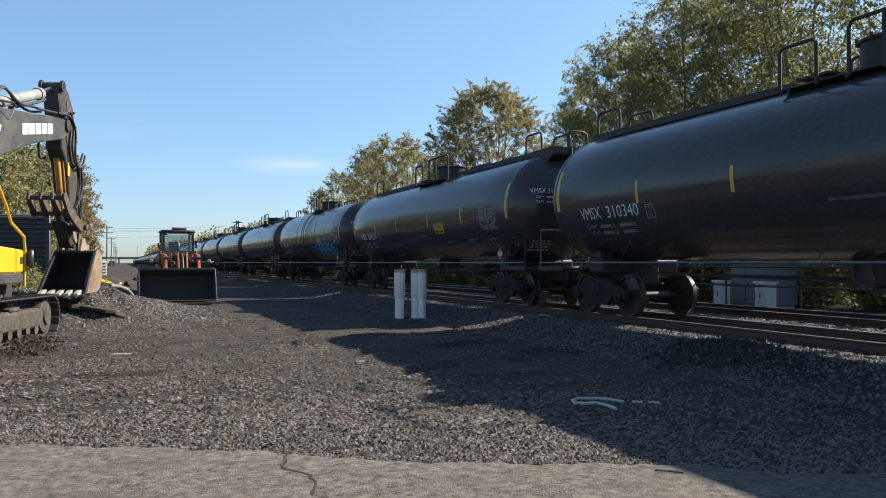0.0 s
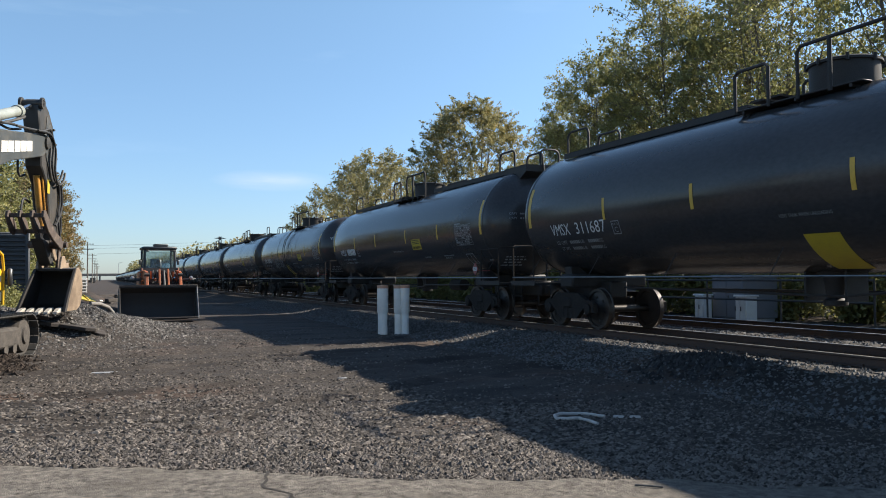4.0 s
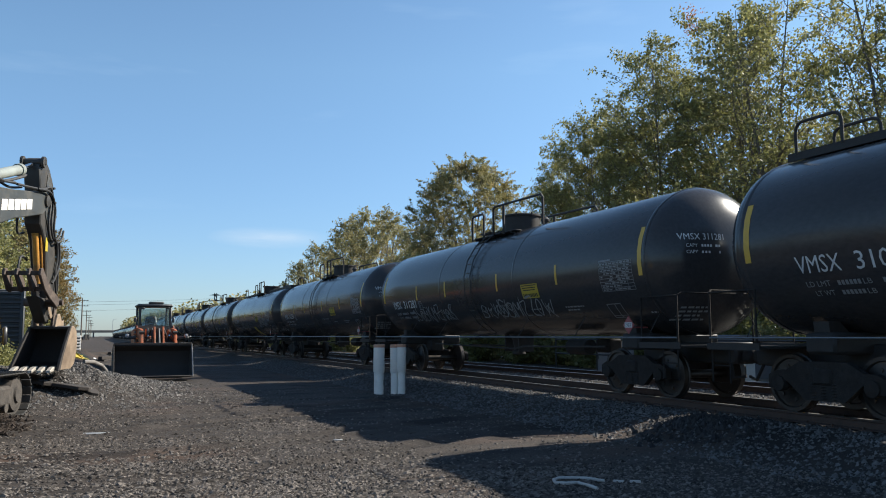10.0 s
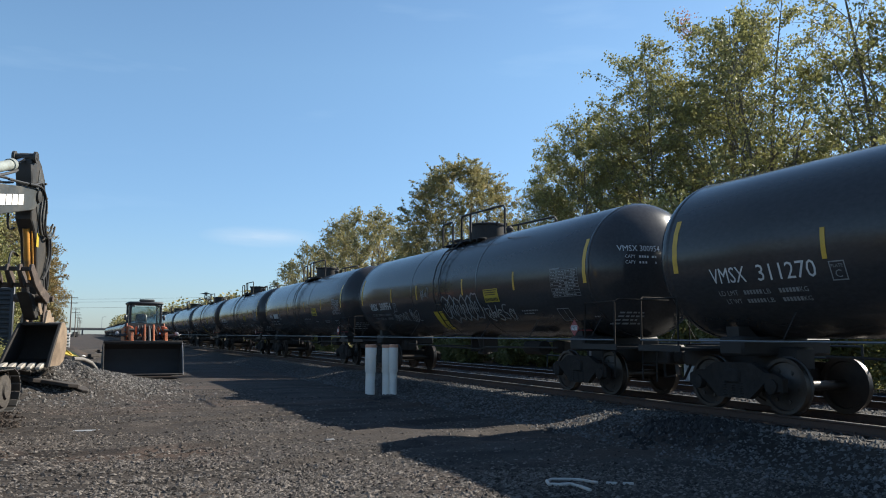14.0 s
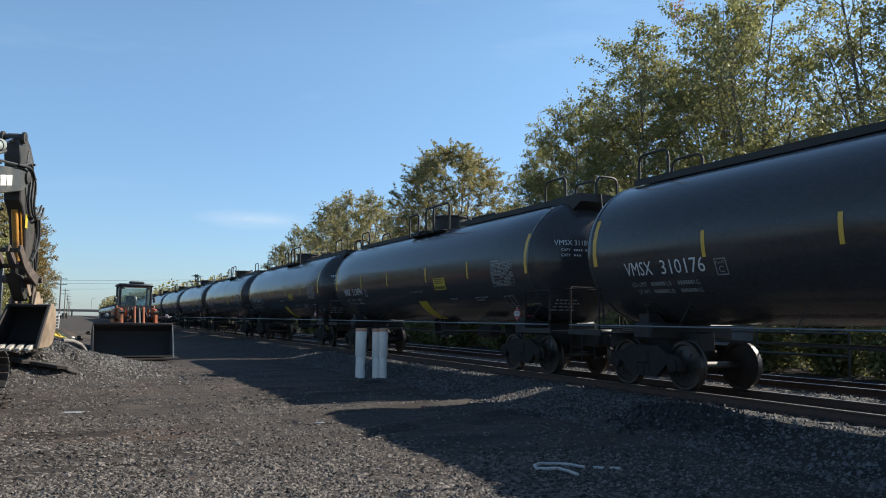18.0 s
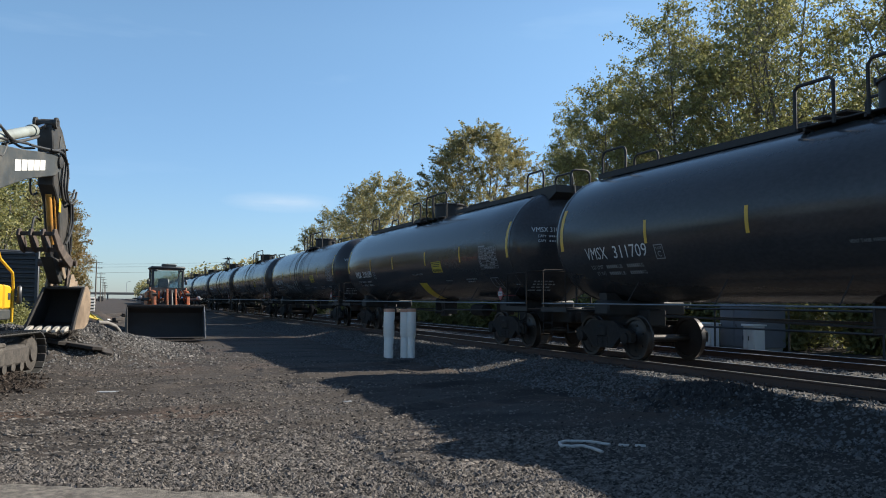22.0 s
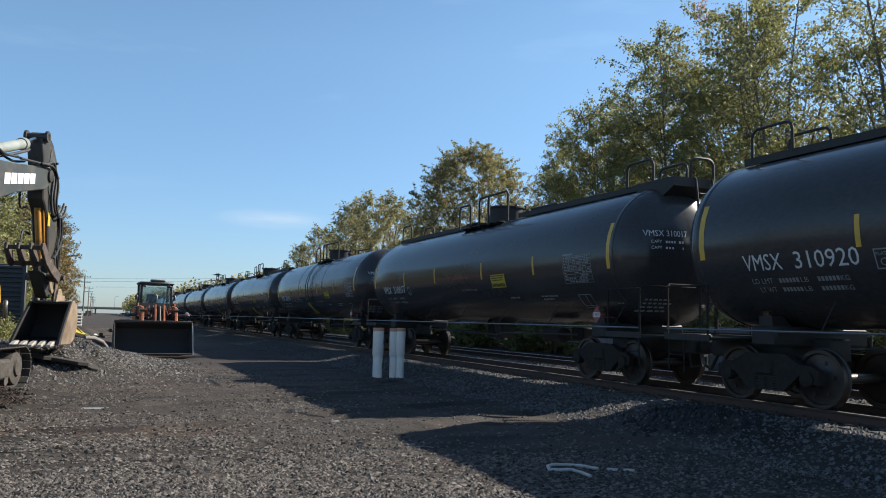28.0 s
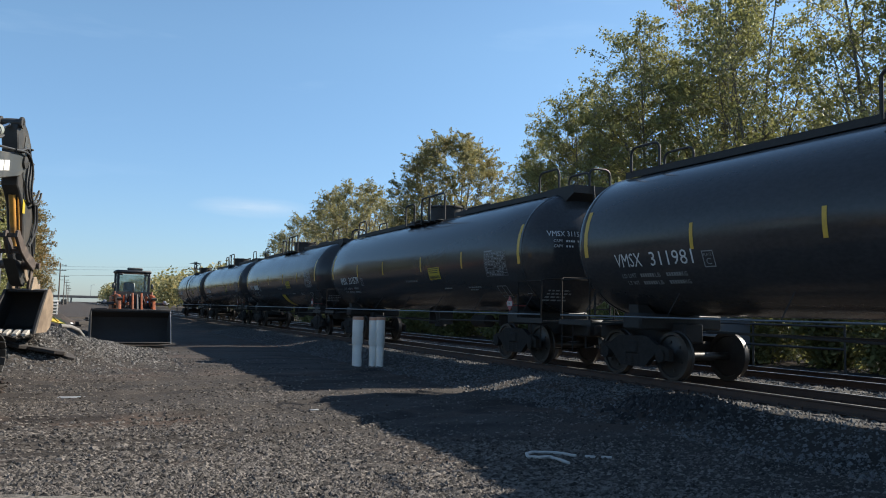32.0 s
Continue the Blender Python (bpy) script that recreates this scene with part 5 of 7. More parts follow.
# number, kind, yellow panel, graffiti; in the order in which they pass
CARS = [("310340", "b", 0, ""), ("310119", "b", 0, ""), ("311199", "p", 0, "teal"), ("311866", "b", 0, ""), ("311236", "b", 1, ""), ("311687", "b", 1, ""), ("", "b", 0, ""),
        ("300920", "p", 1, "white"), ("310853", "b", 0, ""), ("311425", "b", 0, "outline"), ("311591", "b", 0, ""), ("310327", "b", 0, ""), ("310940", "b", 0, ""),
        ("311281", "p", 0, "white2"), ("311256", "p", 0, ""), ("310704", "b", 1, "blob"), ("300236", "p", 0, "lines"), ("311270", "p", 0, ""), ("300954", "p", 1, "bubble"), ("", "p", 0, ""),
        ("300224", "p", 0, ""), ("300025", "p", 1, ""), ("310176", "b", 0, ""), ("311894", "b", 1, ""), ("310117", "b", 1, ""), ("310033", "b", 0, ""), ("311632", "b", 0, "lines"),
        ("311709", "b", 0, ""), ("310189", "b", 1, ""), ("311430", "p", 0, "drips"), ("300400", "p", 0, ""), ("300751", "p", 0, ""), ("311738", "b", 0, ""), ("", "b", 0, ""),
        ("310920", "b", 0, ""), ("310017", "b", 0, ""), ("300750", "p", 1, "small"), ("311982", "b", 1, ""), ("311657", "b", 1, ""), ("311981", "b", 1, ""), ("311579", "b", 0, ""),
        ("", "b", 1, ""), ("", "b", 0, ""), ("", "p", 0, "")]
PROTOS = {"b": car_proto("board"), "p": car_proto("plain")}
TRAIN = []
used = {"b": False, "p": False}


def mark_mesh(text, y0, width):
    """Large white stencilled characters, or bars where they cannot be read."""
    bm = B()
    if text:
        shell_text(bm, text, y0, width, vz(2.25), 0.28)
    else:
        for k in range(6):
            shell_patch(bm, y0 - k * width / 6, y0 - (k + 0.75) * width / 6, vz(2.25), vz(2.25) + 0.28, 0.007, 2)
    return bm


VMSX = mesh_from("reporting_mark", mark_mesh("VMSX", 6.98, 0.83), M_WHITE, False)


def load_mesh(line, figures):
    """One load line; figures: the weights where they can be read, else bars."""
    bm = B()
    z0, word, y0, wide = ((2.04, "LD LMT", 6.9, 0.45), (1.90, "LT WT", 6.8, 0.35))[line]
    shell_text(bm, word, y0, wide, vz(z0), 0.095)
    for k, (ya, yb) in enumerate(((6.32, 5.93), (5.55, 5.18))):
        if figures:
            shell_text(bm, figures[k], ya, ya - yb, vz(z0), 0.09)
            continue
        y = ya
        while y > yb:
            shell_patch(bm, y, y - 0.05, vz(z0) + 0.005, vz(z0) + 0.085, 0.007, 1)
            y -= 0.07
    shell_text(bm, "LB", 5.88, 0.15, vz(z0), 0.09)
    shell_text(bm, "KG", 5.13, 0.16, vz(z0), 0.09)
    return bm


FIGURES = (("195000", "88450"), ("91000", "41300"))
LOADS = [mesh_from("load_print", load_mesh(k, None), M_GREY, False) for k in (0, 1)]
LOADS_READ = [mesh_from("load_print", load_mesh(k, FIGURES[k]), M_GREY, False) for k in (0, 1)]
bm = B()
for ya, yb, va, vb in ((4.46, 4.18, 0, 0.02), (4.46, 4.18, 0.29, 0.31), (4.46, 4.44, 0, 0.31), (4.20, 4.18, 0, 0.31)):
    shell_patch(bm, ya, yb, vz(2.17) + va, vz(2.17) + vb, 0.007, 1)
shell_text(bm, "PLATE", 4.425, 0.21, vz(2.17) + 0.21, 0.05)
shell_text(bm, "C", 4.38, 0.12, vz(2.17) + 0.05, 0.12)
PLATE_C = mesh_from("plate_mark", bm, M_GREY, False)
YELLOW_PANEL = {}
for kd, y0 in (("b", -0.48), ("p", 1.0)):
    bm = B()
    lift = 0.16 if kd == "p" else 0.0
    shell_patch(bm, y0, y0 - 0.7, vz(1.36 + lift), vz(1.92 + lift), 0.006, 6)
    YELLOW_PANEL[kd] = mesh_from("yellow_panel", bm, M_PLAC)

STENCIL = {}
for kd, y0 in (("b", -0.5), ("p", 0.98)):
    bm = B()
    rs = random.Random(41)
    for k in range(7):
        y, end = y0 - 0.05 * k, y0 - 0.05 * k - (0.75, 0.8, 0.6, 0.66, 0.8, 0.55, 0.5)[k]
        while y > end:
            w = rs.uniform(0.05, 0.15)
            shell_patch(bm, y, max(end, y - w), vz(2.0) - 0.075 * k, vz(2.0) - 0.075 * k + 0.032, 0.007, 1)
            y -= w + 0.03
    STENCIL[kd] = mesh_from("stencil_block", bm, M_GREY, False)

for i, (num, kd, panel, art) in enumerate(CARS):
    if used[kd]:
        car = copy_thing(PROTOS[kd], pose(TRACK1, i * PITCH, RAIL_Z))
    else:
        car = PROTOS[kd]
        car.matrix_basis = pose(TRACK1, i * PITCH, RAIL_Z)
        used[kd] = True
    TRAIN.append(car)


def link(name, me, parent, label=""):
    o = new(name, me)
    o.parent = parent
    if label:
        o["label"] = label
    return o


for (num, kd, panel, art), car in zip(CARS, TRAIN):
    extra = {"teal": " and teal graffiti", "": "", "lines": " and stencilled lines"}.get(art, " and white graffiti")
    car["label"] = "black tank car " + (f"marked {num} " if num else "") + ("with roof walkway" if kd == "b" else "with side ladder") + (" and yellow panel" if panel and not art else "") + extra
    link("reporting_mark", VMSX, car, "white stencilled VMSX")
    link("car_number", mesh_from("car_number", mark_mesh(num, 5.89, 1.19), M_WHITE, False), car, f"white stencilled {num}" if num else "white stencilled number, not legible")
    for load, word in zip(LOADS_READ if num.startswith("300") else LOADS, ("LD LMT", "LT WT")):
        tagged(link("load_print", load, car, f"small white lettering {word} with weights"), kind="stuff")
    link("plate_mark", PLATE_C, car, "boxed white lettering PLATE C")
    bm = B()
    if num:
        head_text(bm, "VMSX " + num, -1.12, 0.95, 3.18, 0.13)
    head_text(bm, "CAPY", -0.98, 0.22, 3.03, 0.07)
    head_text(bm, "CAPY", -0.98, 0.22, 2.90, 0.07)
    for x0, x1, z0 in ((-0.68, -0.64, 3.03), (-0.62, -0.58, 3.03), (-0.56, -0.52, 3.03), (-0.5, -0.46, 3.03), (-0.38, -0.33, 3.03), (-0.31, -0.27, 3.03), (-0.68, -0.64, 2.9), (-0.61, -0.57, 2.9), (-0.54, -0.5, 2.9), (-0.3, -0.27, 2.9)):
        head_bar(bm, x0, x1, z0 + 0.008, z0 + 0.055)
    tagged(link("end_mark", mesh_from("end_mark", bm, M_GREY if not num else M_WHITE, False), car, "white stencilled capacity mark on the tank end"), kind="stuff")
    if panel:
        link("yellow_panel", YELLOW_PANEL["b" if kd == "b" else "p"], car, "plain bright yellow panel on the lower shell")
    if art == "lines":
        tagged(link("stencil_block", STENCIL[kd], car, "block of small stencilled lines, not legible"), kind="stuff")
    elif art:
        bm = B()
        if art == "teal":
            bubble(bm, -2.4, 4.0, vz(1.7), 0.7, 5, 0.11, 6)
        elif art == "white":
            tag(bm, 4.0, 2.6, vz(1.95), 0.6, 6, 0.035, 9)
        elif art == "white2":
            tag(bm, 5.4, 3.6, vz(1.8), 0.6, 7, 0.03, 10)
            tag(bm, -0.1, 4.0, vz(1.8), 0.55, 8, 0.03, 10)
        elif art == "outline":
            tag(bm, 4.0, 1.8, vz(1.85), 0.62, 9, 0.028, 5)
            tag(bm, 1.3, 1.2, vz(1.85), 0.42, 3, 0.025, 4)
            bubble(bm, -1.8, 0.75, vz(1.75), 0.62, 4, 0.022, 2)
            tag(bm, 7.9, 0.3, vz(2.2), 0.9, 10, 0.03, 2)
        elif art == "blob":
            bubble(bm, 3.85, 2.7, vz(1.8), 0.62, 11, 0.03, 7)
            tag(bm, -3.5, 2.6, vz(2.02), 0.55, 12, 0.04, 10)
        elif art == "bubble":
            bubble(bm, 0.05, 2.5, vz(1.8), 0.8, 15, 0.05, 6)
            tag(bm, -2.6, 1.7, vz(1.75), 0.55, 16, 0.04, 5)
            tag(bm, 4.7, 1.4, vz(1.85), 0.35, 19, 0.025, 6)
            tag(bm, 3.1, 0.8, vz(1.8), 0.45, 20, 0.03, 3)
            tag(bm, 1.7, 0.7, vz(2.5), 0.4, 18, 0.025, 3)
        elif art == "small":
            tag(bm, 3.9, 1.8, vz(2.15), 0.22, 13, 0.022, 6)
        elif art == "drips":
            tag(bm, 1.4, 1.0, vz(1.7), 1.2, 14, 0.022, 4)
            tag(bm, 4.0, 2.2, vz(1.95), 0.35, 17, 0.02, 8)
        tagged(link("graffiti", mesh_from("graffiti", bm, M_TEAL if art == "teal" else M_GREY, False), car, "sprayed teal graffiti strokes" if art == "teal" else "sprayed pale graffiti strokes"), kind="stuff")


def train_y(i, t):
    """Where car i stands along the track at t seconds."""
    return i * PITCH + 9.483 - 23.5073 * t + 0.01935 * t ** 2 - 1.743e-4 * t ** 3


# ---- excavator ----
def excavator():
    t = thing("excavator", "yellow tracked excavator with dark grey arm, bucket and thumb resting", "excavator", m=pose(-3.11, 15.66, 0.02, 0, 0, -15))
    under = pose(-0.84, 2.3, 0.0)

    def put(name, bm, material, label="", parent=t):
        return part(name, bm, material, parent, label)
    # undercarriage
    for s in (-1, 1):
        cx = s * 1.15
        bm = B()
        box(bm, (cx, 0, 0.49), (0.4, 3.3, 0.42), under, 0.06)
        box(bm, (cx, 0.3, 0.73), (0.36, 0.5, 0.1), under, 0.03)
        for k in range(7):
            lathe(bm, [(0.11, cx - 0.2), (0.11, cx + 0.2)], "x", 12, (-0.84, 2.3 - 1.35 + k * 0.45, 0.26))
        fr = put("track_frame", bm, M_MUD, "muddy track frame with rollers")
        for y, nm in ((2.0, "idler"), (-2.0, "sprocket")):
            bm = B()
            lathe(bm, [(0.08, cx - 0.16), (0.36, cx - 0.14), (0.38, cx - 0.06), (0.38, cx + 0.06), (0.36, cx + 0.14), (0.2, cx + 0.16), (0.18, cx + 0.2), (0.05, cx + 0.2)], "x", 22, (0, y, 0.5))
            bmesh.ops.transform(bm, matrix=under, verts=bm.verts)
            put(nm, bm, M_MUD)
        loop = []
        for i in range(15):
            a = radians(-90 + 180 * i / 14)
            loop.append((2.0 + 0.43 * math.cos(a), 0.5 + 0.43 * math.sin(a)))
        for i in range(15):
            a = radians(90 + 180 * i / 14)
            loop.append((-2.0 + 0.43 * math.cos(a), 0.5 + 0.43 * math.sin(a)))
        belt = B()
        inner = [((y - (2.0 if y > 0 else -2.0)) * 0.9 + (2.0 if y > 0 else -2.0), (z - 0.5) * 0.9 + 0.5) for y, z in loop]
        n = len(loop)
        for x0, x1 in ((cx - 0.12, cx + 0.12),):
            va = [[belt.verts.new((x, y, z)) for y, z in ring] for x in (x0, x1) for ring in (loop, inner)]
            o0, i0, o1, i1 = va
            for k in range(n):
                j = (k + 1) % n
                belt.faces.new((o0[k], o0[j], o1[j], o1[k]))
                belt.faces.new((i0[j], i0[k], i1[k], i1[j]))
                belt.faces.new((o0[j], o0[k], i0[k], i0[j]))
                belt.faces.new((o1[k], o1[j], i1[j], i1[k]))
        bmesh.ops.transform(belt, matrix=under, verts=belt.verts)
        tr = put("track_chain", belt, M_MUD, "dried mud on the track chain")
        sb = B()
        box(sb, (0, 0, 0), (0.6, 0.165, 0.028), bev=0.006)
        for d in (-0.055, 0.055):
            box(sb, (0, d, 0.025), (0.6, 0.018, 0.03))
        shoe = mesh_from("track_shoe", sb, M_EXD, False)
        per = [0.0]
        for k in range(n):
            a, b = loop[k], loop[(k + 1) % n]
            per.append(per[-1] + math.hypot(b[0] - a[0], b[1] - a[1]))
        m = int(per[-1] / 0.178)
        for i in range(m):
            d = per[-1] * i / m
            k = max(j for j in range(n) if per[j] <= d)
            a, b = loop[k], loop[(k + 1) % n]
            f = (d - per[k]) / max(1e-6, per[k + 1] - per[k])
            y, z = a[0] + (b[0] - a[0]) * f, a[1] + (b[1] - a[1]) * f
            ang = math.degrees(math.atan2(b[1] - a[1], b[0] - a[0]))
            o = new("track_shoe", shoe)
            o.parent = tr
            nx_, nz_ = math.sin(radians(ang)), -math.cos(radians(ang))
            o.matrix_basis = under @ pose(cx, y + nx_ * 0.016, z + nz_ * 0.016, ang + 180, 0, 0)
    bm = B()
    box(bm, (0, 0, 0.72), (2.0, 1.6, 0.35), under, 0.08)
    lathe(bm, [(0.65, 0.85), (0.65, 1.02)], "z", 28)
    put("carbody", bm, M_MUD)
    # upper structure
    bm = B()
    box(bm, (-0.15, -0.55, 1.16), (2.1, 3.9, 0.28), None, 0.03)
    put("deck", bm, M_EXD)
    bm = B()
    prism(bm, [(-2.3, 1.49), (0.75, 1.49), (0.75, 1.93), (0.0, 1.97), (-0.35, 2.35), (-2.3, 2.45)], 0.4, 1.2, "x", 0.03)
    put("engine_hood", bm, M_EXY, "bright yellow side body panel")
    bm = B()
    prism(bm, [(0.76, 1.49), (1.15, 1.49), (1.15, 1.8), (1.06, 1.91), (0.76, 1.93)], 0.4, 1.21, "x", 0.03)
    tb = put("tool_box", bm, M_EXY, "yellow front tool box with a latch")
    bm = B()
    box(bm, (1.216, 0.97, 1.72), (0.012, 0.1, 0.12), None, 0.004)
    part("latch", bm, M_EXD, tb)
    bm = B()
    prism(bm, [(-2.3, 1.3), (1.16, 1.3), (1.16, 1.485), (-2.3, 1.485)], 0.4, 1.205, "x", 0.02)
    put("side_skirt", bm, M_EXG, "grey lower skirt panel")
    bm = B()
    prism(bm, [(-1.3, -2.35), (1.3, -2.35), (1.3, -2.75), (0.8, -3.1), (-0.8, -3.1), (-1.3, -2.75)], 1.1, 2.2, "z", 0.06)
    put("counterweight", bm, M_EXG)
    bm = B()
    prism(bm, [(-0.9, 1.22), (1.1, 1.22), (1.15, 2.1), (0.75, 3.05), (-0.85, 3.05)], -1.33, -0.35, "x", 0.05)
    cab_ = put("cab", bm, M_EXY, "yellow operator cab")
    bm = B()
    prism(bm, [(0.15, 2.0), (1.06, 2.05), (0.7, 2.9), (0.15, 2.9)], -1.35, -0.335, "x")
    part("cab_window", bm, M_EXD, cab_, "dark cab window")
    bm = B()
    hr = [(1.22, 1.1, 1.25), (1.22, 1.12, 1.9), (1.22, 1.06, 2.15), (1.2, 0.55, 2.38), (1.2, 0.35, 2.65), (1.2, 0.0, 3.0), (1.2, -0.25, 3.08), (1.2, -0.4, 2.95), (1.2, -0.4, 2.15)]
    tube(bm, hr, 0.026, 8)
    put("handrail", bm, M_EXY, "yellow bent tubular handrail")
    bm = B()
    box(bm, (1.33, 1.12, 1.75), (0.08, 0.09, 0.34), None, 0.03)
    tube(bm, [(1.23, 1.12, 1.62), (1.33, 1.12, 1.62)], 0.012, 6)
    put("mirror", bm, M_CAB, "black rear-view mirror on the handrail")
    # arm, in the plane of the machine's middle
    dy = -1.2
    boom = [(1.35, 1.55), (1.7, 1.5), (3.0, 3.2), (3.75, 3.82), (5.45, 4.32), (7.25, 4.68), (7.58, 4.85), (7.66, 5.08), (7.5, 5.27), (5.45, 4.97), (3.7, 4.78), (3.2, 4.7), (2.6, 4.2), (1.35, 2.0)]
    bm = B()
    prism(bm, [(y + dy, z) for y, z in boom], -0.22, 0.22, "x", 0.02)
    bo = put("boom", bm, M_EXG, "dark grey boom with a white emblem bar")
    bm = B()
    # emblem: plain white bars of its size
    for k in range(5):
        y0 = 4.75 + k * 0.36 + dy
        z0 = 4.4 + k * 0.06
        prism(bm, [(y0, z0), (y0 + 0.31, z0 + 0.05), (y0 + 0.31, z0 + 0.29), (y0, z0 + 0.24)], 0.222, 0.23, "x")
    part("emblem", bm, M_PIPE, bo, "plain white emblem bars")
    for s in (-1, 1):
        bm = B()
        lathe(bm, [(0.15, s * 0.2), (0.15, s * 0.27), (0.05, s * 0.29)], "x", 16, (0, 7.48 + dy, 5.05))
        part("pivot_cap", bm, M_EXD, bo)
    bm = B()
    tube(bm, [(-0.3, 3.35 + dy, 4.35), (0.3, 3.35 + dy, 4.35)], 0.09, 12)
    part("pivot_pin", bm, M_EXD, bo)
    stick = [(7.0, 5.75), (7.06, 5.98), (7.2, 6.06), (7.38, 6.05), (7.7, 5.88), (8.0, 5.56), (8.15, 5.1), (8.24, 4.6), (8.42, 4.0), (8.52, 3.4), (8.52, 2.6), (8.35, 2.25), (8.08, 2.25), (7.9, 2.9), (7.78, 3.5), (7.62, 4.05), (7.4, 4.3), (7.22, 4.45), (7.2, 5.0), (7.1, 5.4)]
    bm = B()
    prism(bm, [(y + dy, z) for y, z in stick], -0.19, 0.19, "x", 0.025)
    # darker than the boom's grey, to carry the shade of the rear face
    st = put("stick", bm, M_EXD, "dark grey dipper stick, rear-face shade put into the colour")
    bm = B()
    box(bm, (0.193, 7.72 + dy, 4.0), (0.006, 0.16, 0.34), pose(0, 0, 0))
    part("warning_label", bm, M_PLAC, st, "yellow warning label")
    bm = B()
    tube(bm, [(0, 3.3 + dy, 4.72), (0, 6.2 + dy, 5.56)], 0.12, 16)
    tube(bm, [(0, 6.14 + dy, 5.545), (0, 6.3 + dy, 5.59)], 0.145, 16)
    ac = put("arm_cylinder", bm, M_CYL, "pale grey hydraulic arm cylinder")
    bm = B()
    tube(bm, [(0, 6.25 + dy, 5.575), (0, 7.12 + dy, 5.9)], 0.06, 12)
    part("rod", bm, M_CHROME, ac, "polished piston rod")
    bm = B()
    tube(bm, [(0.1, 4.4 + dy, 4.9), (0.13, 5.5 + dy, 5.2), (0.1, 6.25 + dy, 5.42), (0.05, 6.5 + dy, 5.5)], 0.035, 8)
    part("feed_pipe", bm, M_EXD, ac, "dark steel feed pipe")
    bm = B()
    tube(bm, [(-0.27, 7.1 + dy, 5.94), (0.27, 7.1 + dy, 5.94)], 0.085, 14)
    for sx in (-0.24, 0.24):
        tube(bm, [(sx - 0.03, 7.1 + dy, 5.94), (sx + 0.03, 7.1 + dy, 5.94)], 0.14, 14)
    part("pin", bm, M_EXD, st)
    bm = B()
    prism(bm, [(y + dy, z) for y, z in ((7.55, 5.72), (7.85, 5.5), (8.02, 5.0), (8.1, 4.5), (7.75, 4.35), (7.5, 4.7), (7.45, 5.3))], 0.188, 0.212, "x", 0.006)
    part("reinforcing_plate", bm, M_EXG, st)
    for z, y in ((5.45, 7.98), (5.1, 8.1), (4.75, 8.17), (4.4, 8.26), (4.0, 8.38)):
        bm = B()
        tube(bm, [(0.2, y + dy, z), (0.2, y + 0.09 + dy, z + 0.02)], 0.03, 8)
        part("hose_clip", bm, M_HOSE, st)
    for s in (-1, 1):
        bm = B()
        tube(bm, [(s * 0.36, 1.75 + dy, 1.35), (s * 0.34, 2.7 + dy, 3.0)], 0.1, 14)
        bc = put("boom_cylinder", bm, M_EXG)
        bm = B()
        tube(bm, [(s * 0.34, 2.7 + dy, 3.0), (s * 0.33, 3.35 + dy, 4.35)], 0.055, 12)
        part("rod", bm, M_CHROME, bc, "polished piston rod")
    bm = B()
    tube(bm, [(0.0, 7.45 + dy, 4.25), (0.0, 7.78 + dy, 3.1)], 0.08, 12)
    tube(bm, [(0.0, 7.76 + dy, 3.18), (0.0, 7.8 + dy, 3.04)], 0.1, 12)
    bk = put("thumb_cylinder", bm, M_THUMB, "dirty orange hydraulic thumb cylinder")
    bm = B()
    tube(bm, [(0, 7.78 + dy, 3.1), (0, 7.92 + dy, 2.7)], 0.045, 10)
    part("rod", bm, M_CHROME, bk)
    bm = B()
    tube(bm, [(0.12, 7.5 + dy, 4.2), (0.12, 7.74 + dy, 3.3)], 0.02, 6)
    part("feed_pipe", bm, M_THUMB, bk)
    bm = B()
    tube(bm, [(0.0, 8.42 + dy, 4.6), (0.0, 8.62 + dy, 3.2)], 0.09, 12)
    put("bucket_cylinder", bm, M_EXG)
    for s in (-1, 1):
        bm = B()
        prism(bm, [(7.9 + dy, 2.5), (8.7 + dy, 2.52), (8.78 + dy, 2.62), (8.7 + dy, 2.7), (7.95 + dy, 2.68)], s * 0.24 - 0.025, s * 0.24 + 0.025, "x", 0.01)
        put("guide_link", bm, M_RUSTY)
        bm = B()
        prism(bm, [(8.6 + dy, 2.6), (8.76 + dy, 2.62), (8.72 + dy, 2.0), (8.5 + dy, 2.0)], s * 0.15 - 0.035, s * 0.15 + 0.035, "x", 0.01)
        put("bucket_link", bm, M_RUSTY)
        bm = B()
        prism(bm, [(8.02 + dy, 1.96), (8.16 + dy, 2.28), (8.34 + dy, 2.3), (8.5 + dy, 2.1), (8.66 + dy, 2.14), (8.66 + dy, 1.9)], s * 0.27 - 0.03 + 0.1, s * 0.27 + 0.03 + 0.1, "x", 0.01)
        put("bucket_ear", bm, M_BUCK, "worn steel hinge ear")
    bm = B()
    tube(bm, [(-0.34, 7.98 + dy, 2.58), (0.36, 7.98 + dy, 2.58)], 0.1, 14)
    put("thumb_pin", bm, M_RUSTY)
    bm = B()
    tube(bm, [(-0.3, 8.7 + dy, 2.6), (0.34, 8.7 + dy, 2.6)], 0.075, 12)
    put("link_pin", bm, M_RUSTY)
    # hydraulic thumb: four hooked plates tied by broad cross plates into a ladder
    for k, x in enumerate((-0.4, -0.13, 0.14, 0.4)):
        bm = B()
        foot = ((7.5, 2.9), (8.02, 2.72), (8.1, 2.55), (7.98, 2.44), (7.4, 2.66), (7.02, 2.86)) if k == 3 else ((7.22, 3.06), (7.28, 2.9), (7.16, 2.78), (7.0, 2.82))
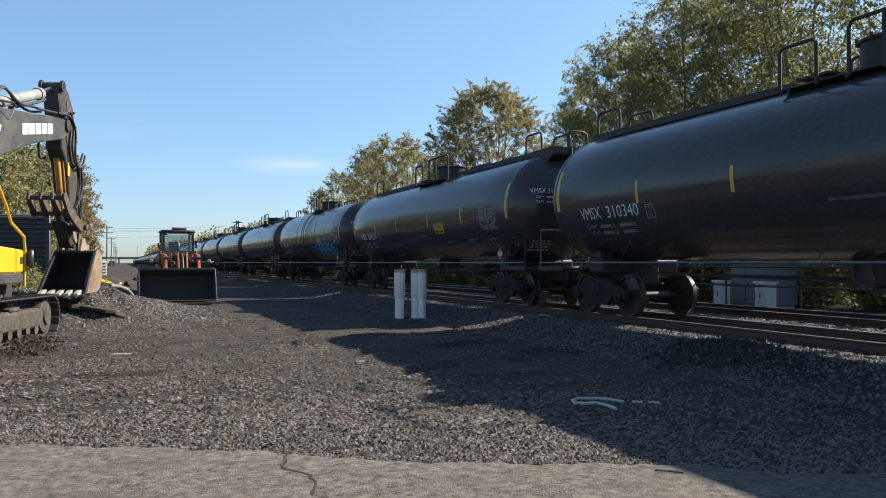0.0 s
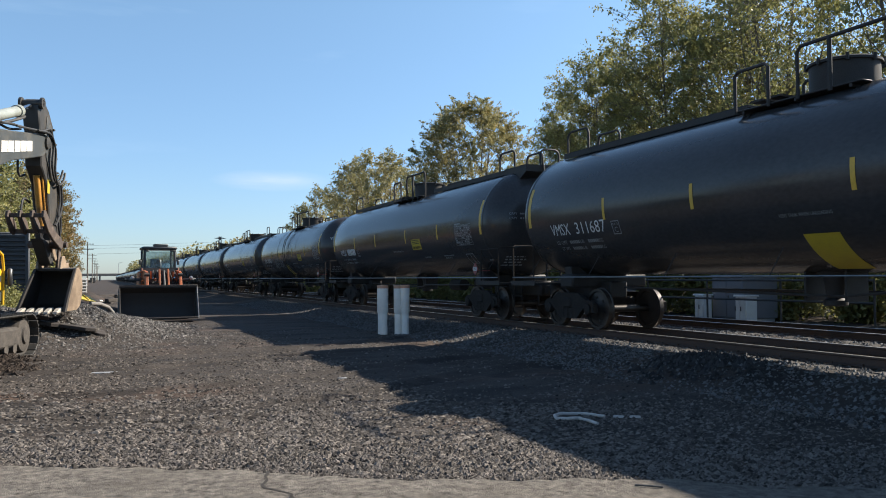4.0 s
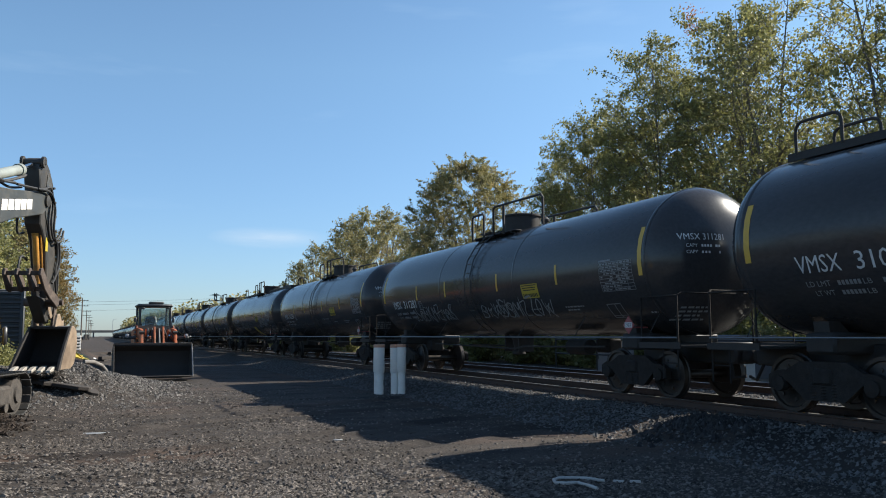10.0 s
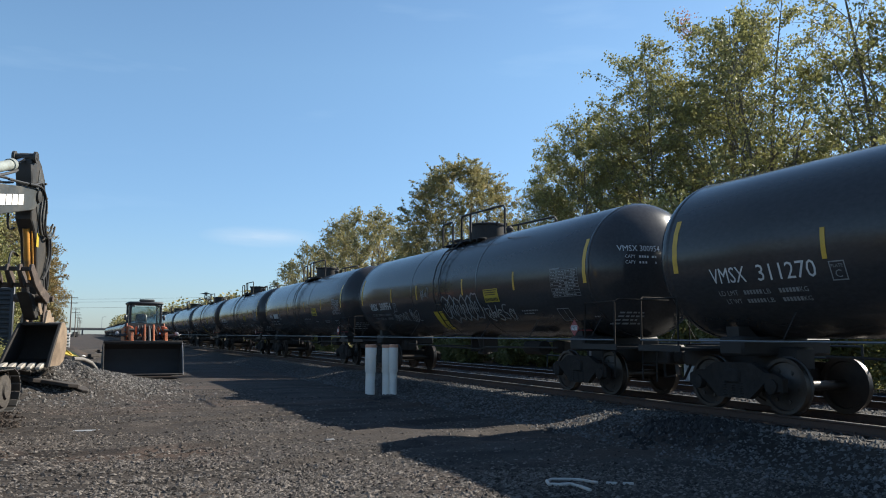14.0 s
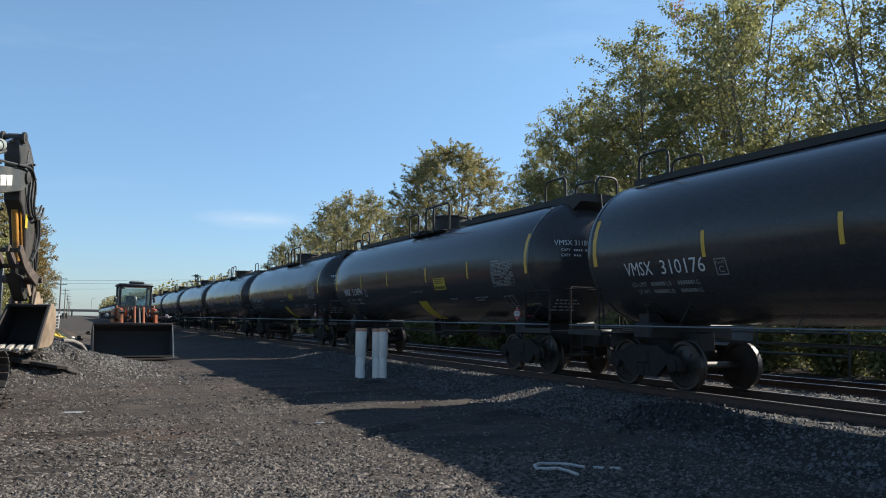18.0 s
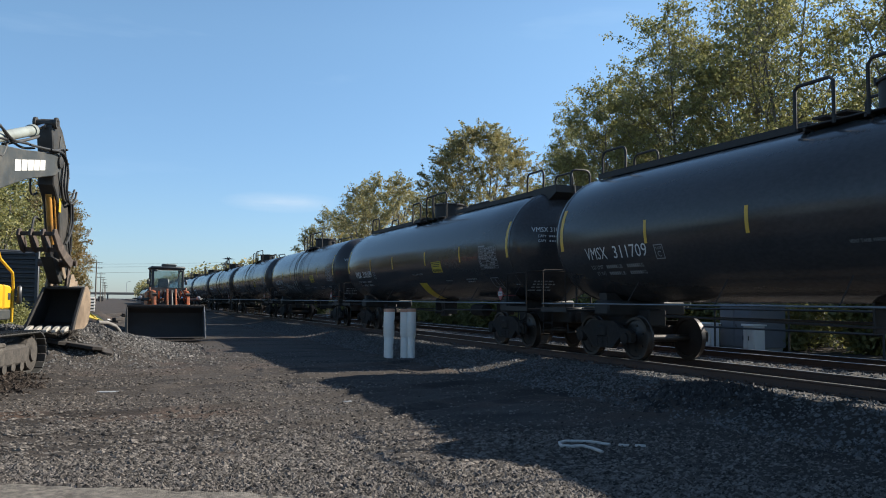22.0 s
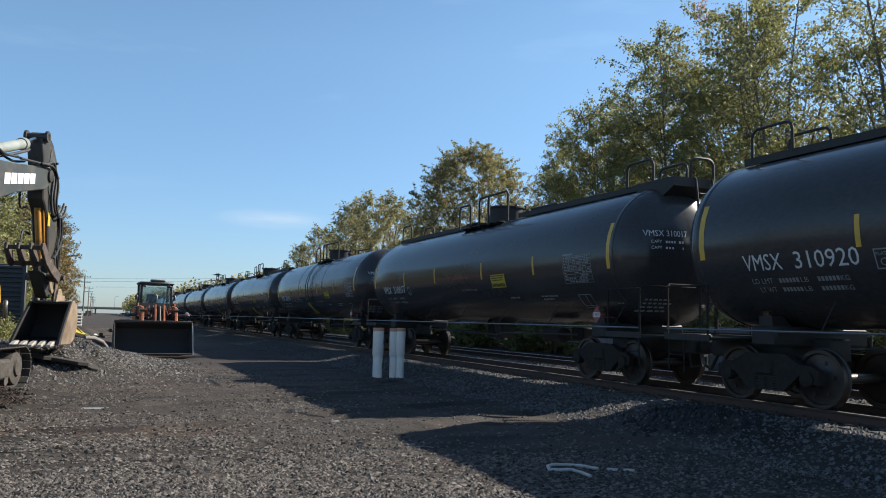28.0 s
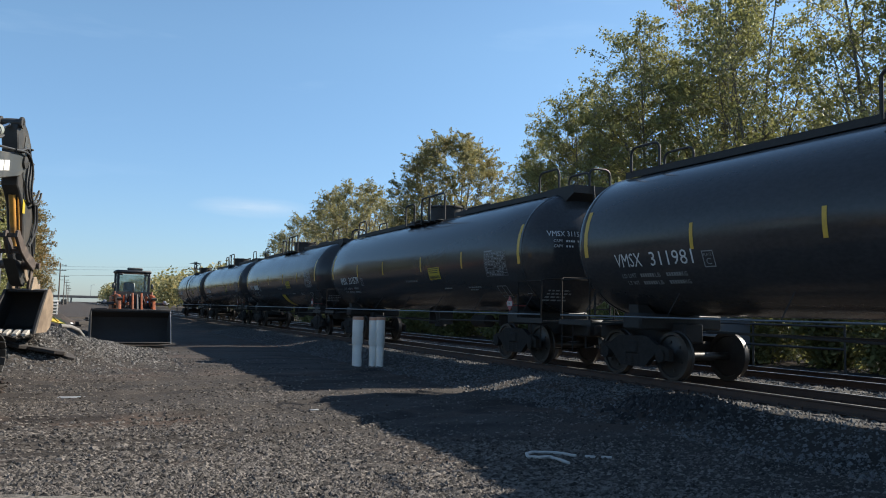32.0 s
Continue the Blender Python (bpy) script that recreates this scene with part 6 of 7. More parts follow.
        prism(bm, [(y + dy, z) for y, z in ((6.7, 3.18), (6.74, 3.32), (6.86, 3.34), (6.98, 3.24)) + foot], x - 0.035, x + 0.035, "x", 0.012)
        put("thumb_plate", bm, M_RUSTY, "rusty worn thumb plate")
    for x0, x1 in ((-0.4, -0.13), (-0.13, 0.14), (0.14, 0.4)):
        for y0, z0 in ((6.82, 3.22), (7.12, 2.86)):
            bm = B()
            box(bm, ((x0 + x1) / 2, y0 + dy, z0), (x1 - x0 - 0.07, 0.07, 0.1), None, 0.01)
            put("thumb_crossbar", bm, M_RUSTY, "rusty cross plate between thumb plates")
    bm = B()
    prism(bm, [(y + dy, z) for y, z in ((7.4, 2.7), (8.0, 2.66), (8.3, 2.3), (8.2, 2.05), (8.0, 2.1))], -0.12, 0.16, "x", 0.015)
    put("thumb_base", bm, M_EXD, "dark thumb base plate")
    bm = B()
    prism(bm, [(y + dy, z) for y, z in ((7.9, 2.66), (8.12, 2.62), (8.4, 2.24), (8.28, 2.14), (8.05, 2.4))], 0.161, 0.2, "x", 0.01)
    put("wear_plate", bm, M_BUCK, "tan worn steel plate on the thumb")
    # bucket: open towards the machine, lip low and forward
    bx0, bx1 = -0.42, 0.64
    sec = [(8.02, 1.97), (8.3, 2.0), (8.56, 1.86), (8.72, 1.56), (8.76, 1.3), (8.68, 1.03), (8.42, 0.92), (7.52, 0.92)]
    inn = [(8.04, 1.92), (8.3, 1.94), (8.52, 1.82), (8.66, 1.54), (8.7, 1.31), (8.63, 1.07), (8.41, 0.97), (7.52, 0.96)]
    bm = B()
    prism(bm, [(y + dy, z) for y, z in sec + inn[::-1]], bx0, bx1, "x")
    def flare(bm):
        """The far wall leans out towards the lip."""
        for v in bm.verts:
            if v.co.x < 0:
                v.co.x += 0.23 * (v.co.z - 0.92)
            else:
                v.co.x += 0.08 * (v.co.z - 0.92)
        return bm
    bu = put("bucket", flare(bm), M_BUCK_SHADED, "worn steel bucket, inside coloured dark for shade")
    # left plate and both cutters get the shade-darkened steel, the sunny right plate the tan
    for x0, x1, ma in ((bx0 - 0.035, bx0, M_BUCK_SHADED), (bx1, bx1 + 0.035, M_BUCK)):
        bm = B()
        prism(bm, [(y + dy, z) for y, z in [(7.5, 0.915), (7.6, 1.18), (7.78, 1.55)] + sec[:-1]], x0, x1, "x", 0.008)
        sp = part("side_plate", flare(bm), ma, bu, "worn steel side plate")
        bm = B()
        prism(bm, [(y + dy, z) for y, z in [(7.46, 0.91), (7.57, 1.2), (7.75, 1.57), (8.0, 1.98), (8.07, 1.98), (7.86, 1.55), (7.7, 1.2), (7.62, 0.91)]], x0 - 0.012, x1 + 0.012, "x", 0.004)
        part("side_cutter", flare(bm), M_BUCK_SHADED, sp)
    for k in range(5):
        x = -0.31 + k * 0.21
        bm = B()
        prism(bm, [(7.62 + dy, 0.90), (7.22 + dy, 0.87), (7.22 + dy, 0.92), (7.4 + dy, 0.99), (7.62 + dy, 1.02)], x - 0.06, x + 0.06, "x", 0.015)
        part("tooth", bm, M_TOOTH, bu, "bright worn digging tooth")
    # hoses
    for x, pts in ((0.25, [(3.2, 4.85), (5.4, 5.1), (7.0, 5.2), (7.45, 5.35), (7.68, 5.1), (7.62, 4.5), (7.8, 4.15), (8.15, 4.2)]), (0.28, [(5.4, 5.08), (6.9, 5.24), (7.55, 5.38), (7.78, 5.0), (7.72, 4.5), (7.95, 4.15), (8.3, 4.25), (8.5, 4.5)]),
                   (0.31, [(6.6, 5.2), (7.5, 5.25), (7.86, 4.9), (7.84, 4.4), (8.05, 4.1), (8.42, 4.2), (8.58, 4.45)]), (-0.25, [(7.1, 4.9), (6.95, 4.5), (7.05, 4.2), (7.4, 4.25)]),
                   (-0.22, [(7.65, 3.6), (7.25, 3.65), (7.1, 3.3), (7.2, 3.0)]), (0.24, [(8.3, 4.2), (8.42, 3.7), (8.3, 3.3), (8.45, 2.8)]), (0.27, [(8.4, 4.15), (8.5, 3.6), (8.2, 3.2), (8.0, 3.05)]),
                   (0.22, [(8.35, 4.1), (8.55, 3.4), (8.58, 2.9)]), (0.3, [(3.1, 4.8), (3.6, 5.15), (4.4, 5.0), (5.2, 5.08)]), (-0.1, [(3.1, 4.85), (3.8, 5.2), (4.4, 5.1), (4.9, 5.25)]), (0.15, [(3.4, 5.0), (4.0, 5.25), (4.6, 5.05), (5.3, 5.0), (6.0, 5.12)]),
                   (0.2, [(3.2, 4.4), (3.6, 4.7), (4.1, 4.6), (4.4, 4.95)])):
        bm = B()
        ctrl = [Vector((x, y + dy, z)) for y, z in pts]
        curve_pts = []
        for i in range(len(ctrl) - 1):
            p0, p1, p2, p3 = ctrl[max(0, i - 1)], ctrl[i], ctrl[i + 1], ctrl[min(len(ctrl) - 1, i + 2)]
            for j in range(5):
                f = j / 5
                curve_pts.append(0.5 * ((2 * p1) + (p2 - p0) * f + (2 * p0 - 5 * p1 + 4 * p2 - p3) * f * f + (3 * p1 - p0 - 3 * p2 + p3) * f ** 3))
        curve_pts.append(ctrl[-1])
        tube(bm, curve_pts, 0.028, 7)
        put("hydraulic_hose", bm, M_HOSE)
    return t


excavator()


# ---- wheel loader ----
def wheel_loader():
    t = thing("wheel_loader", "orange wheel loader with black cab and wide lowered bucket", "loader", m=pose(2.43, 33.4, 0.1, 0, 0, 3))
    bm = B()
    sec = [(0.0, 0.06), (0.75, 0.0), (1.0, 0.25), (1.08, 0.65), (0.95, 1.1), (0.55, 1.32), (0.5, 1.27), (0.88, 1.06), (1.0, 0.66), (0.93, 0.3), (0.72, 0.06), (0.0, 0.1)]
    prism(bm, sec, -1.76, 1.14, "x")
    # its inside faces away from the sun; that shade is in the colour
    bk = part("bucket", bm, M_BUCK_SHADED, t, "wide loader bucket resting on the ground, coloured dark for shade")
    for s in (-1, 1):
        bm = B()
        prism(bm, [(0.0, 0.05), (0.78, 0.0), (1.02, 0.25), (1.1, 0.66), (0.96, 1.12), (0.52, 1.33), (0.3, 0.9)], -0.31 + s * 1.45, -0.31 + s * 1.49, "x", 0.008)
        # the left plate takes the same shade-darkened colour
        part("side_plate", bm, M_WORN if s > 0 else M_BUCK_SHADED, bk)
    bm = B()
    box(bm, (-0.31, 0.03, 0.08), (2.9, 0.2, 0.04), None, 0.008)
    part("cutting_edge", bm, M_BUCK_SHADED, bk)
    bm = B()
    box(bm, (-0.31, 0.52, 1.34), (2.95, 0.05, 0.08), None, 0.01)
    part("spill_guard", bm, M_BUCK_SHADED, bk)
    for s in (-1, 1):
        bm = B()
        prism(bm, [(1.0, 0.55), (1.15, 0.45), (1.75, 1.25), (3.1, 1.75), (3.1, 2.0), (1.85, 1.95), (1.62, 1.9), (1.5, 1.5), (1.0, 0.85)], s * 0.66 - 0.055, s * 0.66 + 0.055, "x", 0.015)
        part("lift_arm", bm, M_ORANGE, t, "scuffed orange lift arm")
        bm = B()
        tube(bm, [(s * 0.66 - 0.1, 1.6, 1.8), (s * 0.66 + 0.1, 1.6, 1.8)], 0.06, 10)
        part("arm_pin", bm, M_EXD, t)
        bm = B()
        prism(bm, [(1.3, 1.25), (1.5, 1.2), (1.72, 1.62), (1.8, 2.02), (1.62, 2.04), (1.5, 1.7)], s * 0.17 - 0.035, s * 0.17 + 0.035, "x", 0.012)
        part("tilt_lever", bm, M_ORANGE, t, "orange tilt lever plate")
        bm = B()
        tube(bm, [(s * 0.42, 3.0, 0.95), (s * 0.42, 1.95, 1.5)], 0.07, 12)
        lc = part("lift_cylinder", bm, M_EXD, t)
        bm = B()
        tube(bm, [(s * 0.42, 1.95, 1.5), (s * 0.42, 1.6, 1.68)], 0.035, 10)
        part("rod", bm, M_CHROME, lc, "polished piston rod")
        bm = B()
        box(bm, (s * 0.42, 2.1, 1.78), (0.1, 0.3, 0.34), None, 0.02)
        box(bm, (s * 0.3, 2.15, 1.5), (0.12, 0.2, 0.3), None, 0.02)
        part("frame_cheek", bm, M_ORANGE, t, "dirty orange frame cheek")
    bm = B()
    box(bm, (0, 1.62, 1.36), (1.32, 0.14, 0.1), None, 0.03)
    part("cross_tube", bm, M_EXD, t)
    for x in (-0.5, -0.3, -0.08, 0.1, 0.28, 0.52):
        bm = B()
        tube(bm, [(x, 1.7, 1.3), (x + 0.05, 1.55, 1.62), (x * 0.8, 1.9, 1.98), (x * 0.8, 2.9, 1.7)], 0.026, 7)
        part("hydraulic_hose", bm, M_HOSE, t)
    for x in (-0.78, 0.78):
        bm = B()
        box(bm, (x * 1.35, 2.2, 1.58), (0.5, 0.12, 0.08), None, 0.02)
        part("lamp_bar", bm, M_CAB, t)
        bm = B()
        lathe(bm, [(0.02, 2.04), (0.075, 2.06), (0.085, 2.14), (0.04, 2.18)], "y", 12, (x * 1.5, 0, 1.66))
        part("head_lamp", bm, M_SILVER, t, "round work lamp")
    bm = B()
    tube(bm, [(0, 1.7, 1.98), (0, 3.0, 1.85)], 0.085, 12)
    tube(bm, [(0, 1.3, 1.2), (0, 1.68, 1.96)], 0.055, 10)
    part("tilt_cylinder", bm, M_EXD, t)
    bm = B()
    box(bm, (0, 2.6, 1.15), (1.1, 1.3, 0.8), None, 0.08)
    prism(bm, [(2.9, 1.4), (3.3, 1.4), (3.2, 2.1), (2.95, 2.1)], -0.8, 0.8, "x", 0.03)
    part("front_frame", bm, M_EXD, t, "dirty dark front frame")
    for s in (-1, 1):
        bm = B()
        for k in range(3):
            box(bm, (s * (0.78 + k * 0.0), 2.92, 1.55 + k * 0.18), (0.18, 0.16, 0.05), None, 0.01)
        box(bm, (s * 0.74, 2.9, 1.75), (0.05, 0.1, 0.7), None, 0.01)
        part("lamp_bracket", bm, M_ORANGE, t)
        bm = B()
        box(bm, (s * 1.08, 2.75, 1.62), (0.62, 1.0, 0.07), None, 0.02)
        part("fender", bm, M_CAB, t)
    for y in (2.45, 5.3):
        for s in (-1, 1):
            w = new("wheel")
            w.parent = t
            w.location = (s * 1.02, y, 0.66)
            bm = B()
            lathe(bm, [(0.36, -0.25), (0.6, -0.26), (0.67, -0.2), (0.69, 0.0), (0.67, 0.2), (0.6, 0.26), (0.36, 0.25)], "x", 28)
            for k in range(18):
                a = 2 * math.pi * k / 18
                for sd in (-1, 1):
                    box(bm, (0, 0, 0), (0.22, 0.07, 0.05), pose(sd * 0.12, 0.68 * math.cos(a + sd * 0.08), 0.68 * math.sin(a + sd * 0.08), math.degrees(a) - 90, 0, sd * 25))
            part("tyre", bm, M_TYRE, w)
            bm = B()
            lathe(bm, [(0.05, -0.1), (0.3, -0.12), (0.36, -0.2), (0.37, 0.2), (0.3, 0.1), (0.12, 0.06), (0.05, 0.06)], "x", 20)
            part("rim", bm, M_ORANGE, w)
    # cab
    x0, x1, y0, y1, z0, z1 = -0.58, 0.66, 3.35, 4.55, 1.5, 2.9
    for x in (x0, x1):
        for y in (y0, y1):
            bm = B()
            box(bm, (x, y, (z0 + z1) / 2), (0.1, 0.1, z1 - z0), None, 0.015)
            part("cab_pillar", bm, M_CAB, t)
    bm = B()
    box(bm, ((x0 + x1) / 2, (y0 + y1) / 2, z1 + 0.06), (x1 - x0 + 0.2, y1 - y0 + 0.24, 0.13), None, 0.05)
    rf = part("cab_roof", bm, M_CAB, t, "black cab roof with work lights")
    bm = B()
    box(bm, (0.1, 3.6, z1 + 0.19), (0.62, 0.3, 0.1), None, 0.03)
    part("light_bar", bm, M_EXG, rf)
    for x in (x0 + 0.1, x1 - 0.1):
        bm = B()
        box(bm, (x, y0 - 0.12, z1 - 0.06), (0.14, 0.08, 0.08), None, 0.02)
        part("work_light", bm, M_CAB, rf)
    bm = B()
    box(bm, ((x0 + x1) / 2, (y0 + y1) / 2, z0 + 0.12), (x1 - x0, y1 - y0, 0.3), None, 0.03)
    part("cab_base", bm, M_CAB, t)
    for c, s in ((((x0 + x1) / 2, y0, 2.28), (x1 - x0 - 0.12, 0.012, 1.14)), (((x0 + x1) / 2, y1, 2.28), (x1 - x0 - 0.12, 0.012, 1.14)),
                 ((x0, (y0 + y1) / 2, 2.28), (0.012, y1 - y0 - 0.12, 1.14)), ((x1, (y0 + y1) / 2, 2.28), (0.012, y1 - y0 - 0.12, 1.14))):
        bm = B()
        box(bm, c, s)
        g = part("cab_pane", bm, M_GLASS, t, "clear cab window pane")
        g.visible_shadow = False
    bm = B()
    box(bm, (0.0, 4.25, 1.85), (0.5, 0.5, 0.14), None, 0.04)
    box(bm, (0.0, 4.5, 2.2), (0.48, 0.12, 0.65), None, 0.05)
    part("seat", bm, M_CAB, t)
    bm = B()
    tube(bm, [(0, 3.75, 1.7), (0, 3.95, 2.15)], 0.03, 8)
    lathe(bm, [(0.2, -0.015), (0.2, 0.015)], "z", 16, (0, 3.95, 2.15))
    part("steering_column", bm, M_CAB, t)
    for s in (-1, 1):
        bm = B()
        tube(bm, [(s * 0.62, y0, 2.4), (s * 0.75, y0 - 0.1, 2.42)], 0.012, 6)
        box(bm, (s * 0.78, y0 - 0.12, 2.34), (0.1, 0.04, 0.22), None, 0.03)
        part("mirror", bm, M_CAB, t)
    bm = B()
    box(bm, (0, 5.5, 1.5), (1.3, 1.6, 1.0), None, 0.12)
    part("engine_hood", bm, M_ORANGE, t)
    bm = B()
    box(bm, (0, 4.0, 0.9), (0.8, 3.6, 0.5), None, 0.06)
    part("rear_frame", bm, M_EXD, t)


wheel_loader()


# ---- behind the excavator ----
def ribbed_panel_stack():
    t = thing("ribbed_panel", "dark ribbed steel panel standing on gravel behind the digger", "steel panel", m=pose(-5.05, 30.0, 0.7, 0, 0, -6))
    bm = B()
    # built thin in place of a full container, which would show a sunlit end
    box(bm, (0, 0.2, 1.3), (5.6, 0.3, 2.6), None, 0.03)
    body = part("body", bm, M_CORR, t)
    for k in range(16):
        bm = B()
        prism(bm, [(0.045, 0.1 + k * 0.155), (-0.02, 0.125 + k * 0.155), (-0.02, 0.185 + k * 0.155), (0.045, 0.21 + k * 0.155)], -2.75, 2.75, "x")
        part("rib", bm, M_CORR, body)
    for s in (-1, 1):
        bm = B()
        box(bm, (s * 2.78, 0.02, 1.3), (0.12, 0.14, 2.62), None, 0.02)
        part("corner_post", bm, M_CORR, t)


ribbed_panel_stack()


def scrap_bits():
    # yellow steel plate leaning on rubble
    t = thing("yellow_plate", "bent yellow steel plate lying on rubble", "plate", m=pose(-0.75, 36.6, 0.95, 24, 14, 35))
    bm = B()
    prism(bm, [(-0.5, 0), (0.45, 0), (0.5, 0.05), (-0.45, 0.06)], -0.3, 0.3, "y", 0.01)
    part("plate", bm, M_PLAC, t)
    bm = B()
    box(bm, (0.1, 0, 0.07), (0.08, 0.55, 0.06), None, 0.01)
    part("stiffener", bm, M_EXY, t)
    # white crate on pallet
    t = thing("white_crates", "stack of white slatted crates on the rubble", "crate", m=pose(-1.3, 55.0, 0.85, 0, 0, 10) @ Matrix.Scale(0.68, 4))
    for k in range(5):
        bm = B()
        box(bm, (0, -0.5, 0.15 + k * 0.28), (1.1, 0.06, 0.12), None, 0.01)
        part("slat", bm, M_PIPE, t)
    for x in (-0.5, 0.0, 0.5):
        bm = B()
        box(bm, (x, -0.44, 0.72), (0.09, 0.06, 1.4), None, 0.01)
        part("upright", bm, M_PIPE, t)
    bm = B()
    box(bm, (0, 0.1, 0.7), (1.05, 0.9, 1.25), None, 0.03)
    part("load", bm, M_EXG, t)
    # curved concrete pipe piece
    t = thing("pipe_piece", "broken curved concrete pipe piece on the rubble", "pipe", m=pose(0.2, 33.2, 0.35, 0, 10, 50))
    bm = B()
    pts = [(-1.0, 0, 0.3), (-0.5, 0, 0.36), (0, 0.02, 0.3), (0.35, 0.04, 0.12), (0.5, 0.05, -0.2)]
    tube(bm, pts, 0.075, 12)
    part("pipe", bm, M_RUBBLE, t)
    # broken slab under the bucket
    t = thing("steel_slab", "dark broken steel slab half buried under the bucket", "slab", m=pose(-0.78, 22.15, float(gz(-0.78, 22.15)) + 0.13, 0, 9, -10))
    for dx, dy, dz, w, d, tilt in ((-0.1, 0, 0, 1.5, 0.42, 0), (-1.2, -0.1, 0.1, 1.2, 0.6, -6), (0.55, 0.15, -0.07, 0.7, 0.35, 9)):
        bm = B()
        rim = [(-w / 2 + w * f + 0.07 * math.sin(9 * f + dx), (-d / 2 if k == 0 else d / 2) + 0.08 * math.sin(14 * f + 3 * k + dx)) for k, fs in ((0, (0, 0.18, 0.34, 0.5, 0.68, 0.84, 1)), (1, (1, 0.8, 0.62, 0.45, 0.25, 0))) for f in fs]
        prism(bm, rim, -0.045, 0.045, "z", 0.012)
        bmesh.ops.transform(bm, matrix=pose(dx, dy, dz, tilt, tilt * 0.7, tilt * 2), verts=bm.verts)
        part("slab_piece", bm, M_SCRAP, t)
    # stacks of old rails and ties towards the bridge
    rs = random.Random(8)
    for k in range(9):
        x, y = -1.5 + k * 0.45 + rs.uniform(-0.2, 0.2), 58 + rs.uniform(-6, 10)
        t = thing("tie_stack", "stack of dark weathered railway ties", "timber", "stacked railway ties", pose(x, y, 0, 0, 0, rs.uniform(-40, 40)))
        for j in range(3):
            for i in range(3 - j):
                bm = B()
                box(bm, ((i - (2 - j) / 2) * 0.26, 0, 0.1 + j * 0.19), (0.23, 2.5, 0.18), None, 0.015)
                part("tie", bm, M_SCRAP, t)
    t = thing("flatbed_truck", "distant flatbed truck with a dark cab under the bridge", "truck", m=pose(-4.5, 430, 0, 0, 0, 12))
    bm = B()
    prism(bm, [(-1.2, 0.6), (1.0, 0.6), (1.05, 1.6), (0.6, 2.5), (-1.2, 2.55)], -1.1, 1.1, "x", 0.08)
    part("cab", bm, M_EXD, t)
    bm = B()
    box(bm, (0, 3.6, 1.1), (2.3, 5.0, 0.25), None, 0.04)
    part("flatbed", bm, M_SCRAP, t)
    for y in (-0.2, 3.2, 5.0):
        for s in (-1, 1):
            bm = B()
            lathe(bm, [(0.2, s * 0.85), (0.48, s * 0.85), (0.5, s * 0.95), (0.48, s * 1.1), (0.2, s * 1.1)], "x", 16, (0, y, 0.5))
            part("wheel", bm, M_TYRE, t)
    t = thing("drum", "white plastic drum lying among scrap", "drum", m=pose(-0.3, 52, 0.25, 90, 0, 60))
    bm = B()
    lathe(bm, [(0.2, -0.35), (0.24, -0.3), (0.22, 0), (0.24, 0.3), (0.2, 0.35)], "z", 16)
    part("barrel", bm, M_PIPE, t)


scrap_bits()


# ---- cabinets behind the tracks ----
def cabinet(name, label, x, y, w, d, h, doors, material, z=0.0, legs=0.12):
    t = thing(name, label, "cabinet", "equipment cabinets behind the tracks", pose(x, y, float(gz(x, y)) + z, 0, 0, 0))
    bm = B()
    box(bm, (0, 0, legs / 2), (d * 0.9, w * 0.92, legs), None, 0.01)
    part("plinth", bm, M_CONC, t)
    bm = B()
    box(bm, (0, 0, legs + h / 2), (d, w, h), None, 0.02)
    part("body", bm, material, t)
    bm = B()
    prism(bm, [(-d / 2 - 0.06, legs + h), (d / 2 + 0.06, legs + h), (d / 2 + 0.03, legs + h + 0.05), (-d / 2 - 0.03, legs + h + 0.07)], -w / 2 - 0.05, w / 2 + 0.05, "y", 0.01)
    part("roof", bm, material, t)
    for k in range(doors):
        dw = w / doors
        yc = -w / 2 + dw * (k + 0.5)
        bm = B()
        box(bm, (-d / 2 - 0.012, yc, legs + h / 2), (0.025, dw - 0.06, h - 0.12), None, 0.008)
        dr = part("door", bm, material, t)
        bm = B()
        box(bm, (-d / 2 - 0.04, yc + dw * 0.36, legs + h * 0.5), (0.03, 0.03, 0.16), None, 0.006)
        part("handle", bm, M_EXD, dr)
    return t


cabinet("signal_cabinet", "pale silver signal cabinet with paired doors beside the track", 21.0, 29.5, 1.6, 0.8, 1.3, 2, M_SILVER)
cabinet("relay_cabinet", "narrow white twin-door relay cabinet on a plinth", 21.0, 24.05, 0.48, 0.4, 0.85, 2, M_PIPE)
cabinet("equipment_shed", "low grey equipment shed with flat roof behind the tracks", 22.3, 23.28, 1.56, 1.7, 1.55, 2, M_SHED)
cabinet("relay_cabinet", "white two-door relay cabinet standing before the shed", 20.8, 21.64, 0.52, 0.5, 0.85, 2, M_PIPE)
# pipe fence before the shed
t = thing("pipe_fence", "low steel pipe fence in front of the cabinets", "fence", m=pose(20.1, 22, 0))
for zz in (0.9, 1.2, 1.55):
    bm = B()
    tube(bm, [(0, -6, zz), (0, 11, zz)], 0.04, 6)
    part("rail", bm, M_EXD, t)
for k in range(6):
    bm = B()
    tube(bm, [(0, -6 + k * 3.4, 0), (0, -6 + k * 3.4, 1.6)], 0.035, 6)
    part("post", bm, M_EXD, t)


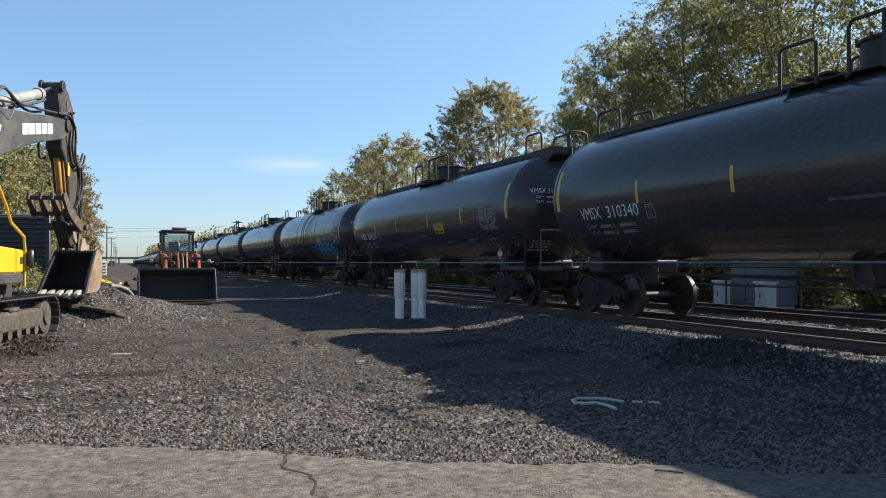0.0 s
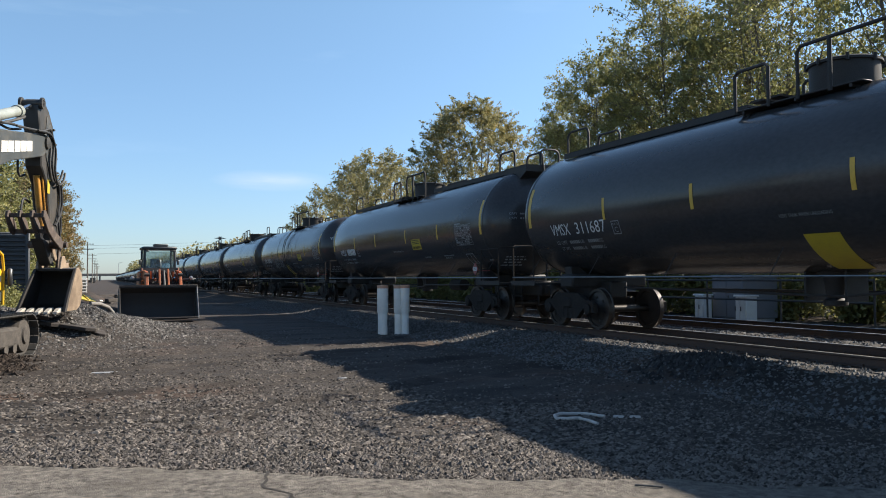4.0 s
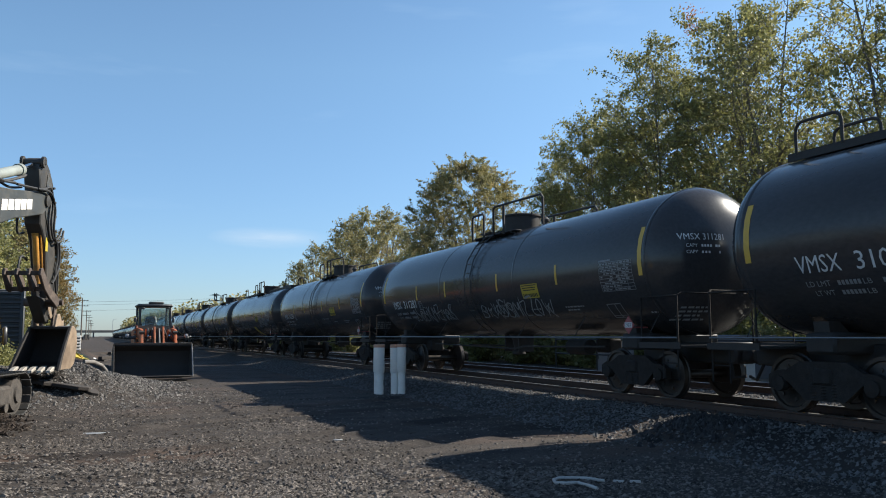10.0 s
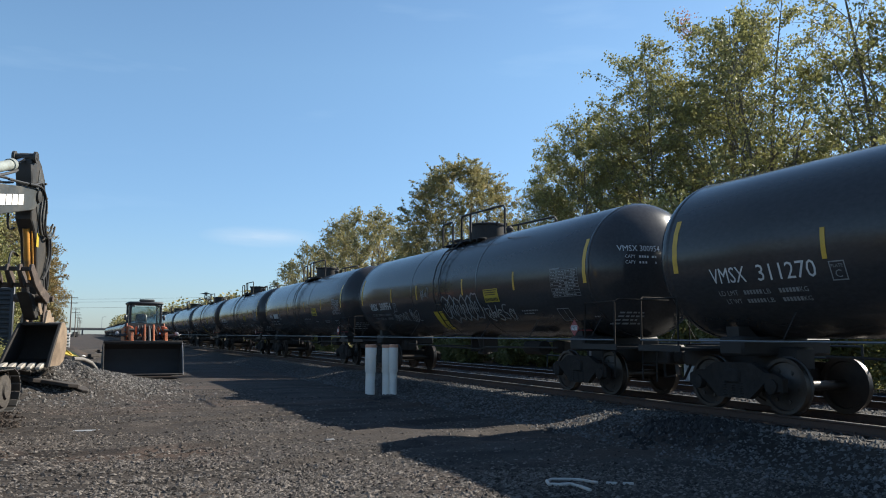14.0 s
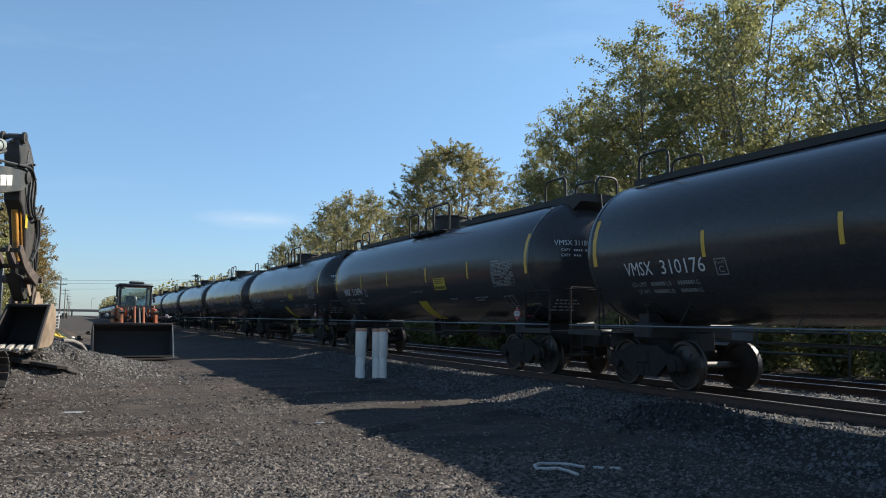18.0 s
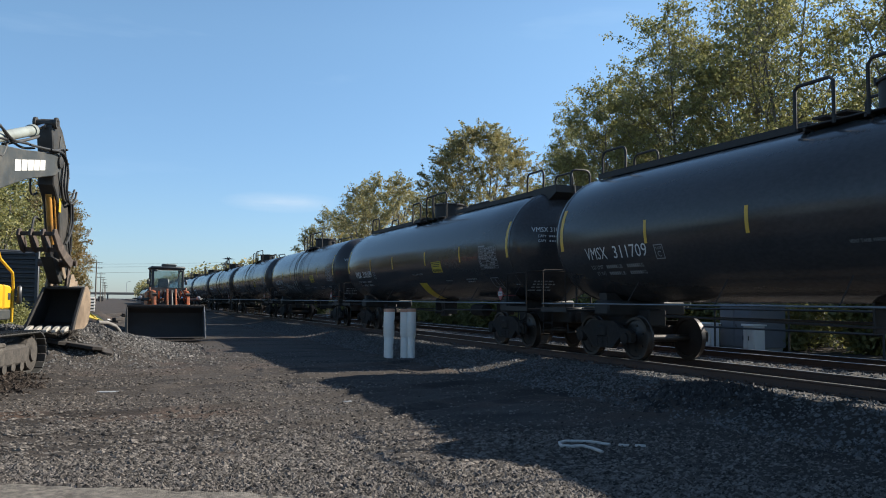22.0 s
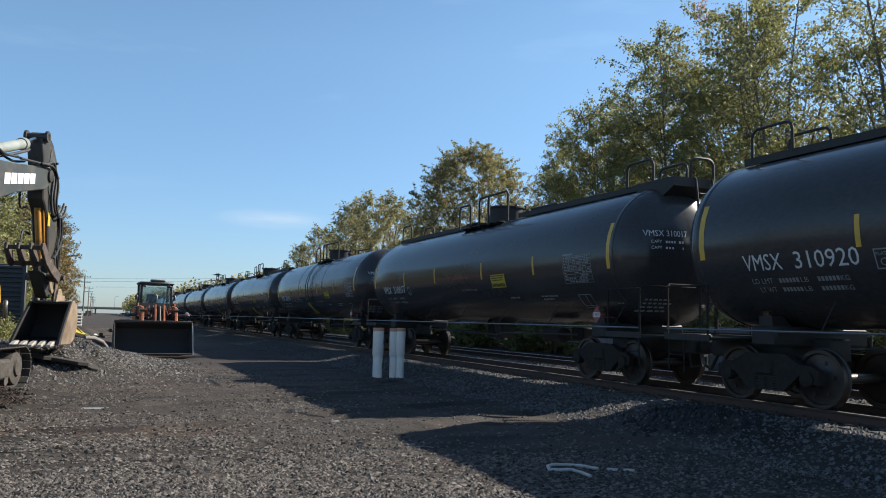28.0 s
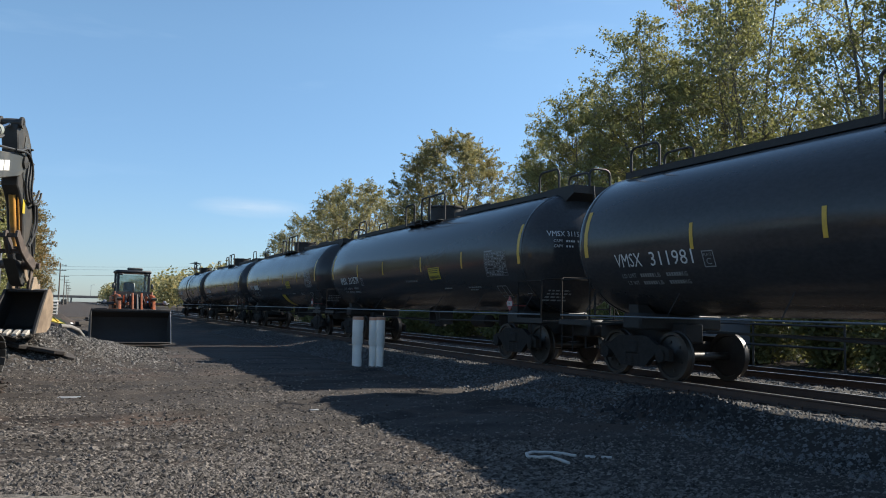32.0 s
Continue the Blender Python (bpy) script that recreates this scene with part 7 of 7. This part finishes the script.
# ---- the far end of the line ----
def overpass():
    t = thing("overpass", "grey concrete road overpass spanning the railway in the distance", "bridge", m=pose(0, 1000, 0))
    bm = B()
    prism(bm, [(0, 5.6), (10, 5.6), (10, 7.4), (9.7, 8.4), (9.4, 8.4), (9.4, 7.6), (0.6, 7.6), (0.6, 8.4), (0.3, 8.4), (0, 7.4)], -720, 720, "x")
    part("deck", bm, M_DARKC, t)
    for x in (-3, 30, 62):
        bm = B()
        box(bm, (x, 5, 2.8), (1.6, 8, 5.6), None, 0.1)
        part("pier", bm, M_DARKC, t)
    for s, x0 in ((-1, -20), (1, 66)):
        bm = B()
        prism(bm, [(x0, 0), (x0 + s * 16, 6.4), (x0 + s * 700, 6.4), (x0 + s * 700, 0)], -6, 16, "y")
        part("embankment", bm, M_GROUND, t, "earth embankment")


overpass()
for x, y in ((17, 1003), (-80, 1003)):
    t = thing("street_lamp", "thin grey street lamp with a bent arm on the overpass", "street lamp", "lamps on the overpass", pose(x, y, 7.6))
    bm = B()
    tube(bm, [(0, 0, 0), (0, 0, 12), (0.5, 0, 13), (3, 0, 13.6)], 0.22, 8, 0.12)
    part("pole", bm, M_SILVER, t)
    bm = B()
    box(bm, (3.6, 0, 13.6), (1.6, 0.6, 0.3), None, 0.1)
    part("lamp_head", bm, M_SILVER, t)
t = TRUCK = thing("box_truck", "white box truck crossing the overpass", "truck", m=pose(-355, 1004, 7.6))
bm = B()
box(bm, (0, 0, 2.2), (11, 2.5, 2.8), None, 0.1)
part("box", bm, M_PIPE, t)
bm = B()
box(bm, (7.0, 0, 1.5), (2.4, 2.4, 2.4), None, 0.3)
part("cab", bm, M_EXG, t)
for x in (-4, 4, 7):
    bm = B()
    lathe(bm, [(0.2, -1.2), (0.5, -1.2), (0.5, 1.2), (0.2, 1.2)], "y", 14, (x, 0, 0.5))
    part("wheel", bm, M_TYRE, t)


def utility_pole(x, y, h):
    t = thing("utility_pole", "weathered wooden utility pole with crossarms", "utility pole", "row of utility poles", pose(x, y, 0))
    bm = B()
    tube(bm, [(0, 0, 0), (0, 0, h)], 0.22, 8, 0.14)
    part("pole", bm, M_POLE, t)
    for z in (h - 0.7, h - 2.2):
        bm = B()
        box(bm, (0, -0.2, z), (3.2, 0.14, 0.16))
        arm = part("crossarm", bm, M_POLE, t)
        for dx in (-1.4, -0.6, 0.6, 1.4):
            bm = B()
            lathe(bm, [(0.05, z + 0.08), (0.09, z + 0.18), (0.04, z + 0.3)], "z", 8, (dx, -0.2, 0))
            part("insulator", bm, M_EXG, arm)
    return t


for i in range(5):
    utility_pole(-4.0, 250 + i * 115, 12.5)


def pylon():
    t = thing("pylon", "grey lattice transmission pylon far beyond the train", "pylon", m=pose(118, 900, 0))
    h = 48
    for sx in (-1, 1):
        for sy in (-1, 1):
            bm = B()
            tube(bm, [(sx * 5, sy * 5, 0), (sx * 1.5, sy * 1.5, h * 0.65), (sx * 1.0, sy * 1.0, h)], 0.35, 5)
            part("leg", bm, M_EXG, t)
    for k in range(9):
        z0, z1 = h * k / 9, h * (k + 1) / 9
        def wd(z):
            return 5 - 3.5 * min(1, z / (h * 0.65)) - (0.5 * max(0, z / h - 0.65) / 0.35)
        bm = B()
        for sy in (-1, 1):
            tube(bm, [(-wd(z0), sy * wd(z0), z0), (wd(z1), sy * wd(z1), z1)], 0.18, 4)
            tube(bm, [(wd(z0), sy * wd(z0), z0), (-wd(z1), sy * wd(z1), z1)], 0.18, 4)
        part("lattice", bm, M_EXG, t)
    for z, w in ((h * 0.68, 11), (h * 0.82, 9), (h * 0.95, 7)):
        bm = B()
        prism(bm, [(-w, z), (0, z + 1.6), (w, z), (0, z - 0.4)], -0.3, 0.3, "y")
        part("crossarm", bm, M_EXG, t)


pylon()
for k, (z, dz) in enumerate(((42, 6), (39, 6), (33, 5))):
    bm = B()
    pts = []
    for i in range(31):
        f = i / 30
        pts.append((118 - 460 * f, 900 - 30 * f, z - 20 * f * (1 - f) - dz * f))
    tube(bm, pts, 0.09, 4)
    o = part("power_line", bm, M_EXG)
    tagged(o, "thin sagging power line across the sky", "cable", "high power lines")


# ---- what moves ----
def motions():
    spin = [(f / FPS, train_y(0, f / FPS)) for f in range(int(32 * FPS) + 1)]
    acts = {}
    walk(TRUCK, [(t, pose(11 + 30 * (t - 12.2), 1004, 7.6)) for t in range(0, 33, 8)])
    for i, car in enumerate(TRAIN):
        walk(car, [(t, pose(TRACK1, train_y(i, t), RAIL_Z)) for t in range(0, 33, 4)])
        for tr in car.children:
            if not tr.name.startswith("truck"):
                continue
            for w in tr.children:
                if not w.name.startswith("wheelset"):
                    continue
                key = w.location.y > 0
                if key not in acts:
                    wy = w.location.y
                    walk(w, [(t, pose(0, wy, WHEEL_R, math.degrees((spin[0][1] - y) / WHEEL_R))) for t, y in spin])
                    acts[key] = w.animation_data
                else:
                    w.rotation_mode = "QUATERNION"
                    ad = w.animation_data_create()
                    ad.action = acts[key].action
                    ad.action_slot = acts[key].action_slot


motions()
